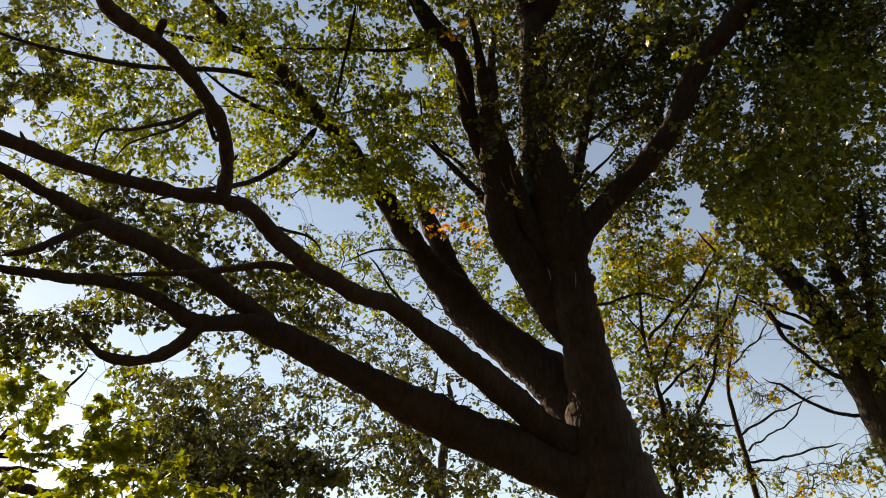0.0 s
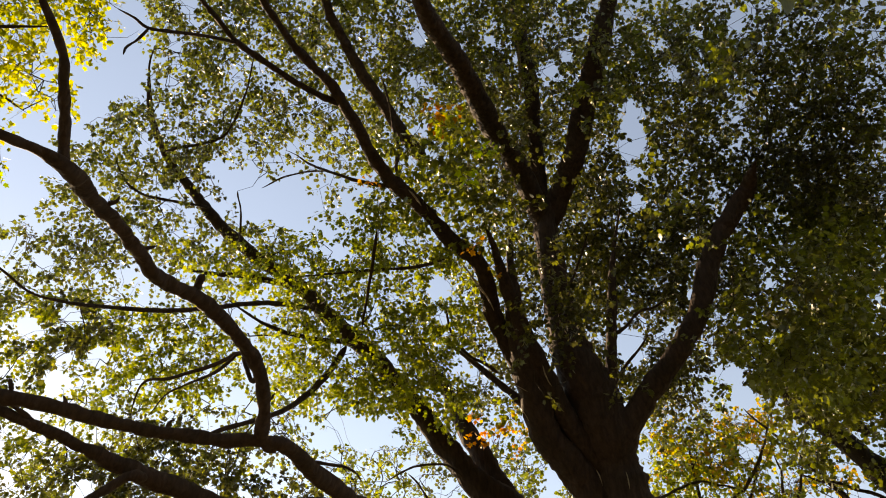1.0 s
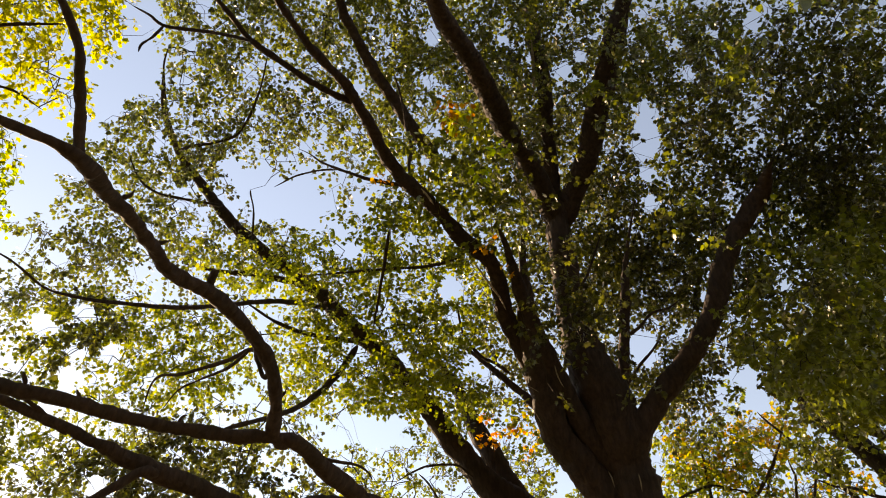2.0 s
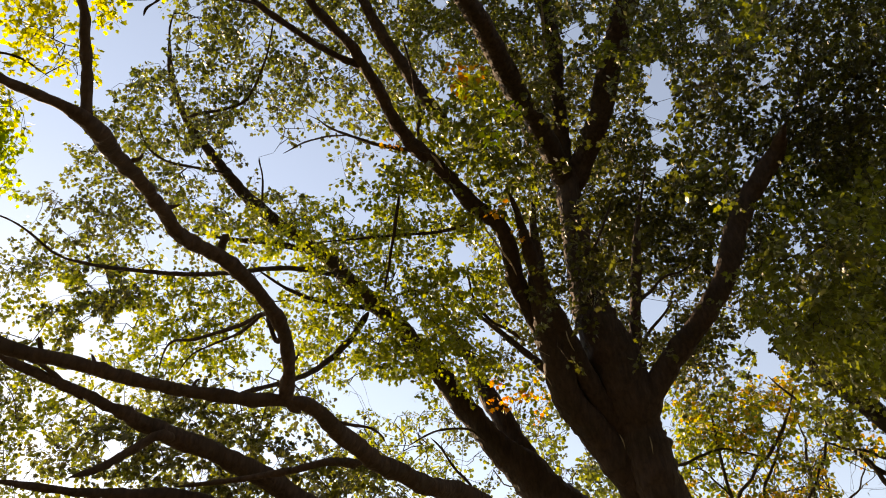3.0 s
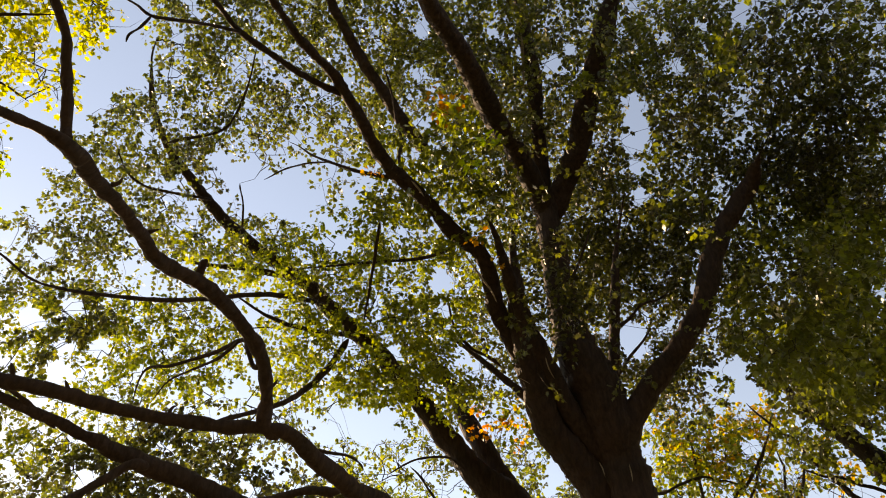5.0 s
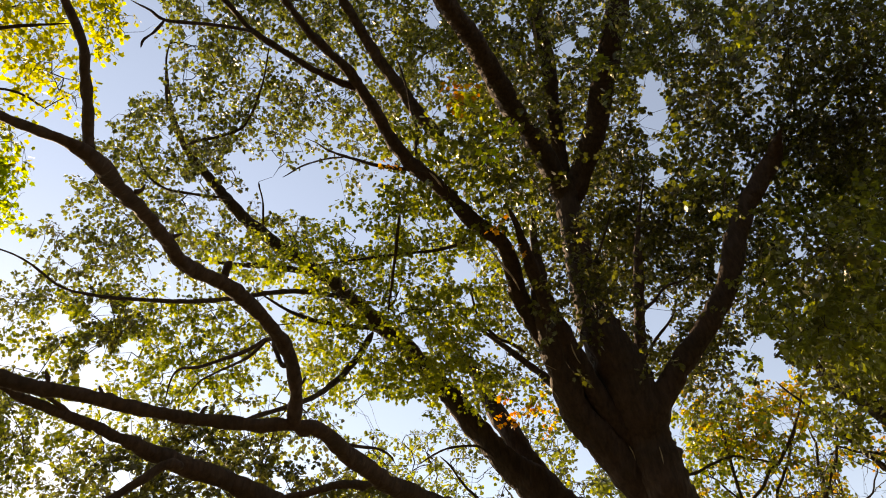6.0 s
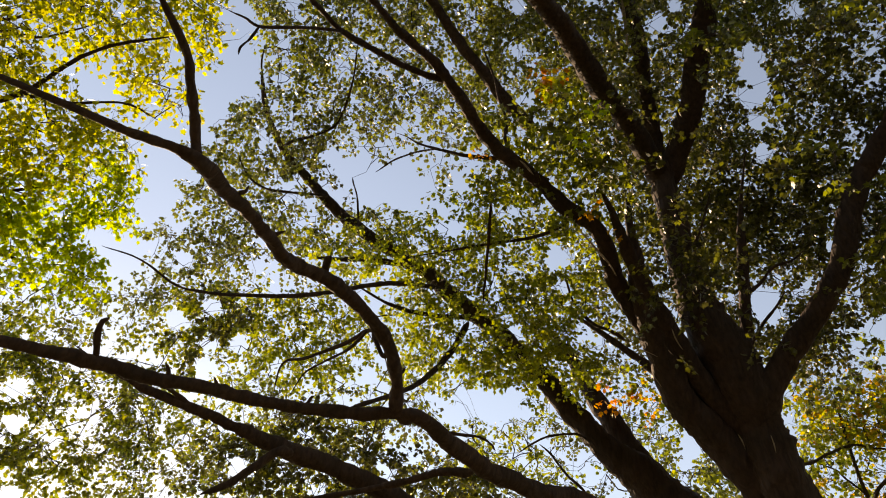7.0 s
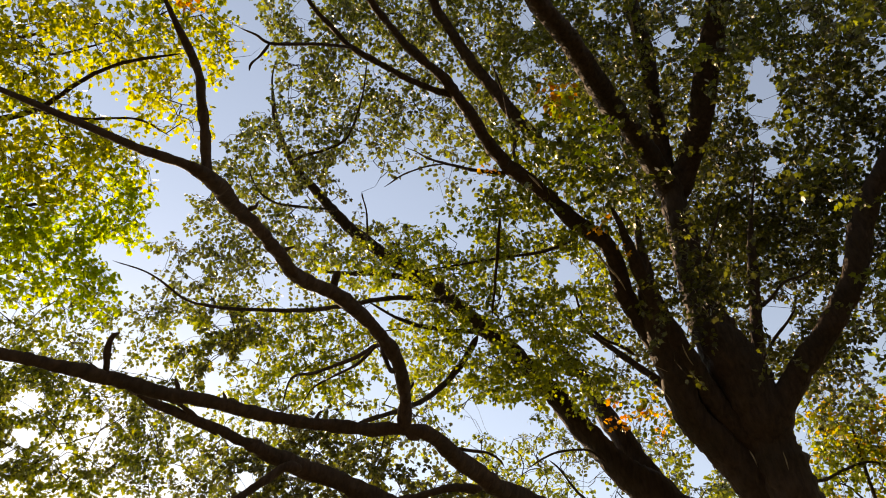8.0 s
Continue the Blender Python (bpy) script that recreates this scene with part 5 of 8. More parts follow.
bough(maple, 'lime', 40, (-4.30, 6.28, 7.78), (0.52, 0.80, 0.37))
bough(maple, 'deep', 4, (4.73, 6.27, 10.10), (0.47, 0.80, 0.47))
bough(maple, 'orange', 1, (0.66, 4.55, 7.17), (0.05, 0.10, 0.05))
bough(maple, 'deep', 50, (3.51, 7.21, 9.68), (0.49, 0.90, 0.49))
bough(maple, 'green', 20, (-3.45, 3.30, 11.24), (0.44, 0.80, 0.44))
bough(maple, 'deep', 4, (1.24, 8.04, 10.09), (0.49, 0.80, 0.49))
bough(maple, 'fresh', 28, (3.52, 5.17, 6.28), (0.33, 0.60, 0.28))
bough(maple, 'lime', 40, (-3.85, 6.80, 7.51), (0.60, 0.80, 0.45))
bough(maple, 'yellow', 2, (0.31, 3.52, 7.65), (0.09, 0.10, 0.05))
bough(maple, 'deep', 26, (-3.13, 7.19, 5.07), (0.36, 0.80, 0.24))
bough(maple, 'deep', 16, (2.15, 8.07, 9.06), (0.42, 0.60, 0.32))
bough(maple, 'deep', 46, (4.08, 6.74, 9.82), (0.48, 0.90, 0.48))
bough(maple, 'deep', 2, (2.33, 4.46, 8.39), (0.32, 0.50, 0.32))
bough(maple, 'green', 24, (-5.04, 6.22, 8.87), (0.40, 0.90, 0.32))
bough(maple, 'deep', 2, (2.73, 3.73, 9.20), (0.33, 0.50, 0.33))
bough(maple, 'deep', 36, (4.56, 7.21, 8.41), (0.40, 0.90, 0.32))
bough(maple, 'fresh', 4, (4.57, 6.13, 6.60), (0.33, 0.80, 0.33))
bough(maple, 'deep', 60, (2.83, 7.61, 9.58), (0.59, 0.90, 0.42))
bough(maple, 'deep', 2, (3.20, 3.67, 8.87), (0.31, 0.50, 0.31))
bough(maple, 'deep', 4, (2.59, 8.28, 8.59), (0.45, 0.80, 0.45))
bough(maple, 'deep', 16, (1.66, 4.76, 13.34), (0.55, 0.80, 0.55))
bough(maple, 'deep', 4, (-0.02, 9.55, 6.16), (0.46, 0.80, 0.46))
bough(maple, 'deep', 2, (2.30, 3.29, 9.37), (0.32, 0.50, 0.32))
bough(maple, 'fresh', 48, (4.95, 6.91, 8.45), (0.47, 0.90, 0.39))
bough(maple, 'deep', 16, (3.56, 5.96, 11.03), (0.49, 0.80, 0.49))
bough(maple, 'deep', 18, (-3.44, 7.19, 4.78), (0.35, 0.80, 0.24))
bough(maple, 'deep', 26, (-3.58, 6.99, 5.05), (0.35, 0.80, 0.24))
bough(maple, 'deep', 2, (2.37, 4.14, 8.68), (0.32, 0.50, 0.32))
bough(maple, 'deep', 16, (3.84, 8.03, 8.43), (0.41, 0.60, 0.31))
bough(maple, 'deep', 2, (3.52, 3.58, 8.52), (0.30, 0.50, 0.30))
bough(maple, 'deep', 16, (0.14, 8.62, 10.60), (0.55, 0.80, 0.55))
bough(maple, 'green', 10, (-2.69, 7.95, 6.43), (0.41, 0.80, 0.41))
bough(maple, 'deep', 20, (2.76, 5.81, 11.97), (0.71, 1.20, 0.62))
bough(maple, 'deep', 4, (2.16, 9.79, 5.14), (0.46, 0.80, 0.46))
bough(maple, 'deep', 16, (0.72, 5.51, 12.63), (0.55, 0.80, 0.55))
bough(maple, 'deep', 16, (3.06, 8.27, 8.52), (0.42, 0.60, 0.31))
bough(maple, 'green', 10, (-3.17, 3.51, 10.48), (0.42, 0.80, 0.42))
bough(maple, 'deep', 2, (3.03, 3.95, 8.24), (0.30, 0.50, 0.30))
bough(maple, 'deep', 4, (4.00, 5.15, 11.35), (0.48, 0.80, 0.48))
bough(maple, 'deep', 32, (3.68, 7.53, 9.30), (0.41, 0.90, 0.32))
bough(maple, 'fresh', 4, (2.71, 4.37, 7.50), (0.18, 0.60, 0.18))
bough(maple, 'deep', 38, (4.53, 7.18, 9.18), (0.39, 0.90, 0.47))
bough(maple, 'deep', 16, (1.80, 8.38, 9.71), (0.49, 0.80, 0.49))
bough(maple, 'deep', 16, (1.28, 7.02, 11.29), (0.52, 0.80, 0.52))
bough(maple, 'deep', 16, (1.87, 7.15, 11.20), (0.51, 0.80, 0.51))
bough(maple, 'deep', 16, (2.34, 7.55, 10.57), (0.47, 0.80, 0.47))
bough(maple, 'deep', 16, (2.43, 5.67, 12.57), (0.56, 0.80, 0.56))
bough(maple, 'deep', 24, (3.71, 4.59, 6.72), (0.33, 0.60, 0.28))
bough(maple, 'green', 10, (-4.55, 5.84, 6.38), (0.35, 0.80, 0.35))
bough(maple, 'deep', 24, (3.58, 8.26, 8.55), (0.40, 0.90, 0.48))
bough(maple, 'deep', 16, (2.66, 6.24, 11.91), (0.55, 0.80, 0.55))
bough(maple, 'fresh', 72, (5.77, 5.92, 8.74), (0.45, 0.90, 0.52))
bough(maple, 'deep', 10, (3.47, 5.26, 12.05), (0.77, 1.20, 0.51))
bough(maple, 'deep', 46, (4.09, 7.34, 9.28), (0.48, 0.90, 0.48))
bough(maple, 'deep', 2, (2.21, 3.48, 8.90), (0.31, 0.50, 0.31))
bough(maple, 'deep', 36, (4.14, 7.92, 8.63), (0.47, 0.90, 0.39))
bough(maple, 'deep', 4, (-2.65, 8.49, 7.77), (0.45, 0.80, 0.45))
bough(maple, 'deep', 16, (1.01, 6.49, 11.86), (0.52, 0.80, 0.52))
bough(maple, 'deep', 4, (3.50, 6.85, 10.80), (0.46, 0.80, 0.46))
bough(maple, 'deep', 34, (2.69, 8.15, 9.07), (0.42, 0.90, 0.34))
bough(maple, 'fresh', 28, (3.86, 5.10, 6.08), (0.32, 0.60, 0.27))
bough(maple, 'deep', 16, (0.89, 8.64, 10.63), (0.54, 0.80, 0.54))
bough(maple, 'deep', 36, (2.55, 7.01, 11.25), (0.82, 1.20, 0.64))
bough(maple, 'lime', 44, (-4.49, 6.45, 7.46), (0.51, 0.80, 0.37))
bough(maple, 'deep', 16, (0.14, 7.49, 10.80), (0.52, 0.80, 0.52))
bough(maple, 'deep', 16, (-0.20, 9.32, 5.46), (0.44, 0.80, 0.44))
bough(maple, 'deep', 2, (2.72, 3.89, 8.49), (0.31, 0.50, 0.31))
bough(maple, 'lime', 10, (-2.96, 7.88, 6.06), (0.39, 0.80, 0.39))
bough(maple, 'green', 24, (-5.26, 6.54, 8.41), (0.48, 0.90, 0.24))
bough(maple, 'deep', 16, (0.52, 5.75, 12.43), (0.52, 0.80, 0.52))
bough(maple, 'deep', 26, (6.16, 5.18, 8.98), (0.65, 0.90, 0.86))
bough(maple, 'deep', 4, (3.47, 7.71, 9.63), (0.44, 0.80, 0.44))
bough(maple, 'deep', 32, (4.79, 7.49, 7.93), (0.39, 0.90, 0.31))
bough(maple, 'deep', 4, (2.82, 6.50, 11.63), (0.50, 0.80, 0.50))
bough(maple, 'deep', 16, (0.45, 10.06, 5.88), (0.48, 0.80, 0.48))
bough(maple, 'deep', 30, (3.95, 8.32, 8.27), (0.47, 0.90, 0.31))
bough(maple, 'deep', 16, (2.08, 6.62, 12.01), (0.53, 0.80, 0.53))
bough(maple, 'deep', 14, (3.91, 8.41, 7.91), (0.41, 0.60, 0.31))
bough(maple, 'deep', 4, (1.61, 10.00, 4.93), (0.46, 0.80, 0.46))
bough(maple, 'fresh', 10, (1.89, 3.44, 8.39), (0.23, 0.60, 0.18))
bough(maple, 'deep', 4, (2.54, 8.20, 9.20), (0.47, 0.80, 0.47))
bough(maple, 'deep', 4, (0.54, 6.07, 12.18), (0.56, 0.80, 0.56))
bough(maple, 'deep', 16, (-2.34, 8.52, 6.25), (0.42, 0.80, 0.42))
bough(maple, 'deep', 16, (2.54, 9.13, 8.31), (0.47, 0.80, 0.47))
bough(maple, 'deep', 16, (4.10, 4.47, 12.24), (0.51, 0.80, 0.51))
bough(maple, 'deep', 4, (2.49, 7.62, 10.73), (0.56, 0.80, 0.56))
bough(maple, 'deep', 16, (-0.99, 9.12, 6.06), (0.44, 0.80, 0.44))
bough(maple, 'fresh', 64, (5.42, 6.83, 8.16), (0.53, 0.90, 0.45))
bough(maple, 'deep', 4, (2.04, 7.99, 10.26), (0.49, 0.80, 0.49))
bough(maple, 'deep', 16, (1.90, 8.34, 9.99), (0.51, 0.80, 0.51))
bough(maple, 'deep', 16, (-1.58, 9.03, 6.71), (0.45, 0.80, 0.45))
bough(maple, 'deep', 16, (1.59, 5.79, 13.04), (0.58, 0.80, 0.58))
bough(maple, 'deep', 16, (4.47, 5.28, 11.65), (0.74, 1.20, 0.66))
bough(maple, 'lime', 10, (-3.81, 7.17, 5.73), (0.35, 0.80, 0.35))
bough(maple, 'deep', 4, (1.48, 7.07, 11.64), (0.57, 0.80, 0.57))
bough(maple, 'deep', 4, (2.54, 7.88, 10.28), (0.49, 0.80, 0.49))
bough(maple, 'lime', 10, (-4.36, 6.66, 6.02), (0.34, 0.80, 0.34))
bough(maple, 'fresh', 28, (4.04, 4.58, 6.48), (0.32, 0.60, 0.32))
bough(maple, 'deep', 38, (3.35, 7.09, 10.93), (0.80, 1.20, 0.53))
bough(maple, 'deep', 4, (-3.24, 8.24, 7.64), (0.44, 0.80, 0.44))
bough(maple, 'deep', 16, (3.00, 6.94, 11.27), (0.48, 0.80, 0.48))
bough(maple, 'deep', 16, (-2.86, 8.49, 6.87), (0.43, 0.80, 0.43))
bough(maple, 'deep', 4, (3.11, 7.42, 10.66), (0.47, 0.80, 0.47))
bough(maple, 'deep', 4, (4.04, 7.38, 10.05), (0.44, 0.80, 0.44))
bough(maple, 'deep', 4, (2.18, 8.10, 10.20), (0.48, 0.80, 0.48))
bough(maple, 'deep', 4, (-2.34, 9.04, 7.25), (0.46, 0.80, 0.46))
bough(maple, 'lime', 10, (-2.93, 8.09, 4.85), (0.37, 0.80, 0.37))
bough(maple, 'deep', 32, (2.05, 7.97, 10.59), (0.74, 1.20, 0.65))
bough(maple, 'green', 10, (-3.24, 7.91, 6.09), (0.40, 0.80, 0.40))
bough(maple, 'deep', 16, (-1.30, 6.17, 11.84), (0.53, 0.80, 0.53))
bough(maple, 'deep', 16, (2.55, 4.86, 13.53), (0.56, 0.80, 0.56))
bough(maple, 'deep', 16, (3.74, 7.40, 10.49), (0.46, 0.80, 0.46))
bough(maple, 'green', 10, (-5.55, 5.73, 5.59), (0.33, 0.80, 0.33))
bough(maple, 'deep', 16, (0.61, 4.86, 13.78), (0.57, 0.80, 0.57))
bough(maple, 'deep', 4, (3.91, 6.04, 11.45), (0.43, 1.20, 0.51))
bough(maple, 'fresh', 52, (5.21, 7.37, 7.73), (0.46, 0.90, 0.38))
bough(maple, 'deep', 16, (4.16, 6.53, 11.07), (0.53, 0.80, 0.53))
bough(maple, 'deep', 18, (4.26, 6.50, 11.00), (0.85, 1.20, 0.77))
bough(maple, 'deep', 16, (2.92, 8.03, 9.95), (0.47, 0.80, 0.47))
bough(maple, 'fresh', 3, (2.51, 3.69, 8.04), (0.17, 0.60, 0.12))
bough(maple, 'deep', 16, (3.21, 4.71, 13.14), (0.54, 0.80, 0.54))
bough(maple, 'deep', 2, (3.38, 2.93, 8.40), (0.27, 0.50, 0.27))
bough(maple, 'deep', 16, (1.88, 7.89, 10.98), (0.53, 0.80, 0.53))
bough(maple, 'green', 10, (-4.23, 7.09, 5.80), (0.37, 0.80, 0.37))
bough(maple, 'deep', 16, (-0.42, 6.91, 11.17), (0.52, 0.80, 0.52))
bough(maple, 'deep', 16, (3.24, 6.06, 12.18), (0.55, 0.80, 0.55))
bough(maple, 'green', 10, (-6.04, 4.98, 5.66), (0.32, 0.80, 0.32))
bough(maple, 'fresh', 72, (5.81, 6.66, 8.00), (0.44, 0.90, 0.52))
bough(maple, 'deep', 16, (-1.59, 7.12, 11.95), (0.56, 0.80, 0.56))
bough(maple, 'deep', 4, (4.30, 6.82, 10.85), (0.45, 0.80, 0.45))
bough(maple, 'green', 10, (-5.64, 5.58, 6.28), (0.35, 0.80, 0.35))
bough(maple, 'deep', 2, (2.49, 3.09, 8.69), (0.29, 0.50, 0.29))
bough(maple, 'deep', 16, (-0.77, 9.53, 4.63), (0.42, 0.80, 0.42))
bough(maple, 'deep', 16, (2.55, 7.03, 11.96), (0.58, 0.80, 0.58))
bough(maple, 'green', 16, (-5.65, 6.47, 8.16), (0.39, 0.90, 0.24))
bough(maple, 'deep', 38, (3.66, 7.93, 10.10), (0.79, 1.20, 0.53))
bough(maple, 'deep', 16, (3.25, 7.55, 10.92), (0.56, 0.80, 0.56))
bough(maple, 'deep', 16, (-0.67, 9.56, 5.34), (0.44, 0.80, 0.44))
bough(maple, 'deep', 16, (1.87, 6.59, 12.70), (0.59, 0.80, 0.59))
bough(maple, 'deep', 16, (-1.46, 9.03, 5.77), (0.43, 0.80, 0.43))
bough(maple, 'deep', 16, (1.11, 8.26, 11.15), (0.55, 0.80, 0.55))
bough(maple, 'lime', 10, (-3.90, 7.45, 6.64), (0.38, 0.80, 0.38))
bough(maple, 'deep', 4, (-0.47, 7.82, 11.32), (0.55, 0.80, 0.55))
bough(maple, 'green', 10, (-5.98, 5.52, 5.06), (0.31, 0.80, 0.31))
bough(maple, 'deep', 4, (1.56, 7.73, 11.51), (0.59, 0.80, 0.59))
bough(maple, 'deep', 36, (6.75, 4.81, 8.71), (0.82, 0.90, 1.71))
bough(maple, 'deep', 40, (4.54, 7.57, 9.99), (0.76, 1.20, 0.68))
bough(maple, 'deep', 16, (-3.62, 8.08, 6.81), (0.41, 0.80, 0.41))
bough(maple, 'deep', 22, (3.01, 8.34, 9.95), (0.54, 1.20, 0.54))
bough(maple, 'deep', 16, (0.28, 7.14, 11.59), (0.54, 0.80, 0.54))
bough(maple, 'deep', 16, (0.54, 10.38, 4.89), (0.46, 0.80, 0.46))
bough(maple, 'fresh', 60, (5.66, 7.21, 7.51), (0.44, 0.90, 0.44))
bough(maple, 'deep', 16, (0.51, 6.83, 12.21), (0.55, 0.80, 0.55))
bough(maple, 'fresh', 10, (3.09, 2.99, 8.15), (0.17, 0.60, 0.14))
bough(maple, 'green', 10, (-6.07, 5.33, 6.02), (0.34, 0.80, 0.34))
bough(maple, 'deep', 16, (-0.00, 10.08, 4.89), (0.45, 0.80, 0.45))
bough(maple, 'lime', 10, (-3.99, 7.85, 4.85), (0.35, 0.80, 0.35))
bough(maple, 'green', 10, (-5.28, 6.58, 5.54), (0.35, 0.80, 0.35))
bough(maple, 'fresh', 32, (5.41, 7.60, 7.26), (0.45, 0.90, 0.30))
bough(maple, 'deep', 16, (-1.50, 9.42, 4.71), (0.42, 0.80, 0.42))
bough(maple, 'fresh', 26, (6.17, 6.48, 7.84), (0.65, 0.90, 0.86))
bough(maple, 'deep', 16, (4.06, 5.47, 12.51), (0.55, 0.80, 0.55))
bough(maple, 'deep', 4, (4.19, 8.00, 9.74), (0.45, 0.80, 0.45))
bough(maple, 'deep', 16, (-0.36, 5.91, 12.45), (0.53, 0.80, 0.53))
bough(maple, 'deep', 16, (-2.96, 8.95, 6.48), (0.44, 0.80, 0.44))
bough(maple, 'deep', 16, (3.64, 5.69, 12.67), (0.56, 0.80, 0.56))
bough(maple, 'green', 10, (-5.04, 6.65, 6.32), (0.38, 0.80, 0.38))
bough(maple, 'deep', 16, (-0.58, 6.39, 11.95), (0.53, 0.80, 0.53))
bough(maple, 'deep', 4, (0.76, 7.33, 11.97), (0.59, 0.80, 0.59))
bough(maple, 'deep', 16, (3.54, 7.00, 11.67), (0.57, 0.80, 0.57))
bough(maple, 'lime', 10, (-4.40, 7.67, 5.34), (0.36, 0.80, 0.36))
bough(maple, 'deep', 4, (-1.41, 5.69, 12.75), (0.54, 0.80, 0.54))
bough(maple, 'deep', 4, (-2.77, 9.04, 4.87), (0.40, 0.80, 0.40))
bough(maple, 'lime', 10, (-3.71, 8.33, 5.63), (0.39, 0.80, 0.39))
bough(maple, 'deep', 16, (-2.30, 9.43, 5.85), (0.44, 0.80, 0.44))
bough(maple, 'deep', 4, (-2.28, 9.42, 5.11), (0.42, 0.80, 0.42))
bough(maple, 'deep', 16, (4.46, 6.20, 12.16), (0.56, 0.80, 0.56))
bough(maple, 'green', 10, (-6.13, 6.22, 5.28), (0.34, 0.80, 0.34))
bough(maple, 'deep', 4, (-3.47, 8.89, 6.25), (0.43, 0.80, 0.43))
bough(maple, 'deep', 16, (-1.94, 9.63, 4.47), (0.42, 0.80, 0.42))
bough(maple, 'deep', 4, (-2.83, 9.25, 5.78), (0.43, 0.80, 0.43))
bough(maple, 'deep', 16, (4.48, 7.68, 11.08), (0.57, 0.80, 0.57))
bough(maple, 'deep', 16, (-1.50, 10.01, 5.66), (0.46, 0.80, 0.46))
bough(maple, 'green', 10, (-6.69, 5.83, 5.65), (0.34, 0.80, 0.34))
bough(maple, 'deep', 4, (-2.82, 9.75, 4.70), (0.42, 0.80, 0.42))
bough(maple, 'orange', 3, (1.59, 9.09, 7.99), (0.16, 0.16, 0.14))
bough(maple, 'gold', 6, (1.60, 8.79, 8.06), (0.20, 0.20, 0.24))
bough(maple, 'lime', 10, (1.79, 9.11, 7.36), (0.40, 0.30, 0.24))
bough(maple, 'yellow', 2, (0.34, 3.65, 7.85), (0.06, 0.08, 0.05))
bough(maple, 'bright', 2, (0.52, 3.55, 7.19), (0.10, 0.10, 0.07))
bough(maple, 'fresh', 5, (0.26, 3.78, 7.77), (0.16, 0.15, 0.12))


# ---- yellow maple tree ----
yellow = tree('yellow_maple_tree', 'maple with bright yellow autumn leaves beside the big maple', x=-6.72, y=6.26)
BARK_OF[yellow.name] = BARK
limb('trunk', yellow, (-6.72, 6.26, -0.15, 0.304), (-6.72, 6.26, 0.40, 0.228), (-6.72, 6.26, 2.05, 0.190), (-7.08, 5.55, 3.56, 0.192), (-7.20, 4.69, 4.93, 0.181), (-7.01, 3.88, 6.16, 0.153), (-6.62, 3.33, 7.11, 0.114), (-5.93, 3.10, 7.68, 0.049), (-5.21, 3.11, 8.02, 0.031), (-4.75, 2.95, 8.18, 0.025), (-4.29, 2.83, 8.29, 0.019), (-3.87, 2.80, 8.30, 0.014), (-3.46, 2.79, 8.29, 0.008))
limb('limb', yellow, (-7.01, 3.88, 6.16, 0.093), (-6.76, 3.66, 6.71, 0.074), (-6.32, 3.82, 7.13, 0.048), (-5.85, 3.98, 7.51, 0.023), (-5.55, 4.10, 7.72, 0.019), (-5.27, 4.20, 7.90, 0.012))
limb('limb', yellow, (-6.62, 3.33, 7.11, 0.057), (-6.21, 3.13, 7.67, 0.047), (-5.75, 3.34, 8.01, 0.023), (-5.51, 3.53, 8.11, 0.016), (-5.30, 3.71, 8.19, 0.010))
limb('limb', yellow, (-6.92, 3.75, 6.41, 0.072), (-6.42, 2.70, 7.66, 0.057), (-5.79, 2.39, 8.40, 0.031), (-5.38, 2.56, 8.66, 0.018), (-4.98, 2.54, 8.95, 0.012))
limb('limb', yellow, (-5.21, 3.11, 8.02, 0.018), (-4.83, 3.30, 8.09, 0.016), (-4.30, 3.45, 8.24, 0.014), (-3.98, 3.67, 8.19, 0.007))
limb('limb', yellow, (-5.93, 3.10, 7.68, 0.022), (-5.47, 2.58, 8.32, 0.018), (-5.04, 2.76, 8.57, 0.014), (-4.54, 2.80, 8.89, 0.009))
limb('limb', yellow, (-7.04, 3.94, 6.07, 0.055), (-6.45, 3.97, 6.86, 0.041), (-5.83, 4.52, 7.13, 0.022), (-5.53, 4.82, 7.18, 0.013))
bough(yellow, 'yellow', 62, (-5.88, 3.15, 7.54), (0.70, 0.60, 0.52), size=0.8)
bough(yellow, 'bright', 56, (-5.53, 4.03, 7.49), (0.49, 0.50, 0.31), size=0.8)
bough(yellow, 'bright', 66, (-5.61, 4.38, 7.14), (0.43, 0.50, 0.37), size=0.8)
bough(yellow, 'yellow', 56, (-5.14, 3.39, 8.07), (0.55, 0.60, 0.31), size=0.8)
bough(yellow, 'yellow', 66, (-4.24, 2.83, 8.94), (0.50, 0.60, 0.38), size=0.8)
bough(yellow, 'bright', 56, (-5.23, 4.74, 7.21), (0.38, 0.50, 0.32), size=0.8)
bough(yellow, 'yellow', 66, (-4.70, 2.56, 8.76), (0.55, 0.60, 0.33), size=0.8)
bough(yellow, 'yellow', 66, (-5.18, 2.38, 8.49), (0.53, 0.60, 0.35), size=0.8)
bough(yellow, 'yellow', 56, (-5.65, 2.19, 8.18), (0.79, 0.60, 0.56), size=0.8)
bough(yellow, 'yellow', 46, (-5.25, 2.83, 8.25), (0.54, 0.60, 0.30), size=0.8)
bough(yellow, 'bright', 84, (-6.07, 4.01, 6.95), (0.71, 0.50, 0.71), size=0.8)
bough(yellow, 'bright', 50, (-5.15, 4.39, 7.57), (0.57, 0.50, 0.32), size=0.8)
bough(yellow, 'yellow', 30, (-5.11, 3.81, 7.85), (0.44, 0.60, 0.25), size=0.8)
bough(yellow, 'yellow', 36, (-5.45, 3.59, 7.70), (0.49, 0.60, 0.30), size=0.8)
bough(yellow, 'bright', 50, (-4.82, 4.23, 7.95), (0.39, 0.50, 0.32), size=0.8)
bough(yellow, 'yellow', 52, (-4.70, 3.75, 8.20), (0.57, 0.60, 0.25), size=0.8)
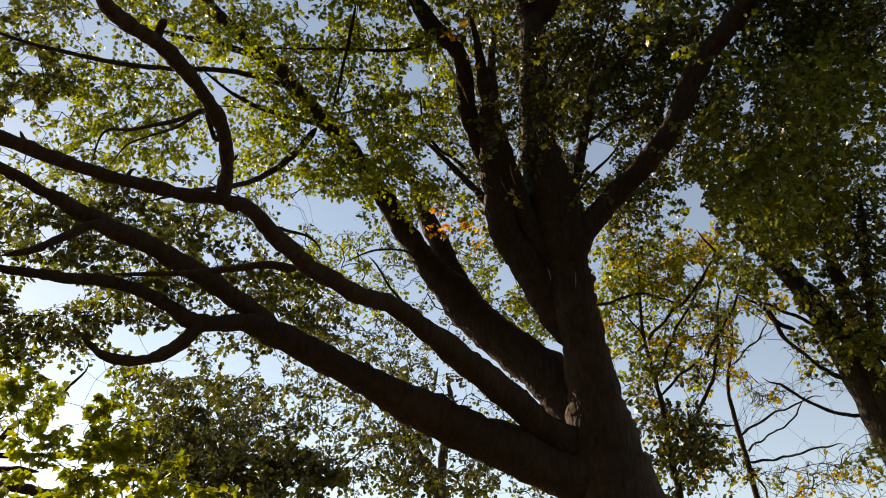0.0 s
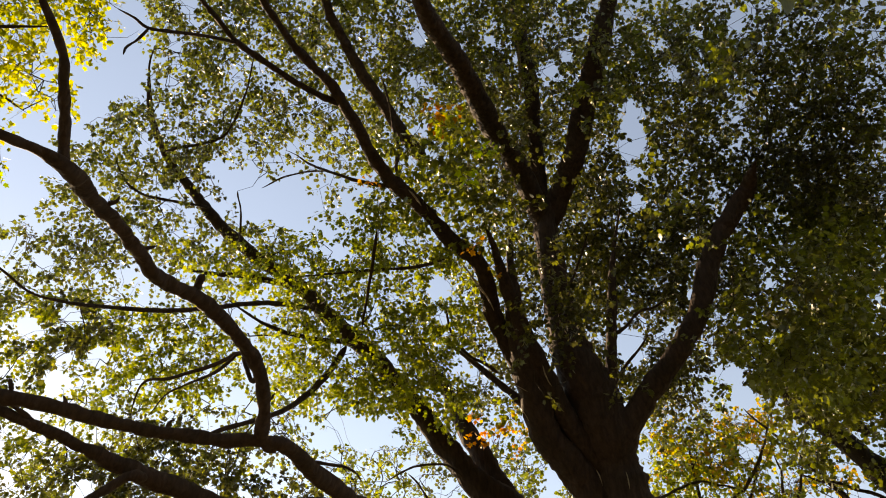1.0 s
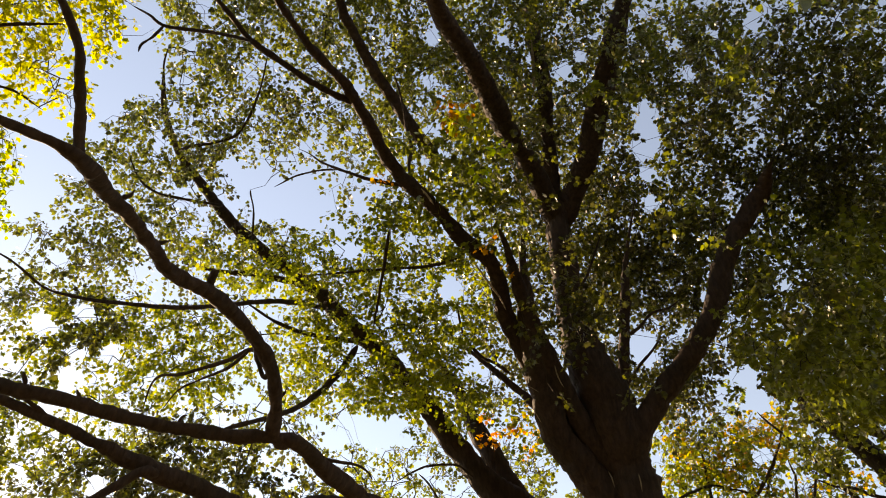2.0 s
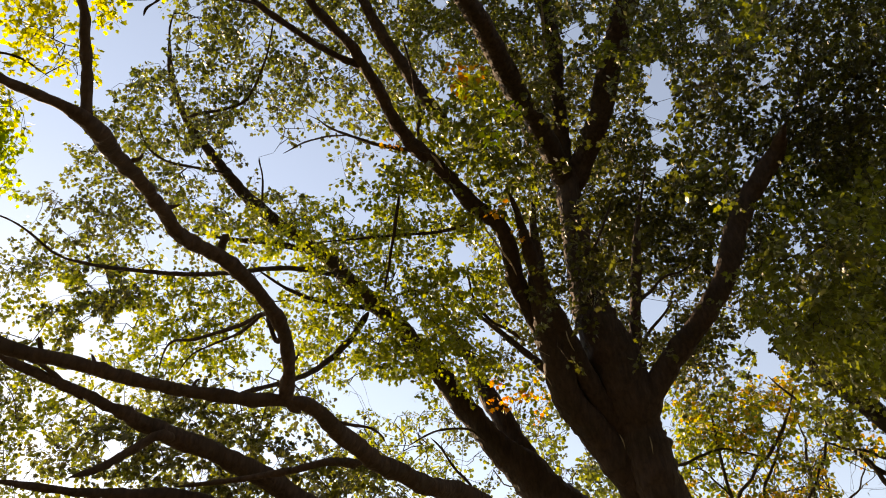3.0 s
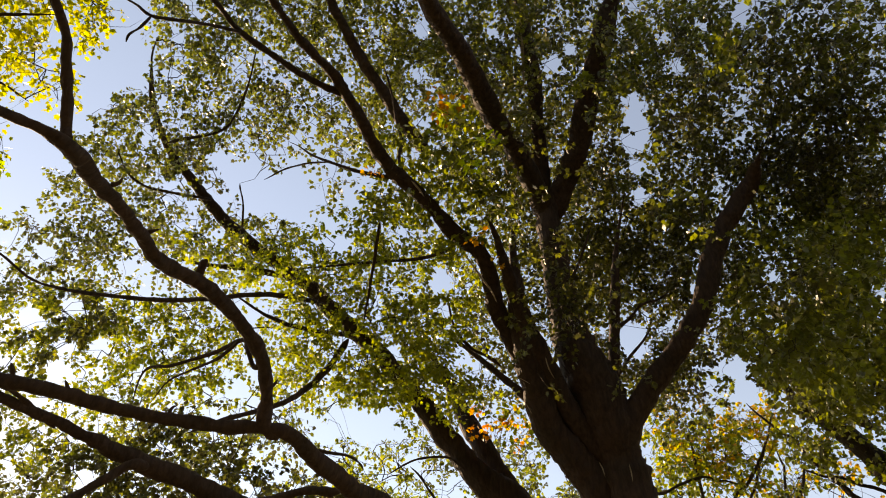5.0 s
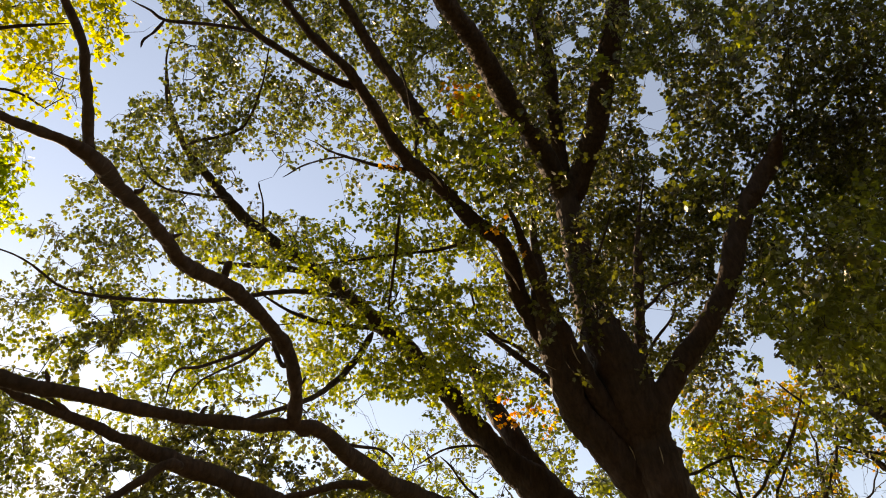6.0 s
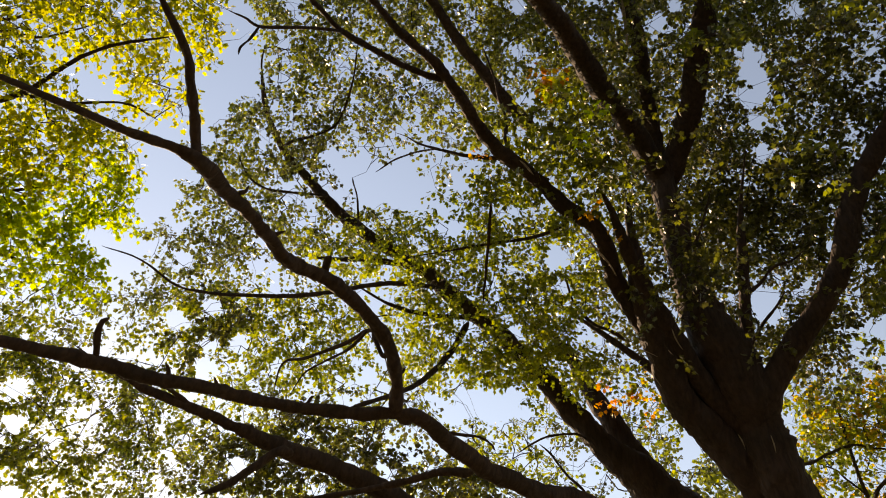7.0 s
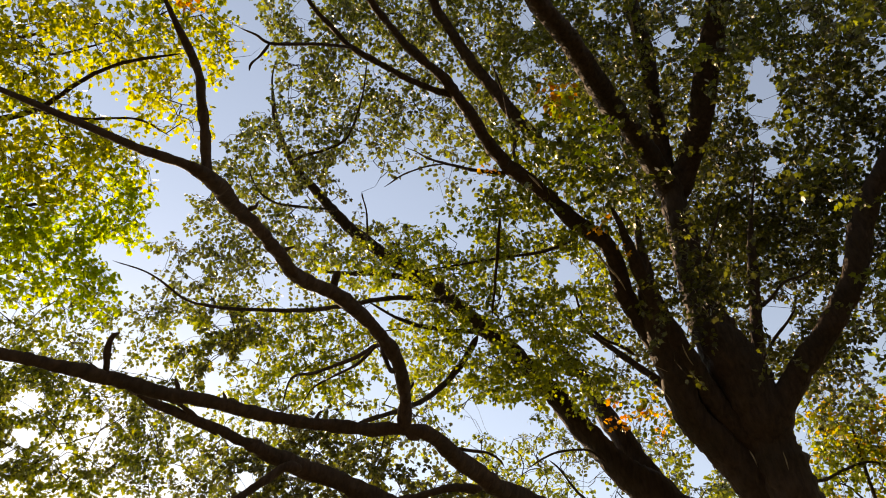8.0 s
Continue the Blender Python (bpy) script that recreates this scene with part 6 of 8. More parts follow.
bough(yellow, 'yellow', 14, (-3.97, 3.71, 8.68), (0.26, 0.60, 0.26), size=0.8)
bough(yellow, 'yellow', 36, (-4.14, 3.42, 8.73), (0.39, 0.60, 0.39), size=0.8)
bough(yellow, 'bright', 10, (-5.05, 5.03, 7.12), (0.19, 0.50, 0.19), size=0.8)
bough(yellow, 'yellow', 78, (-6.13, 2.26, 7.70), (0.87, 0.60, 0.87), size=0.8)
bough(yellow, 'bright', 28, (-4.75, 4.52, 7.79), (0.26, 0.50, 0.33), size=0.8)
bough(yellow, 'yellow', 56, (-3.62, 2.90, 9.23), (0.51, 0.60, 0.39), size=0.8)
bough(yellow, 'yellow', 20, (-3.46, 3.23, 9.17), (0.33, 0.60, 0.29), size=0.8)


# ---- neighbour tree ----
neighbour = tree('neighbour_tree', 'leaning dark tree with dense green crown and low bare branches', x=8.69, y=9.99)
BARK_OF[neighbour.name] = BARK_GREY
limb('trunk', neighbour, (8.69, 9.99, -0.15, 0.491), (8.69, 9.99, 0.40, 0.368), (8.69, 9.99, 2.61, 0.307), (8.35, 9.73, 4.13, 0.292), (7.94, 9.52, 5.36, 0.281), (7.55, 9.33, 6.20, 0.244), (7.18, 9.19, 6.98, 0.212), (6.81, 9.08, 7.60, 0.170), (6.38, 9.02, 8.12, 0.134), (6.04, 9.00, 8.46, 0.088), (5.76, 8.75, 9.00, 0.048))
limb('limb', neighbour, (8.12, 9.63, 4.65, 0.175), (7.72, 9.18, 5.93, 0.159), (7.42, 8.89, 6.70, 0.125), (7.20, 8.66, 7.34, 0.097), (6.94, 8.36, 7.85, 0.074), (6.61, 7.84, 8.63, 0.045))
limb('limb', neighbour, (7.72, 9.59, 5.65, 0.031), (7.36, 9.70, 5.72, 0.029), (6.98, 9.77, 5.90, 0.026), (6.59, 9.81, 6.11, 0.021), (6.26, 9.81, 6.28, 0.011))
limb('limb', neighbour, (7.49, 9.40, 6.16, 0.042), (7.14, 9.45, 6.32, 0.034), (6.79, 9.44, 6.57, 0.029), (6.49, 9.36, 6.85, 0.032), (6.18, 9.21, 7.25, 0.030), (5.90, 9.13, 7.44, 0.016))
limb('limb', neighbour, (7.22, 9.24, 6.86, 0.037), (6.76, 9.28, 7.14, 0.030), (6.38, 9.32, 7.28, 0.025), (5.85, 9.38, 7.52, 0.014))
limb('limb', neighbour, (7.71, 8.89, 6.25, 0.101), (7.44, 8.52, 6.80, 0.084), (7.17, 7.96, 7.51, 0.067), (6.89, 7.30, 8.23, 0.041))
limb('limb', neighbour, (6.65, 9.31, 6.93, 0.040), (6.43, 9.33, 7.07, 0.035), (6.12, 9.26, 7.44, 0.030), (5.79, 9.16, 7.84, 0.025), (5.50, 9.08, 8.14, 0.020), (5.23, 8.95, 8.45, 0.015))
limb('limb', neighbour, (6.72, 8.62, 7.72, 0.080), (6.43, 8.49, 7.94, 0.069), (6.24, 8.28, 8.17, 0.059), (6.11, 7.97, 8.45, 0.048), (6.01, 7.57, 8.76, 0.033))
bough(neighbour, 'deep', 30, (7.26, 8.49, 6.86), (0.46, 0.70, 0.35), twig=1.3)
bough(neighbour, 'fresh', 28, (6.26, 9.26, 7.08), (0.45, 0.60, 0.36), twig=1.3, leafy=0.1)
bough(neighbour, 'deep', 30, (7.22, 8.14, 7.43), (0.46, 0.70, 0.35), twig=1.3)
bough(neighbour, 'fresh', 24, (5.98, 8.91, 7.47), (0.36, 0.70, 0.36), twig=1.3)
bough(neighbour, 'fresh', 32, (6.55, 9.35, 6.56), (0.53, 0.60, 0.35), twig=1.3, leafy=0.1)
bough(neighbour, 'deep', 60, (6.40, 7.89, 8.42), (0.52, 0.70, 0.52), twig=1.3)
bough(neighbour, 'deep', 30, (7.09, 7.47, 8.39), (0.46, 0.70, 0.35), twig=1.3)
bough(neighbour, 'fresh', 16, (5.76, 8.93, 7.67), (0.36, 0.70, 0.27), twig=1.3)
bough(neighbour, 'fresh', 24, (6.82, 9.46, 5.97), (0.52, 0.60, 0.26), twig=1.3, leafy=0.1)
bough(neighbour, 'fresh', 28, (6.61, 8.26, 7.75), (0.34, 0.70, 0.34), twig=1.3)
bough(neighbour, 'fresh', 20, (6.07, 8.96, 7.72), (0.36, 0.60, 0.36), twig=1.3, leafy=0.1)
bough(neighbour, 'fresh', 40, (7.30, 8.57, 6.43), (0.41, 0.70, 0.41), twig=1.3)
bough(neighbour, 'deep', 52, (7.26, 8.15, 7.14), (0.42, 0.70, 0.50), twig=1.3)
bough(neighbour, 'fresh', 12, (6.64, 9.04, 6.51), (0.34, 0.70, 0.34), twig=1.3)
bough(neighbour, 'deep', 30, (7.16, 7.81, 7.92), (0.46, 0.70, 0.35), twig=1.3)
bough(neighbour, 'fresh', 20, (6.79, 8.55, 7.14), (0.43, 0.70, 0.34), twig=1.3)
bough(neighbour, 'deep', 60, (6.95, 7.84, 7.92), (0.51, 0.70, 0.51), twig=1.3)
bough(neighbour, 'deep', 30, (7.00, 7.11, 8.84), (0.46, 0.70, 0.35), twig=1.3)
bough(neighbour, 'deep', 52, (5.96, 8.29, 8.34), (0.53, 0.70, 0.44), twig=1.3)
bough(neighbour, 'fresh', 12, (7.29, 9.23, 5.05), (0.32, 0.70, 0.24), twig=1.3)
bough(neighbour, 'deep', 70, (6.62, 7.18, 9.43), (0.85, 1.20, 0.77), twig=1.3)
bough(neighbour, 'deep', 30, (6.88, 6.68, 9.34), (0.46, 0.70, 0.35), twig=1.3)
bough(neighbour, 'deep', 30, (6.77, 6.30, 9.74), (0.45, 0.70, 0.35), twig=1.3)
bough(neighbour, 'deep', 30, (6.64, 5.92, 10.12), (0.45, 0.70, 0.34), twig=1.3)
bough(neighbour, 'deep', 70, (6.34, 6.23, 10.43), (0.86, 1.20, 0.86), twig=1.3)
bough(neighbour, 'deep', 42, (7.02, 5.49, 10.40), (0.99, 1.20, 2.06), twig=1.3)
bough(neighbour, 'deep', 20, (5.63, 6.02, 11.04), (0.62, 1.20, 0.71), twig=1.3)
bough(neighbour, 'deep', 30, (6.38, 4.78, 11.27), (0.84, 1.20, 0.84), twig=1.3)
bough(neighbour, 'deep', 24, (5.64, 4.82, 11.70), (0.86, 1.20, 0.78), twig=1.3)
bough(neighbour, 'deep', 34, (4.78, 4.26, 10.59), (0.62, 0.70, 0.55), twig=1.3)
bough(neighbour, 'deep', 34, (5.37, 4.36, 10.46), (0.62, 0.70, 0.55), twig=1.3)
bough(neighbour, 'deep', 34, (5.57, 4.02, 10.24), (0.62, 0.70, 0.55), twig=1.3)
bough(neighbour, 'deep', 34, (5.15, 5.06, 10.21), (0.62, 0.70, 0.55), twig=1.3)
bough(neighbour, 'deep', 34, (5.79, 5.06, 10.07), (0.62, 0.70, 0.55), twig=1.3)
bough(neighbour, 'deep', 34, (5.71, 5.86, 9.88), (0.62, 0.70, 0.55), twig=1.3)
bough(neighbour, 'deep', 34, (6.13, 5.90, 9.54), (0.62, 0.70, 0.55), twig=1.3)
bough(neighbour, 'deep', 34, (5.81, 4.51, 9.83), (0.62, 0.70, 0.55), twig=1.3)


# ---- golden tree ----
golden = tree('golden_tree', 'slender tree with golden and rusty sparse leaves behind the maple', x=5.80, y=13.35)
BARK_OF[golden.name] = BARK_GREY
limb('trunk', golden, (5.80, 13.35, -0.15, 0.154), (5.80, 13.35, 0.40, 0.115), (5.80, 13.35, 2.18, 0.096), (6.08, 12.92, 4.42, 0.085), (5.96, 12.79, 5.15, 0.075), (5.83, 12.65, 5.80, 0.063), (5.76, 12.49, 6.34, 0.051), (5.61, 12.27, 7.03, 0.042), (5.33, 11.95, 7.94, 0.033), (5.20, 11.55, 8.72, 0.027), (5.10, 11.09, 9.47, 0.017))
limb('limb', golden, (5.84, 12.68, 5.70, 0.043), (6.12, 12.51, 6.15, 0.039), (6.48, 12.29, 6.82, 0.040), (6.75, 12.08, 7.51, 0.034), (6.78, 11.64, 8.28, 0.028), (6.66, 11.16, 9.15, 0.017))
limb('limb', golden, (5.55, 12.20, 7.23, 0.031), (5.94, 11.69, 8.11, 0.027), (6.27, 11.40, 8.73, 0.024), (6.55, 11.21, 9.17, 0.017))
limb('limb', golden, (5.66, 12.29, 6.93, 0.027), (5.98, 11.87, 7.24, 0.023), (6.25, 11.41, 7.40, 0.013))
limb('limb', golden, (5.33, 11.95, 7.94, 0.020), (4.97, 11.77, 8.31, 0.017), (4.59, 11.61, 8.43, 0.010))
limb('limb', golden, (5.11, 11.95, 7.61, 0.034), (5.30, 11.69, 7.82, 0.034), (5.67, 11.25, 8.16, 0.028), (5.98, 10.81, 8.49, 0.028), (6.14, 10.43, 8.81, 0.022), (6.25, 10.08, 9.09, 0.017))
limb('limb', golden, (4.19, 11.58, 8.31, 0.028), (4.66, 11.41, 8.45, 0.028), (4.99, 11.31, 8.53, 0.023), (5.50, 11.22, 8.45, 0.017), (5.87, 11.21, 8.31, 0.011))
limb('limb', golden, (6.38, 11.65, 7.46, 0.029), (6.49, 11.32, 7.75, 0.023), (6.65, 10.87, 8.13, 0.023), (6.70, 10.50, 8.46, 0.017))
bough(golden, 'lime', 30, (6.29, 11.30, 8.77), (0.55, 0.80, 0.55), twig=1.4)
bough(golden, 'gold', 12, (5.91, 11.71, 7.87), (0.44, 0.90, 0.33), twig=1.4)
bough(golden, 'lime', 40, (5.44, 12.01, 7.73), (0.66, 0.90, 0.38), twig=1.4)
bough(golden, 'lime', 4, (5.72, 11.62, 8.24), (0.47, 0.80, 0.47), twig=1.4)
bough(golden, 'lime', 40, (4.79, 11.82, 8.57), (0.45, 0.90, 0.56), twig=1.4)
bough(golden, 'gold', 30, (6.44, 11.09, 9.47), (0.56, 0.80, 0.56), twig=1.4)
bough(golden, 'deep', 28, (5.57, 12.54, 7.26), (0.45, 0.90, 0.45), twig=1.4)
bough(golden, 'lime', 10, (6.54, 12.34, 7.38), (0.55, 0.80, 0.55), twig=1.4)
bough(golden, 'gold', 16, (5.04, 11.36, 8.98), (0.49, 0.80, 0.49), twig=1.4)
bough(golden, 'deep', 40, (5.78, 12.71, 6.64), (0.55, 0.90, 0.38), twig=1.4)
bough(golden, 'lime', 10, (6.47, 12.54, 6.54), (0.54, 0.80, 0.54), twig=1.4)
bough(golden, 'gold', 4, (4.91, 10.76, 9.37), (0.48, 0.80, 0.48), twig=1.4)
bough(golden, 'deep', 20, (5.95, 13.05, 5.45), (0.64, 0.90, 0.43), twig=1.4)
bough(golden, 'lime', 20, (5.38, 12.22, 7.59), (0.44, 0.80, 0.66), twig=1.4, leafy=0.1)
bough(golden, 'deep', 32, (6.35, 12.50, 6.50), (0.54, 0.90, 0.38), twig=1.4)
bough(golden, 'deep', 12, (6.40, 11.68, 8.14), (0.55, 0.90, 0.55), twig=1.4)
bough(golden, 'gold', 20, (6.78, 12.03, 8.11), (0.56, 0.80, 0.56), twig=1.4)
bough(golden, 'deep', 16, (6.05, 12.20, 7.51), (0.66, 0.90, 0.44), twig=1.4)
bough(golden, 'lime', 30, (5.50, 11.13, 9.31), (0.55, 0.80, 0.55), twig=1.4)
bough(golden, 'deep', 36, (6.24, 12.80, 5.82), (0.54, 0.90, 0.43), twig=1.4)
bough(golden, 'lime', 16, (5.40, 11.70, 8.31), (0.55, 0.90, 0.44), twig=1.4)
bough(golden, 'gold', 28, (5.82, 11.52, 8.50), (0.55, 0.80, 0.66), twig=1.4, leafy=0.1)
bough(golden, 'lime', 28, (6.24, 11.76, 7.68), (0.54, 0.80, 0.65), twig=1.4, leafy=0.1)
bough(golden, 'lime', 48, (4.83, 11.38, 9.23), (0.56, 0.90, 0.56), twig=1.4)
bough(golden, 'gold', 10, (6.29, 12.61, 5.61), (0.52, 0.80, 0.52), twig=1.4)
bough(golden, 'lime', 30, (5.61, 11.39, 8.88), (0.55, 0.80, 0.55), twig=1.4)
bough(golden, 'gold', 20, (5.91, 12.55, 7.29), (0.55, 0.80, 0.55), twig=1.4)
bough(golden, 'lime', 10, (6.91, 11.36, 7.90), (0.53, 0.80, 0.53), twig=1.4)
bough(golden, 'gold', 30, (4.83, 11.31, 9.82), (0.57, 0.80, 0.57), twig=1.4)
bough(golden, 'deep', 20, (5.74, 12.15, 5.69), (0.46, 0.60, 0.39), size=1.3, twig=1.4)
bough(golden, 'deep', 24, (6.61, 12.55, 5.98), (0.43, 0.90, 0.43), twig=1.4)
bough(golden, 'deep', 20, (5.56, 11.99, 6.36), (0.47, 0.60, 0.39), size=1.3, twig=1.4)
bough(golden, 'lime', 16, (4.56, 11.04, 9.56), (0.49, 0.80, 0.49), twig=1.4)
bough(golden, 'gold', 4, (5.69, 11.36, 8.98), (0.49, 0.80, 0.49), twig=1.4)
bough(golden, 'deep', 20, (6.01, 11.90, 6.04), (0.46, 0.60, 0.39), size=1.3, twig=1.4)
bough(golden, 'lime', 16, (5.72, 10.98, 9.47), (0.49, 0.80, 0.49), twig=1.4)
bough(golden, 'gold', 28, (6.08, 10.77, 9.23), (0.44, 0.90, 0.44), twig=1.4)
bough(golden, 'lime', 4, (4.25, 12.18, 8.42), (0.49, 0.80, 0.49), twig=1.4)
bough(golden, 'gold', 52, (5.63, 11.14, 9.03), (0.66, 0.90, 0.55), twig=1.4)
bough(golden, 'lime', 20, (5.56, 13.28, 5.50), (0.54, 0.80, 0.54), twig=1.4)
bough(golden, 'gold', 20, (5.83, 12.43, 8.02), (0.57, 0.80, 0.57), twig=1.4)
bough(golden, 'lime', 10, (7.21, 10.73, 9.27), (0.54, 0.80, 0.54), twig=1.4)
bough(golden, 'gold', 10, (5.66, 13.19, 6.50), (0.56, 0.80, 0.56), twig=1.4)
bough(golden, 'lime', 10, (7.13, 10.75, 8.69), (0.53, 0.80, 0.53), twig=1.4)
bough(golden, 'gold', 4, (4.28, 11.10, 8.97), (0.48, 0.80, 0.48), twig=1.4)
bough(golden, 'lime', 30, (5.01, 12.18, 9.30), (0.58, 0.80, 0.58), twig=1.4)
bough(golden, 'gold', 20, (5.03, 12.66, 8.49), (0.58, 0.80, 0.58), twig=1.4)
bough(golden, 'lime', 20, (4.89, 12.87, 7.52), (0.57, 0.80, 0.57), twig=1.4)
bough(golden, 'gold', 4, (7.02, 10.45, 8.56), (0.45, 0.80, 0.45), twig=1.4)
bough(golden, 'lime', 4, (6.48, 10.47, 7.76), (0.43, 0.80, 0.43), twig=1.4)
bough(golden, 'gold', 4, (7.02, 10.16, 8.88), (0.45, 0.80, 0.45), twig=1.4)
bough(golden, 'lime', 4, (5.99, 10.36, 8.40), (0.45, 0.80, 0.45), twig=1.4)
bough(golden, 'gold', 4, (6.18, 10.11, 9.06), (0.46, 0.80, 0.46), twig=1.4)
bough(golden, 'lime', 10, (7.30, 12.51, 5.69), (0.52, 0.80, 0.52), twig=1.4)
bough(golden, 'gold', 10, (5.24, 13.83, 5.75), (0.56, 0.80, 0.56), twig=1.4)
bough(golden, 'lime', 10, (4.80, 13.29, 6.74), (0.56, 0.80, 0.56), twig=1.4)
bough(golden, 'gold', 10, (7.76, 10.96, 7.69), (0.52, 0.80, 0.52), twig=1.4)
bough(golden, 'lime', 4, (4.23, 10.47, 10.29), (0.50, 0.80, 0.50), twig=1.4)
bough(golden, 'gold', 4, (6.35, 9.96, 9.74), (0.47, 0.80, 0.47), twig=1.4)
bough(golden, 'lime', 16, (4.85, 9.81, 9.93), (0.47, 0.80, 0.47), twig=1.4)
bough(golden, 'lime', 32, (3.44, 12.44, 8.26), (0.46, 0.90, 0.46), twig=1.4)
bough(golden, 'gold', 10, (7.91, 10.75, 8.54), (0.53, 0.80, 0.53), twig=1.4)
bough(golden, 'lime', 4, (5.53, 9.65, 9.68), (0.46, 0.80, 0.46), twig=1.4)
bough(golden, 'lime', 40, (2.97, 12.33, 8.68), (0.52, 0.90, 0.46), twig=1.4)


# ---- sapling tree ----
sapling = tree('sapling_tree', 'thin nearly bare sapling with fine twigs against the sky', x=7.88, y=14.01)
BARK_OF[sapling.name] = BARK_GREY
limb('trunk', sapling, (7.88, 14.01, -0.15, 0.122), (7.88, 14.01, 0.40, 0.091), (7.88, 14.01, 1.69, 0.076), (7.96, 13.71, 4.17, 0.071), (7.85, 13.47, 5.44, 0.063), (7.69, 13.29, 6.29, 0.054), (7.54, 13.13, 6.93, 0.045), (7.42, 12.91, 7.57, 0.035), (7.47, 12.47, 8.39, 0.028), (7.38, 12.16, 9.01, 0.018))
limb('limb', sapling, (7.72, 13.34, 6.08, 0.028), (8.14, 12.85, 6.07, 0.024), (8.54, 12.33, 6.10, 0.020), (8.89, 11.85, 6.02, 0.010))
limb('limb', sapling, (7.58, 13.23, 6.61, 0.029), (8.09, 13.06, 6.89, 0.025), (8.74, 12.77, 7.19, 0.018), (9.22, 12.51, 7.30, 0.011))
limb('limb', sapling, (7.79, 13.34, 5.97, 0.024), (7.85, 13.18, 5.60, 0.020), (7.86, 13.07, 5.15, 0.013))
limb('limb', sapling, (7.53, 13.17, 6.83, 0.025), (7.15, 13.37, 6.87, 0.021), (6.65, 13.58, 6.97, 0.011))
limb('limb', sapling, (7.48, 12.73, 7.87, 0.022), (7.89, 12.25, 8.32, 0.018), (8.09, 11.90, 8.68, 0.011))
limb('limb', sapling, (7.71, 13.28, 6.29, 0.021), (8.28, 13.28, 6.68, 0.018), (8.75, 13.12, 6.96, 0.018), (9.13, 12.90, 7.45, 0.011))
bough(sapling, 'gold', 30, (6.61, 12.38, 8.27), (0.95, 0.90, 0.95), twig=1.5, leafy=0.16)
bough(sapling, 'gold', 30, (7.56, 12.07, 7.83), (0.95, 0.90, 0.95), twig=1.5, leafy=0.16)
bough(sapling, 'gold', 30, (6.83, 12.87, 7.02), (0.95, 0.90, 0.95), twig=1.5, leafy=0.16)
bough(sapling, 'gold', 30, (7.57, 12.70, 6.43), (0.95, 0.90, 0.95), twig=1.5, leafy=0.16)
bough(sapling, 'gold', 30, (8.34, 11.96, 7.01), (0.95, 0.90, 0.95), twig=1.5, leafy=0.16)
bough(sapling, 'gold', 30, (8.23, 12.46, 5.96), (0.95, 0.90, 0.95), twig=1.5, leafy=0.16)
bough(sapling, 'gold', 30, (8.93, 12.07, 5.68), (0.95, 0.90, 0.95), twig=1.5, leafy=0.16)
bough(sapling, 'gold', 30, (8.81, 11.27, 7.68), (0.95, 0.90, 0.95), twig=1.5, leafy=0.16)
bough(sapling, 'gold', 30, (6.25, 13.42, 6.35), (0.95, 0.90, 0.95), twig=1.5, leafy=0.16)
bough(sapling, 'gold', 26, (6.62, 12.04, 8.83), (0.85, 0.90, 0.75), twig=2.0, leafy=0.12)
bough(sapling, 'gold', 26, (7.34, 11.51, 8.99), (0.85, 0.90, 0.75), twig=2.0, leafy=0.12)
bough(sapling, 'gold', 26, (6.10, 12.54, 8.41), (0.85, 0.90, 0.75), twig=2.0, leafy=0.12)
bough(sapling, 'gold', 26, (7.56, 11.82, 8.24), (0.85, 0.90, 0.75), twig=2.0, leafy=0.12)
bough(sapling, 'gold', 26, (6.90, 12.17, 8.32), (0.85, 0.90, 0.75), twig=2.0, leafy=0.12)
bough(sapling, 'gold', 26, (6.01, 12.10, 9.24), (0.85, 0.90, 0.75), twig=2.0, leafy=0.12)
bough(sapling, 'gold', 26, (4.95, 12.93, 8.62), (0.85, 0.90, 0.75), twig=2.0, leafy=0.12)
bough(sapling, 'gold', 10, (7.51, 12.45, 8.38), (0.59, 0.90, 0.59), twig=1.7)
bough(sapling, 'gold', 52, (7.53, 12.66, 7.97), (0.70, 0.90, 0.93), twig=1.7, leafy=0.04)
bough(sapling, 'gold', 10, (7.44, 12.81, 7.77), (0.47, 0.90, 0.70), twig=1.7)
bough(sapling, 'gold', 44, (7.39, 12.27, 8.81), (0.71, 0.90, 0.71), twig=1.7, leafy=0.04)
bough(sapling, 'gold', 10, (7.87, 12.03, 8.72), (0.46, 0.90, 0.46), twig=1.7)
bough(sapling, 'gold', 10, (7.30, 12.32, 8.82), (0.35, 0.90, 0.47), twig=1.7)
bough(sapling, 'gold', 52, (8.42, 12.87, 6.21), (0.89, 0.90, 0.44), twig=1.7, leafy=0.04)
bough(sapling, 'gold', 2, (9.38, 12.74, 7.06), (0.57, 0.80, 0.57), twig=1.7)
bough(sapling, 'gold', 52, (7.82, 12.89, 7.10), (0.69, 0.90, 0.57), twig=1.7, leafy=0.04)
bough(sapling, 'gold', 32, (8.22, 13.16, 5.73), (0.66, 0.90, 0.44), twig=1.7, leafy=0.04)
bough(sapling, 'gold', 32, (7.15, 13.14, 7.39), (0.59, 0.90, 0.70), twig=1.7, leafy=0.04)
bough(sapling, 'gold', 48, (7.99, 13.05, 6.46), (0.68, 0.90, 0.68), twig=1.7, leafy=0.04)
bough(sapling, 'gold', 10, (8.82, 12.69, 5.96), (0.87, 0.90, 0.65), twig=1.7)
bough(sapling, 'gold', 36, (9.02, 12.08, 7.11), (0.66, 0.90, 0.55), twig=1.7, leafy=0.04)
bough(sapling, 'gold', 2, (7.81, 13.83, 6.27), (0.58, 0.80, 0.58), twig=1.7)
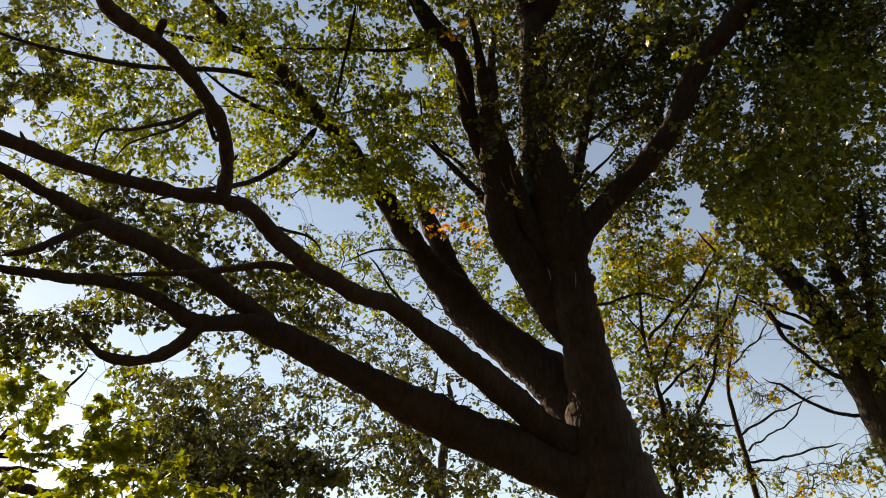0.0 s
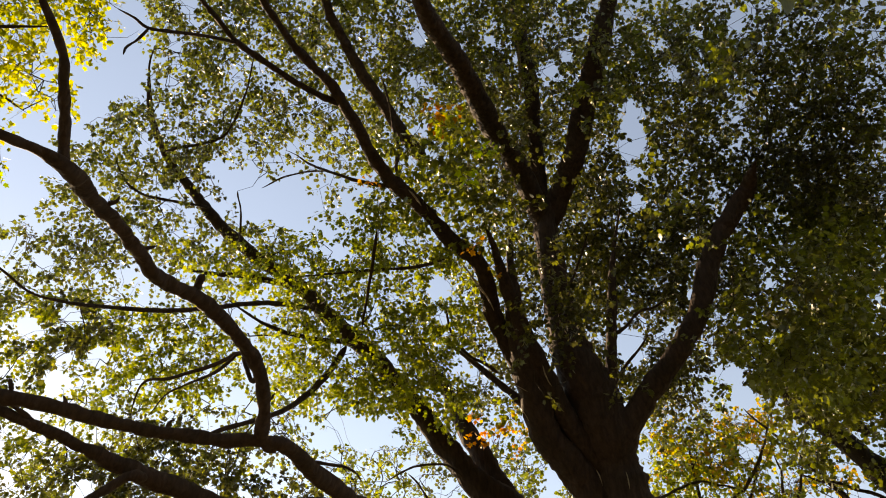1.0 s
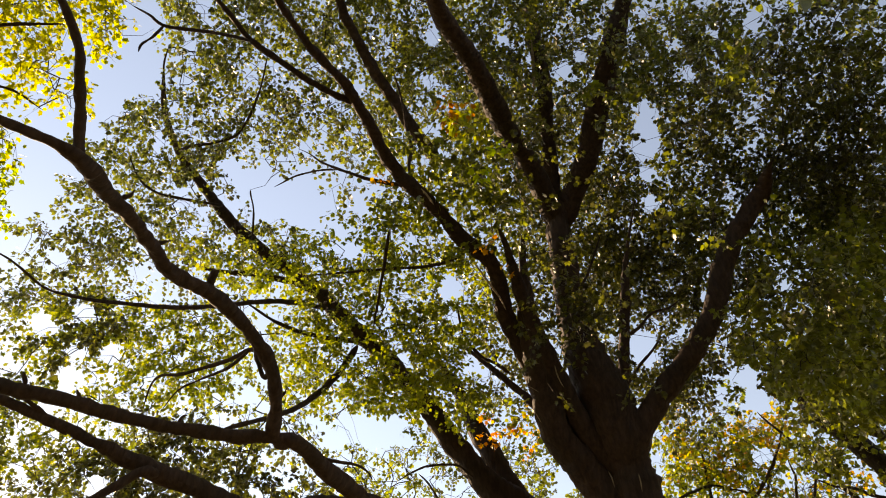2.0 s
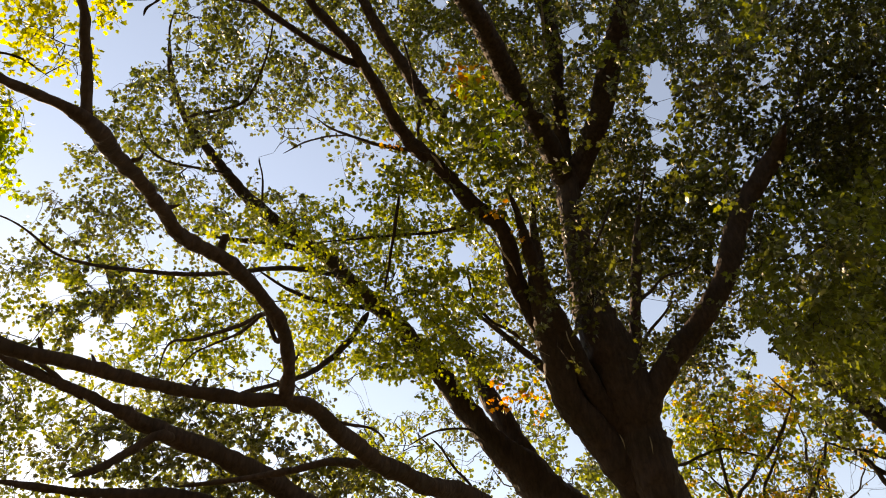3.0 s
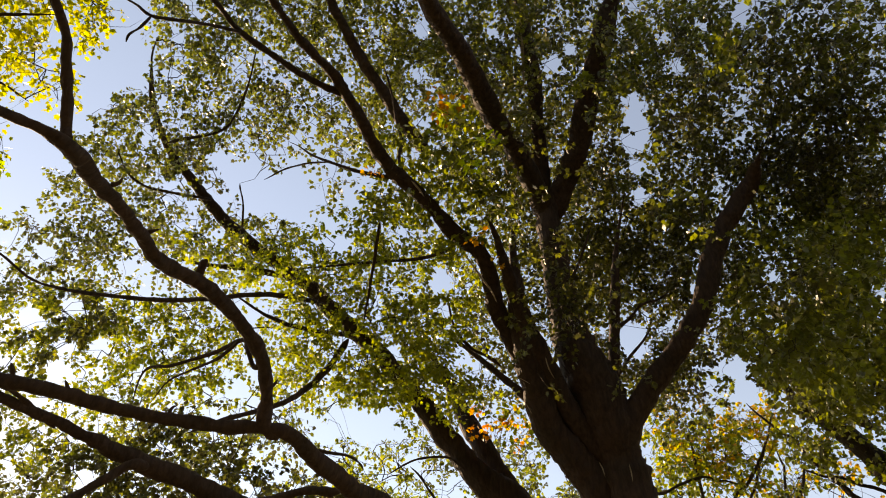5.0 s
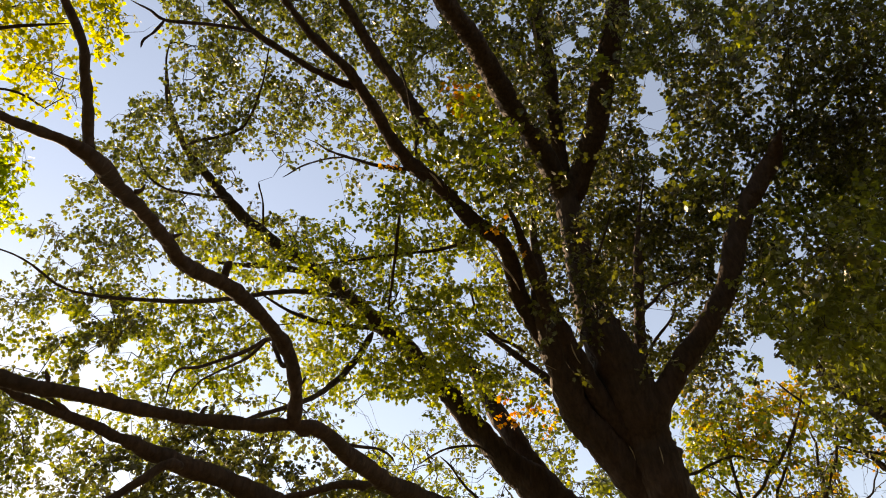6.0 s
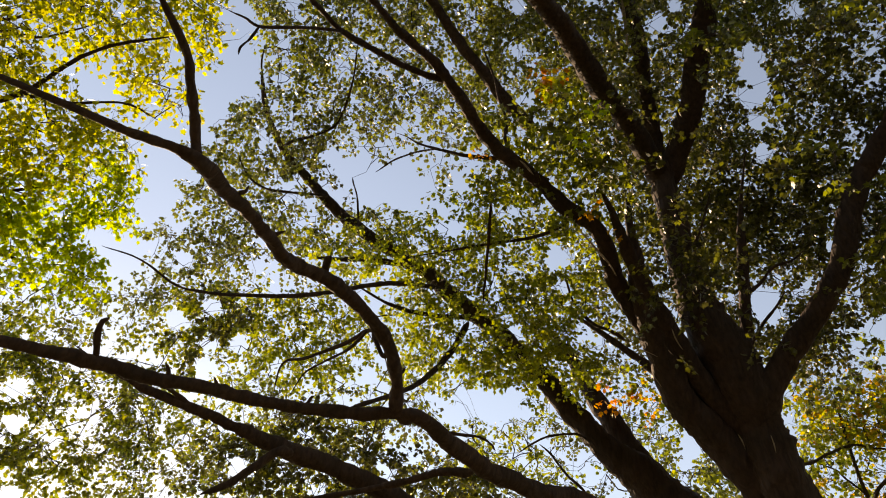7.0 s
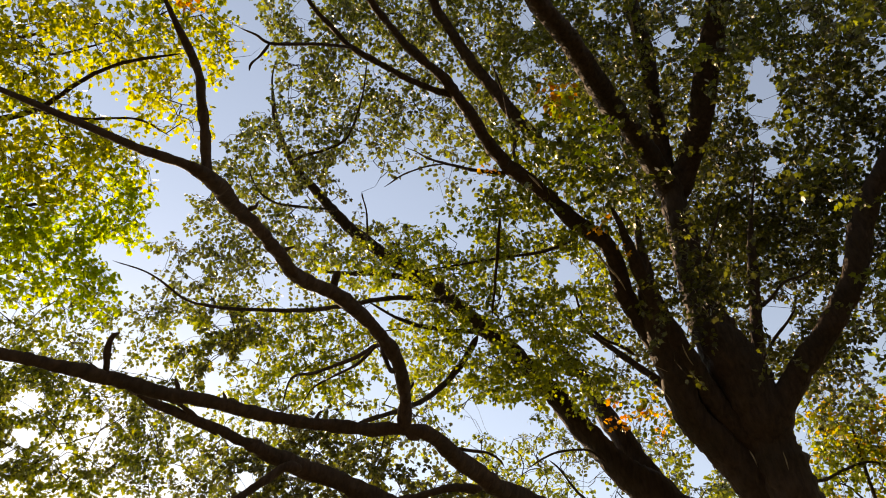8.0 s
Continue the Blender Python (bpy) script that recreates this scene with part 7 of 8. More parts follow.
bough(sapling, 'gold', 4, (7.91, 12.66, 7.50), (0.69, 0.90, 0.69), twig=1.7)
bough(sapling, 'gold', 60, (8.09, 12.65, 7.27), (0.91, 0.90, 0.68), twig=1.7, leafy=0.04)
bough(sapling, 'gold', 60, (8.60, 12.61, 6.59), (0.89, 0.90, 0.67), twig=1.7, leafy=0.04)
bough(sapling, 'gold', 32, (6.94, 13.00, 7.94), (0.59, 0.90, 0.71), twig=1.7, leafy=0.04)
bough(sapling, 'gold', 36, (9.31, 12.29, 6.09), (0.54, 0.90, 0.75), twig=1.7, leafy=0.04)
bough(sapling, 'gold', 52, (8.73, 12.82, 5.77), (0.98, 0.90, 0.54), twig=1.7, leafy=0.04)
bough(sapling, 'gold', 2, (9.14, 13.64, 7.38), (0.60, 0.80, 0.60), twig=1.7)
bough(sapling, 'gold', 12, (9.19, 12.61, 5.43), (0.64, 0.90, 0.42), twig=1.7)
bough(sapling, 'gold', 2, (9.72, 12.96, 8.24), (0.60, 0.80, 0.60), twig=1.7)
bough(sapling, 'gold', 2, (8.86, 13.62, 8.18), (0.62, 0.80, 0.62), twig=1.7)
bough(sapling, 'gold', 2, (10.26, 12.45, 6.96), (0.56, 0.80, 0.56), twig=1.7)
bough(sapling, 'gold', 2, (9.52, 13.68, 6.32), (0.58, 0.80, 0.58), twig=1.7)
bough(sapling, 'gold', 2, (8.21, 13.68, 8.17), (0.62, 0.80, 0.62), twig=1.7)
bough(sapling, 'gold', 2, (10.31, 12.26, 7.92), (0.57, 0.80, 0.57), twig=1.7)
bough(sapling, 'gold', 2, (9.96, 12.70, 6.07), (0.55, 0.80, 0.55), twig=1.7)


# ---- background tree ----
backtree = tree('background_tree', 'distant green tree seen between the low limbs', x=2.46, y=18.87)
BARK_OF[backtree.name] = BARK_GREY
limb('trunk', backtree, (2.46, 18.87, -0.15, 0.365), (2.46, 18.87, 0.40, 0.274), (2.46, 18.87, 2.48, 0.228), (2.27, 18.53, 5.34, 0.213), (2.06, 18.24, 6.62, 0.195), (1.42, 18.07, 7.39, 0.151), (1.07, 17.82, 8.18, 0.118), (0.78, 17.57, 8.84, 0.071), (0.57, 17.29, 9.50, 0.036))
limb('limb', backtree, (2.14, 18.27, 6.49, 0.143), (2.15, 17.99, 7.42, 0.116), (2.30, 17.63, 8.36, 0.089), (2.08, 17.27, 9.30, 0.052))
limb('limb', backtree, (1.34, 18.03, 7.52, 0.087), (0.73, 17.70, 7.66, 0.072), (0.03, 17.58, 7.43, 0.042))
limb('limb', backtree, (1.42, 18.07, 7.39, 0.073), (1.70, 17.65, 8.48, 0.059), (1.85, 17.24, 9.42, 0.037))
bough(backtree, 'green', 28, (0.69, 16.37, 9.09), (0.85, 1.00, 0.85), twig=1.7, leafy=0.1)
bough(backtree, 'green', 20, (1.51, 16.18, 9.38), (0.71, 1.00, 0.71), twig=1.7, leafy=0.1)
bough(backtree, 'deep', 32, (-0.03, 16.41, 7.72), (0.81, 1.50, 0.54), twig=1.7)
bough(backtree, 'deep', 24, (0.81, 16.51, 7.40), (0.67, 1.50, 0.54), twig=1.7)
bough(backtree, 'deep', 36, (-0.99, 16.70, 6.79), (0.66, 1.50, 0.53), twig=1.7)
bough(backtree, 'green', 20, (1.23, 15.93, 8.78), (0.69, 1.50, 0.55), twig=1.7)
bough(backtree, 'green', 20, (1.58, 15.60, 9.41), (0.83, 1.50, 0.42), twig=1.7)
bough(backtree, 'deep', 20, (0.47, 15.63, 9.48), (0.69, 1.50, 0.55), twig=1.7)
bough(backtree, 'deep', 24, (-0.15, 15.95, 8.82), (0.68, 1.50, 0.41), twig=1.7)
bough(backtree, 'green', 32, (3.01, 16.61, 6.36), (0.79, 1.50, 0.53), twig=1.7)
bough(backtree, 'green', 24, (3.23, 16.33, 7.10), (0.80, 1.50, 0.40), twig=1.7)
bough(backtree, 'deep', 20, (-1.28, 16.20, 8.11), (0.67, 1.50, 0.54), twig=1.7)
bough(backtree, 'deep', 32, (-0.62, 15.66, 9.40), (0.82, 1.50, 0.55), twig=1.7)
bough(backtree, 'green', 28, (-1.24, 16.45, 8.81), (0.84, 1.00, 0.56), twig=1.7, leafy=0.1)
bough(backtree, 'deep', 16, (0.22, 14.94, 9.42), (0.63, 0.80, 0.63), twig=1.7)
bough(backtree, 'deep', 36, (-2.21, 16.46, 7.16), (0.79, 1.50, 0.53), twig=1.7)
bough(backtree, 'fresh', 28, (0.10, 15.42, 5.97), (0.72, 0.80, 0.42), twig=1.7)
bough(backtree, 'green', 24, (0.19, 15.24, 11.18), (0.86, 1.00, 0.57), twig=1.7, leafy=0.1)
bough(backtree, 'green', 36, (-2.39, 16.59, 8.18), (0.96, 1.00, 0.68), twig=1.7, leafy=0.1)
bough(backtree, 'green', 28, (4.17, 16.43, 6.13), (0.79, 1.50, 0.39), twig=1.7)
bough(backtree, 'deep', 16, (2.11, 14.44, 9.00), (0.60, 0.80, 0.60), twig=1.7)
bough(backtree, 'fresh', 24, (1.07, 15.40, 5.90), (0.73, 0.80, 0.36), twig=1.7)
bough(backtree, 'deep', 16, (3.12, 14.60, 9.12), (0.61, 0.80, 0.61), twig=1.7)
bough(backtree, 'deep', 16, (2.27, 14.46, 10.13), (0.64, 0.80, 0.64), twig=1.7)
bough(backtree, 'deep', 16, (-0.61, 15.40, 5.61), (0.59, 0.80, 0.59), twig=1.7)
bough(backtree, 'deep', 16, (1.23, 14.96, 6.62), (0.60, 0.80, 0.60), twig=1.7)
bough(backtree, 'deep', 4, (1.13, 14.46, 10.25), (0.64, 0.80, 0.64), twig=1.7)
bough(backtree, 'deep', 16, (1.06, 14.38, 8.97), (0.60, 0.80, 0.60), twig=1.7)
bough(backtree, 'green', 28, (-2.97, 16.71, 7.61), (0.81, 1.00, 0.67), twig=1.7, leafy=0.1)
bough(backtree, 'deep', 16, (0.18, 15.09, 5.54), (0.58, 0.80, 0.58), twig=1.7)
bough(backtree, 'deep', 16, (1.72, 14.88, 6.73), (0.60, 0.80, 0.60), twig=1.7)
bough(backtree, 'deep', 4, (-0.80, 14.44, 10.04), (0.63, 0.80, 0.63), twig=1.7)
bough(backtree, 'deep', 36, (-2.81, 16.12, 7.81), (0.79, 1.50, 0.53), twig=1.7)
bough(backtree, 'deep', 4, (-1.28, 14.63, 7.68), (0.61, 0.80, 0.61), twig=1.7)
bough(backtree, 'deep', 20, (0.28, 14.59, 11.27), (0.70, 1.50, 0.42), twig=1.7)
bough(backtree, 'deep', 16, (2.93, 14.51, 7.64), (0.62, 0.80, 0.62), twig=1.7)
bough(backtree, 'deep', 4, (0.40, 14.09, 10.17), (0.63, 0.80, 0.63), twig=1.7)
bough(backtree, 'deep', 16, (1.84, 15.06, 5.82), (0.59, 0.80, 0.59), twig=1.7)
bough(backtree, 'deep', 16, (0.83, 14.89, 5.60), (0.58, 0.80, 0.58), twig=1.7)
bough(backtree, 'deep', 16, (-0.01, 14.35, 6.45), (0.57, 0.80, 0.57), twig=1.7)
bough(backtree, 'deep', 16, (-0.91, 14.27, 9.09), (0.60, 0.80, 0.60), twig=1.7)
bough(backtree, 'deep', 4, (-0.68, 14.62, 11.18), (0.55, 1.50, 0.41), twig=1.7)
bough(backtree, 'deep', 4, (0.04, 14.15, 7.34), (0.59, 0.80, 0.59), twig=1.7)
bough(backtree, 'deep', 16, (-1.12, 14.42, 6.62), (0.58, 0.80, 0.58), twig=1.7)
bough(backtree, 'deep', 16, (2.81, 14.88, 5.96), (0.59, 0.80, 0.59), twig=1.7)
bough(backtree, 'deep', 16, (3.16, 13.95, 9.97), (0.62, 0.80, 0.62), twig=1.7)
bough(backtree, 'deep', 16, (-1.78, 14.64, 9.09), (0.61, 0.80, 0.61), twig=1.7)
bough(backtree, 'deep', 52, (-3.28, 16.39, 6.80), (0.90, 1.50, 0.64), twig=1.7)
bough(backtree, 'deep', 4, (0.30, 13.89, 10.93), (0.64, 0.80, 0.64), twig=1.7)
bough(backtree, 'deep', 16, (1.70, 14.11, 7.37), (0.59, 0.80, 0.59), twig=1.7)
bough(backtree, 'lime', 16, (2.14, 13.53, 9.42), (0.57, 0.80, 0.57), twig=1.7)
bough(backtree, 'deep', 16, (0.66, 13.90, 7.36), (0.58, 0.80, 0.58), twig=1.7)
bough(backtree, 'deep', 24, (-2.06, 14.61, 6.55), (0.58, 0.80, 0.58), twig=1.7)
bough(backtree, 'deep', 16, (2.47, 13.73, 10.80), (0.64, 0.80, 0.64), twig=1.7)
bough(backtree, 'lime', 16, (0.23, 13.40, 9.36), (0.57, 0.80, 0.57), twig=1.7)
bough(backtree, 'deep', 16, (-1.83, 14.69, 5.57), (0.56, 0.80, 0.56), twig=1.7)
bough(backtree, 'deep', 16, (4.09, 14.90, 5.86), (0.59, 0.80, 0.59), twig=1.7)
bough(backtree, 'deep', 24, (-2.59, 14.71, 6.24), (0.57, 0.80, 0.57), twig=1.7)
bough(backtree, 'deep', 16, (2.90, 13.95, 6.66), (0.58, 0.80, 0.58), twig=1.7)
bough(backtree, 'lime', 16, (-0.62, 13.35, 9.35), (0.58, 0.80, 0.58), twig=1.7)
bough(backtree, 'deep', 24, (-2.64, 14.94, 5.73), (0.57, 0.80, 0.57), twig=1.7)
bough(backtree, 'deep', 4, (1.42, 13.24, 10.54), (0.61, 0.80, 0.61), twig=1.7)
bough(backtree, 'deep', 16, (-1.93, 13.91, 6.90), (0.56, 0.80, 0.56), twig=1.7)
bough(backtree, 'deep', 16, (3.85, 14.08, 6.74), (0.59, 0.80, 0.59), twig=1.7)
bough(backtree, 'deep', 44, (-3.82, 15.87, 7.91), (0.91, 1.50, 0.52), twig=1.7)
bough(backtree, 'deep', 16, (-2.85, 14.41, 7.24), (0.58, 0.80, 0.58), twig=1.7)
bough(backtree, 'deep', 4, (-1.65, 13.58, 9.99), (0.61, 0.80, 0.61), twig=1.7)
bough(backtree, 'lime', 4, (1.30, 12.95, 9.98), (0.57, 0.80, 0.57), twig=1.7)
bough(backtree, 'lime', 4, (1.03, 12.89, 9.29), (0.55, 0.80, 0.55), twig=1.7)
bough(backtree, 'lime', 4, (2.15, 12.79, 9.75), (0.56, 0.80, 0.56), twig=1.7)
bough(backtree, 'lime', 4, (0.05, 12.93, 10.45), (0.59, 0.80, 0.59), twig=1.7)
bough(backtree, 'deep', 52, (-4.30, 16.04, 7.12), (0.89, 1.50, 0.64), twig=1.7)
bough(backtree, 'deep', 4, (0.26, 13.34, 11.97), (0.66, 0.80, 0.66), twig=1.7)
bough(backtree, 'lime', 4, (-0.91, 12.83, 9.99), (0.58, 0.80, 0.58), twig=1.7)
bough(backtree, 'deep', 4, (1.39, 13.24, 11.93), (0.65, 0.80, 0.65), twig=1.7)
bough(backtree, 'lime', 16, (-1.55, 13.08, 10.12), (0.60, 0.80, 0.60), twig=1.7)
bough(backtree, 'lime', 4, (0.45, 12.82, 11.12), (0.61, 0.80, 0.61), twig=1.7)
bough(backtree, 'lime', 16, (-1.43, 12.95, 9.08), (0.56, 0.80, 0.56), twig=1.7)
bough(backtree, 'deep', 40, (-4.52, 16.21, 6.39), (0.87, 1.50, 0.62), twig=1.7)
bough(backtree, 'deep', 4, (-1.76, 13.14, 10.63), (0.61, 0.80, 0.61), twig=1.7)
bough(backtree, 'deep', 16, (-3.39, 14.18, 6.10), (0.55, 0.80, 0.55), twig=1.7)
bough(backtree, 'deep', 16, (-3.43, 14.43, 5.34), (0.54, 0.80, 0.54), twig=1.7)
bough(backtree, 'deep', 24, (-0.60, 12.81, 5.22), (0.40, 0.40, 0.22), size=1.7, twig=1.7)
bough(backtree, 'deep', 16, (-3.61, 13.75, 6.94), (0.55, 0.80, 0.55), twig=1.7)
bough(backtree, 'lime', 4, (1.34, 12.13, 10.79), (0.58, 0.80, 0.58), twig=1.7)
bough(backtree, 'lime', 16, (-2.80, 13.19, 9.17), (0.58, 0.80, 0.58), twig=1.7)
bough(backtree, 'lime', 4, (-1.41, 12.30, 11.18), (0.61, 0.80, 0.61), twig=1.7)
bough(backtree, 'deep', 16, (-4.17, 14.37, 5.42), (0.54, 0.80, 0.54), twig=1.7)
bough(backtree, 'deep', 20, (-1.50, 12.66, 5.07), (0.34, 0.40, 0.21), size=1.7, twig=1.7)
bough(backtree, 'deep', 24, (-1.08, 12.44, 5.27), (0.44, 0.40, 0.25), size=1.7, twig=1.7)
bough(backtree, 'lime', 4, (-2.50, 12.45, 9.90), (0.58, 0.80, 0.58), twig=1.7)
bough(backtree, 'deep', 18, (0.96, 12.10, 5.75), (0.47, 0.50, 0.36), size=1.3, twig=1.7)
bough(backtree, 'deep', 20, (1.02, 12.31, 5.08), (0.47, 0.50, 0.35), size=1.3, twig=1.7)
bough(backtree, 'deep', 20, (-0.85, 12.34, 4.97), (0.46, 0.50, 0.34), size=1.3, twig=1.7)
bough(backtree, 'deep', 4, (-4.34, 13.62, 6.67), (0.54, 0.80, 0.54), twig=1.7)
bough(backtree, 'deep', 16, (-4.29, 13.66, 6.09), (0.53, 0.80, 0.53), twig=1.7)
bough(backtree, 'green', 16, (1.59, 11.25, 8.82), (0.48, 0.80, 0.48), twig=1.7)
bough(backtree, 'green', 4, (0.92, 11.24, 9.01), (0.48, 0.80, 0.48), twig=1.7)
bough(backtree, 'green', 18, (0.58, 11.17, 9.99), (0.49, 0.60, 0.36), twig=1.7)
bough(backtree, 'deep', 16, (1.96, 12.19, 5.11), (0.47, 0.50, 0.35), size=1.3, twig=1.7)
bough(backtree, 'green', 4, (0.96, 11.19, 7.83), (0.45, 0.80, 0.45), twig=1.7)
bough(backtree, 'lime', 4, (-2.77, 12.02, 10.68), (0.59, 0.80, 0.59), twig=1.7)
bough(backtree, 'deep', 28, (-1.69, 11.86, 5.20), (0.51, 0.60, 0.35), size=1.3, twig=1.7)
bough(backtree, 'deep', 28, (-1.70, 12.01, 4.69), (0.50, 0.60, 0.35), size=1.3, twig=1.7)
bough(backtree, 'green', 14, (-1.46, 11.31, 7.90), (0.45, 0.50, 0.33), twig=1.7)
bough(backtree, 'green', 4, (1.74, 10.69, 9.54), (0.48, 0.80, 0.48), twig=1.7)
bough(backtree, 'deep', 28, (-2.20, 11.64, 5.61), (0.51, 0.60, 0.35), size=1.3, twig=1.7)
bough(backtree, 'green', 16, (1.73, 10.86, 7.70), (0.44, 0.80, 0.44), twig=1.7)
bough(backtree, 'deep', 28, (-2.64, 12.12, 4.79), (0.44, 0.50, 0.33), size=1.3, twig=1.7)
bough(backtree, 'green', 16, (2.49, 10.80, 7.79), (0.44, 0.80, 0.44), twig=1.7)
bough(backtree, 'deep', 32, (-2.27, 11.83, 4.96), (0.50, 0.60, 0.35), size=1.3, twig=1.7)
bough(backtree, 'green', 4, (2.48, 10.66, 8.38), (0.45, 0.80, 0.45), twig=1.7)
bough(backtree, 'green', 4, (2.65, 10.60, 9.22), (0.47, 0.80, 0.47), twig=1.7)
bough(backtree, 'green', 4, (3.00, 10.76, 7.80), (0.44, 0.80, 0.44), twig=1.7)
bough(backtree, 'green', 18, (-2.61, 11.33, 9.37), (0.50, 0.60, 0.37), twig=1.7)
bough(backtree, 'green', 4, (2.99, 10.57, 8.36), (0.45, 0.80, 0.45), twig=1.7)
bough(backtree, 'green', 14, (2.45, 10.44, 8.99), (0.46, 0.50, 0.34), twig=1.7)
bough(backtree, 'deep', 28, (-2.77, 11.58, 5.40), (0.50, 0.60, 0.35), size=1.3, twig=1.7)
bough(backtree, 'green', 4, (3.42, 10.47, 9.32), (0.47, 0.80, 0.47), twig=1.7)
bough(backtree, 'deep', 16, (-2.85, 11.39, 5.89), (0.51, 0.60, 0.35), size=1.3, twig=1.7)
bough(backtree, 'deep', 24, (-2.92, 11.73, 4.80), (0.49, 0.60, 0.34), size=1.3, twig=1.7)
bough(backtree, 'green', 16, (-2.59, 10.91, 9.97), (0.50, 0.60, 0.37), twig=1.7)
bough(backtree, 'deep', 24, (-3.49, 11.76, 5.27), (0.44, 0.50, 0.33), size=1.3, twig=1.7)
bough(backtree, 'green', 16, (-3.61, 11.13, 9.27), (0.49, 0.60, 0.36), twig=1.7)
bough(backtree, 'green', 14, (-2.43, 10.45, 9.00), (0.46, 0.50, 0.34), twig=1.7)
bough(backtree, 'lime', 10, (-0.32, 9.81, 7.34), (0.48, 0.80, 0.48), twig=1.7)
bough(backtree, 'lime', 20, (-1.16, 9.77, 7.40), (0.48, 0.80, 0.48), twig=1.7)
bough(backtree, 'green', 14, (-3.37, 10.27, 8.87), (0.45, 0.50, 0.33), twig=1.7)
bough(backtree, 'lime', 20, (-0.37, 9.42, 7.76), (0.48, 0.80, 0.48), twig=1.7)
bough(backtree, 'lime', 10, (-2.92, 9.99, 7.40), (0.50, 0.80, 0.50), twig=1.7)
bough(backtree, 'lime', 10, (-1.13, 9.07, 7.84), (0.48, 0.80, 0.48), twig=1.7)
bough(backtree, 'lime', 10, (-1.03, 8.92, 8.30), (0.49, 0.80, 0.49), twig=1.7)
bough(backtree, 'lime', 10, (-2.67, 9.11, 7.88), (0.49, 0.80, 0.49), twig=1.7)
bough(backtree, 'lime', 10, (-2.04, 8.80, 8.56), (0.50, 0.80, 0.50), twig=1.7)
bough(backtree, 'lime', 10, (-3.40, 9.10, 7.07), (0.47, 0.80, 0.47), twig=1.7)
bough(backtree, 'lime', 20, (-3.97, 9.22, 6.85), (0.47, 0.80, 0.47), twig=1.7)
bough(backtree, 'lime', 10, (-3.41, 8.93, 7.91), (0.49, 0.80, 0.49), twig=1.7)
bough(backtree, 'green', 12, (-3.44, 8.79, 10.59), (0.46, 0.50, 0.34), twig=1.7)
bough(backtree, 'lime', 20, (-4.43, 9.18, 7.77), (0.50, 0.80, 0.50), twig=1.7)
bough(backtree, 'lime', 10, (-3.38, 8.50, 8.14), (0.48, 0.80, 0.48), twig=1.7)
bough(backtree, 'lime', 20, (-4.98, 9.19, 7.23), (0.48, 0.80, 0.48), twig=1.7)
bough(backtree, 'lime', 20, (-4.24, 8.41, 8.21), (0.49, 0.80, 0.49), twig=1.7)
bough(backtree, 'lime', 20, (-4.95, 8.46, 7.58), (0.47, 0.80, 0.47), twig=1.7)
bough(backtree, 'lime', 10, (-5.17, 8.33, 8.34), (0.50, 0.80, 0.50), twig=1.7)


# ---- low lime tree ----
lowtree = tree('low_lime_tree', 'lower tree with lit yellow-green leaves and bent branches', x=-5.34, y=10.75)
BARK_OF[lowtree.name] = BARK
limb('trunk', lowtree, (-5.34, 10.75, -0.15, 0.363), (-5.34, 10.75, 0.40, 0.272), (-5.34, 10.75, 1.12, 0.227), (-5.58, 10.53, 2.92, 0.199), (-5.48, 10.45, 3.73, 0.164), (-5.10, 10.36, 3.97, 0.090), (-4.69, 10.32, 4.05, 0.072), (-4.23, 10.31, 4.00, 0.060), (-3.76, 10.29, 3.91, 0.045), (-3.02, 10.35, 3.82, 0.023))
limb('limb', lowtree, (-5.25, 10.31, 3.86, 0.067), (-4.93, 10.29, 4.16, 0.053), (-4.61, 10.30, 4.26, 0.042), (-4.26, 10.34, 4.26, 0.027))
limb('limb', lowtree, (-5.44, 10.46, 3.81, 0.060), (-5.27, 10.40, 4.37, 0.046), (-4.68, 10.64, 4.55, 0.032), (-4.02, 10.88, 4.66, 0.029), (-3.31, 11.07, 4.83, 0.017))
limb('limb', lowtree, (-5.48, 10.45, 3.73, 0.052), (-5.04, 10.81, 4.96, 0.037), (-4.59, 11.01, 5.61, 0.026), (-4.38, 11.09, 6.23, 0.014))
bough(lowtree, 'deep', 12, (-4.08, 10.82, 6.04), (0.44, 0.80, 0.26))
bough(lowtree, 'deep', 40, (-2.68, 11.64, 4.96), (0.54, 0.80, 0.36))
bough(lowtree, 'deep', 36, (-3.50, 11.08, 5.91), (0.54, 0.80, 0.36))
bough(lowtree, 'lime', 16, (-4.36, 9.49, 5.01), (0.34, 0.40, 0.25))
bough(lowtree, 'deep', 44, (-2.04, 11.84, 4.71), (0.54, 0.80, 0.36))
bough(lowtree, 'lime', 12, (-2.12, 8.10, 3.59), (0.47, 0.40, 0.27), size=1.6)
bough(lowtree, 'lime', 14, (-2.43, 7.96, 3.77), (0.46, 0.40, 0.33), size=1.6)
bough(lowtree, 'lime', 4, (-1.74, 8.17, 3.70), (0.41, 0.40, 0.20), size=1.6)
bough(lowtree, 'lime', 12, (-3.01, 7.82, 3.52), (0.51, 0.40, 0.25), size=1.6)
bough(lowtree, 'lime', 16, (-2.79, 7.77, 3.99), (0.53, 0.40, 0.33), size=1.6)
bough(lowtree, 'green', 16, (-5.65, 8.78, 6.47), (0.35, 0.50, 0.26))
bough(lowtree, 'lime', 4, (-2.57, 7.78, 4.20), (0.34, 0.40, 0.27), size=1.6)
bough(lowtree, 'green', 16, (-5.28, 8.68, 6.98), (0.38, 0.50, 0.28))
bough(lowtree, 'lime', 2, (-3.04, 7.59, 4.22), (0.33, 0.40, 0.26), size=1.6)
bough(lowtree, 'lime', 3, (-3.45, 7.48, 4.02), (0.25, 0.40, 0.25), size=1.6)
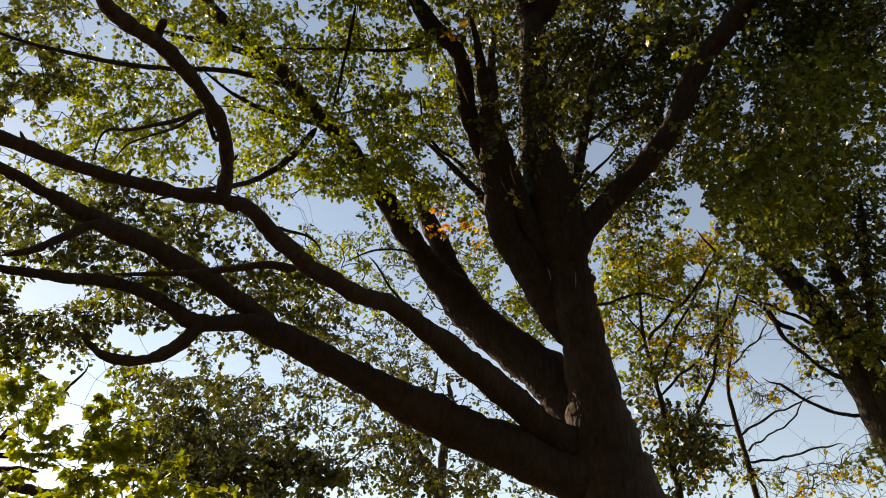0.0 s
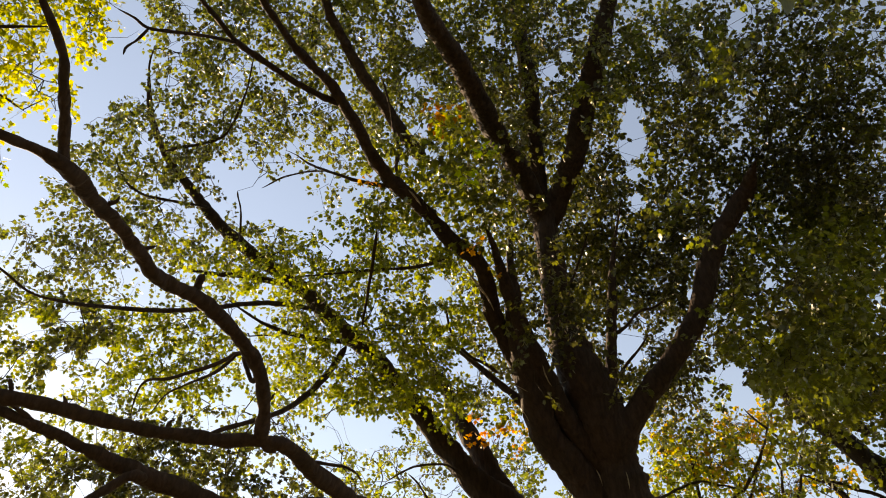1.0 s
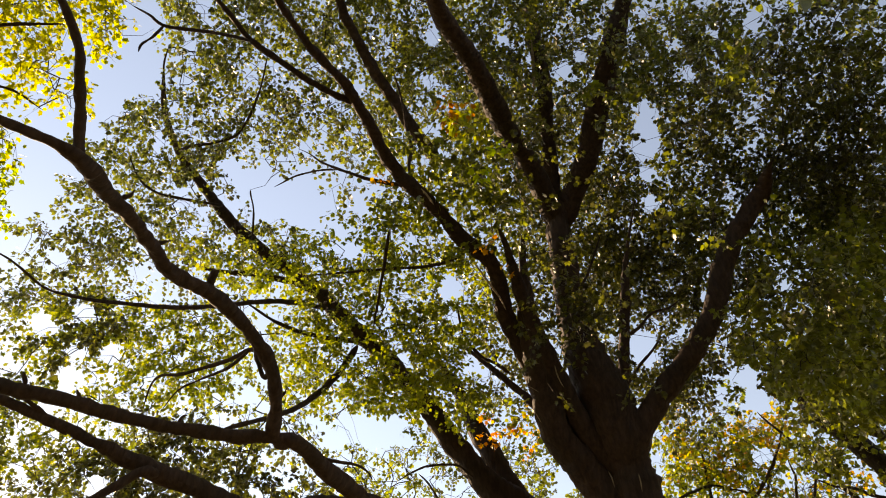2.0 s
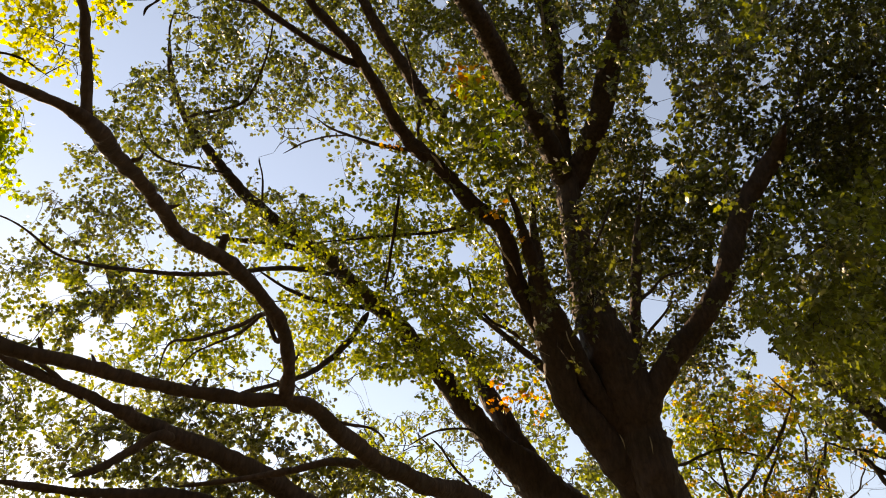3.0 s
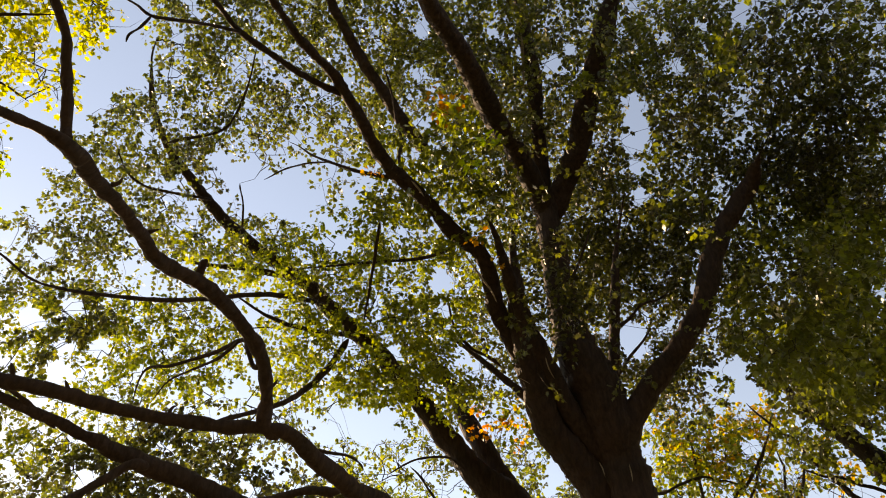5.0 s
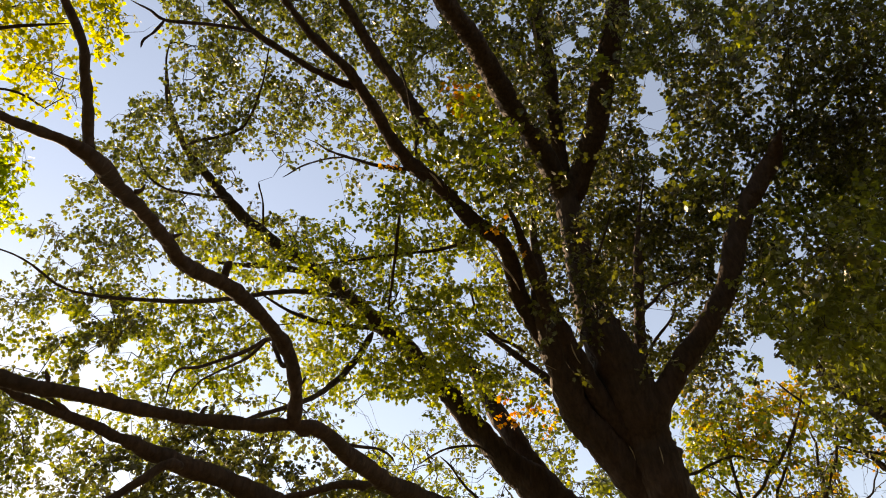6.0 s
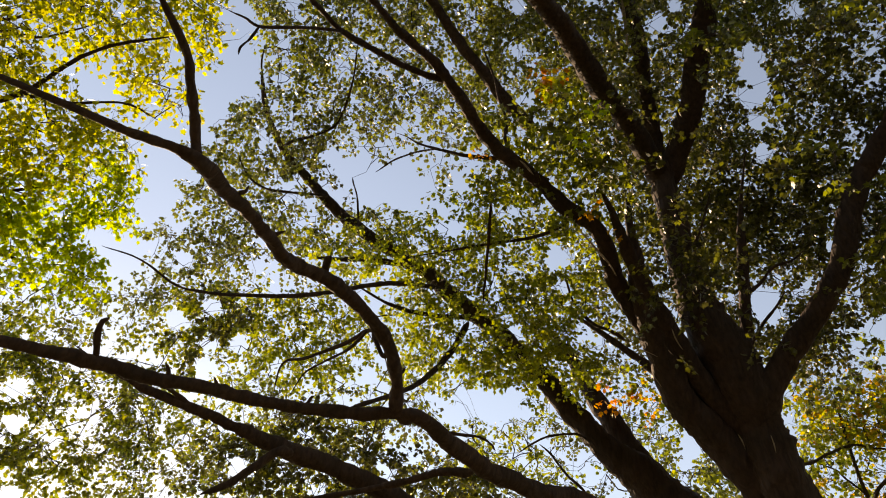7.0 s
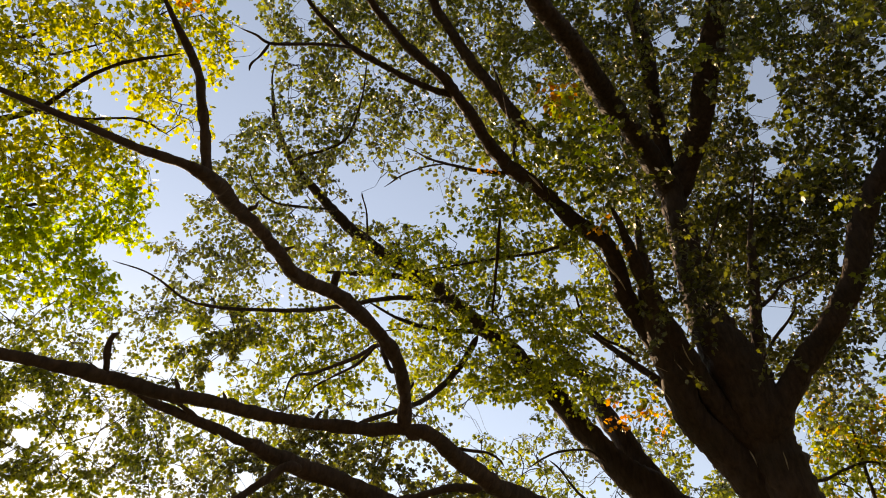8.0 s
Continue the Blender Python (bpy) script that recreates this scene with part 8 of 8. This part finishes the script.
bough(lowtree, 'lime', 4, (-3.41, 7.40, 4.30), (0.32, 0.40, 0.32), size=1.6)
bough(lowtree, 'lime', 14, (-3.84, 7.32, 3.93), (0.49, 0.40, 0.74), size=1.6)
bough(lowtree, 'lime', 3, (-3.50, 7.26, 4.55), (0.26, 0.40, 0.19), size=1.6)
bough(lowtree, 'green', 16, (-5.32, 8.33, 7.47), (0.39, 0.50, 0.29))
bough(lowtree, 'green', 20, (-5.92, 8.36, 6.81), (0.37, 0.50, 0.27))
bough(lowtree, 'green', 14, (-5.78, 8.13, 7.37), (0.36, 0.50, 0.26))
bough(lowtree, 'green', 22, (-5.96, 8.02, 7.29), (0.38, 0.50, 0.28))
bough(lowtree, 'lime', 12, (-5.02, 7.25, 6.28), (0.37, 0.80, 0.37))
bough(lowtree, 'lime', 24, (-5.49, 7.02, 6.14), (0.37, 0.80, 0.37))
bough(lowtree, 'green', 3, (-5.59, 7.06, 6.21), (0.35, 0.80, 0.35))
bough(lowtree, 'green', 20, (-5.98, 7.68, 7.74), (0.38, 0.50, 0.28))
bough(lowtree, 'green', 3, (-5.99, 6.75, 6.03), (0.34, 0.80, 0.34))
bough(lowtree, 'lime', 12, (-5.05, 7.07, 6.90), (0.39, 0.80, 0.39))
bough(lowtree, 'green', 3, (-5.97, 7.36, 7.08), (0.38, 0.80, 0.38))
bough(lowtree, 'lime', 24, (-5.73, 6.47, 5.81), (0.34, 0.80, 0.34))
bough(lowtree, 'green', 12, (-6.47, 6.68, 6.14), (0.34, 0.80, 0.34))
bough(lowtree, 'green', 3, (-6.18, 6.77, 6.70), (0.36, 0.80, 0.36))
bough(lowtree, 'lime', 24, (-5.91, 6.06, 5.72), (0.33, 0.80, 0.33))
bough(lowtree, 'green', 12, (-6.64, 6.30, 5.93), (0.33, 0.80, 0.33))
bough(lowtree, 'green', 3, (-6.07, 6.95, 7.40), (0.38, 0.80, 0.38))
bough(lowtree, 'lime', 12, (-5.14, 6.20, 6.38), (0.35, 0.80, 0.35))
bough(lowtree, 'lime', 24, (-6.55, 6.15, 5.82), (0.34, 0.80, 0.34))
bough(lowtree, 'lime', 24, (-5.70, 6.10, 6.26), (0.35, 0.80, 0.35))
bough(lowtree, 'green', 12, (-7.03, 6.66, 6.74), (0.36, 0.80, 0.36))
bough(lowtree, 'lime', 24, (-6.23, 6.14, 6.47), (0.36, 0.80, 0.36))
bough(lowtree, 'lime', 24, (-6.75, 6.11, 6.28), (0.35, 0.80, 0.35))
bough(lowtree, 'lime', 12, (-5.27, 6.04, 6.79), (0.36, 0.80, 0.36))
bough(lowtree, 'green', 18, (-6.58, 6.96, 7.98), (0.37, 0.50, 0.28))
bough(lowtree, 'green', 12, (-6.99, 6.11, 6.36), (0.33, 0.80, 0.33))
bough(lowtree, 'green', 3, (-6.18, 6.30, 7.16), (0.36, 0.80, 0.36))
bough(lowtree, 'lime', 12, (-6.07, 6.09, 7.01), (0.37, 0.80, 0.37))
bough(lowtree, 'green', 12, (-6.43, 6.01, 6.82), (0.34, 0.80, 0.34))
bough(lowtree, 'lime', 24, (-5.93, 5.54, 6.56), (0.34, 0.80, 0.34))
bough(lowtree, 'green', 12, (-6.57, 6.55, 8.42), (0.38, 0.50, 0.28))
bough(lowtree, 'green', 14, (-7.15, 6.55, 7.82), (0.36, 0.50, 0.27))
bough(lowtree, 'green', 12, (-6.68, 5.53, 6.64), (0.33, 0.80, 0.33))
bough(lowtree, 'lime', 24, (-6.51, 5.28, 6.39), (0.33, 0.80, 0.33))
bough(lowtree, 'lime', 12, (-6.20, 5.38, 7.07), (0.35, 0.80, 0.35))
bough(lowtree, 'lime', 12, (-5.81, 5.49, 7.39), (0.36, 0.80, 0.36))
bough(lowtree, 'green', 12, (-7.09, 6.25, 8.18), (0.36, 0.50, 0.27))
bough(lowtree, 'lime', 12, (-6.27, 4.76, 6.71), (0.33, 0.80, 0.33))


# ---- mostly out of view: maple boughs and more trees, added to block skylight ----
rng = random.Random(5)
for _ in range(80):
    bough(maple, "green", 15, (rng.uniform(-8, 9), rng.uniform(-9, 0.1), rng.uniform(7.5, 12)), (1.9, 1.6, 1.3), 3.6)
# boughs past the upper right edge of view, added to darken that side
for _ in range(12):
    bough(maple, "green", 34, (rng.uniform(3.5, 11), rng.uniform(-2, 3.5), rng.uniform(10, 15)), (1.9, 1.6, 1.3), 1.5)
# unseen tree and its copies, set around the camera to cut sky light
shade_tree = tree("green_tree", "unseen broad green tree added to block skylight", "trees round the lawn", 0, -12)
BARK_OF[shade_tree.name] = BARK_GREY
limb("trunk", shade_tree, (0, -12, -0.2, 0.5), (0, -12, 0.5, 0.36), (0.1, -12, 3, 0.3), (0.0, -11.9, 6, 0.24), (0.2, -12, 10, 0.12), (0.2, -12, 12, 0.04))
for i in range(5):
    a = i * 1.256
    limb("limb", shade_tree, (0.05, -11.95, 3 + i, 0.16), (1.5 * math.cos(a), -12 + 1.5 * math.sin(a), 4.6 + i, 0.11), (3.4 * math.cos(a), -12 + 3.4 * math.sin(a), 5.6 + i, 0.04))
for i in range(34):
    a = i * 2.4
    r = 1.0 + 3.4 * ((i * 0.618) % 1)
    bough(shade_tree, "green", 5, (r * math.cos(a), -12 + r * math.sin(a), 2.2 + 10.0 * i / 33), (1.7, 1.5, 1.3), 8.0)
for x, y, turn in ((-7, -10, 70), (7, -10, 130), (13, -5, 200), (-13, -6, 300), (15, 3, 20), (3, -20, 80), (-10, -18, 250)):
    copy_thing(shade_tree, pose(x, y, 0, 0, 0, turn))
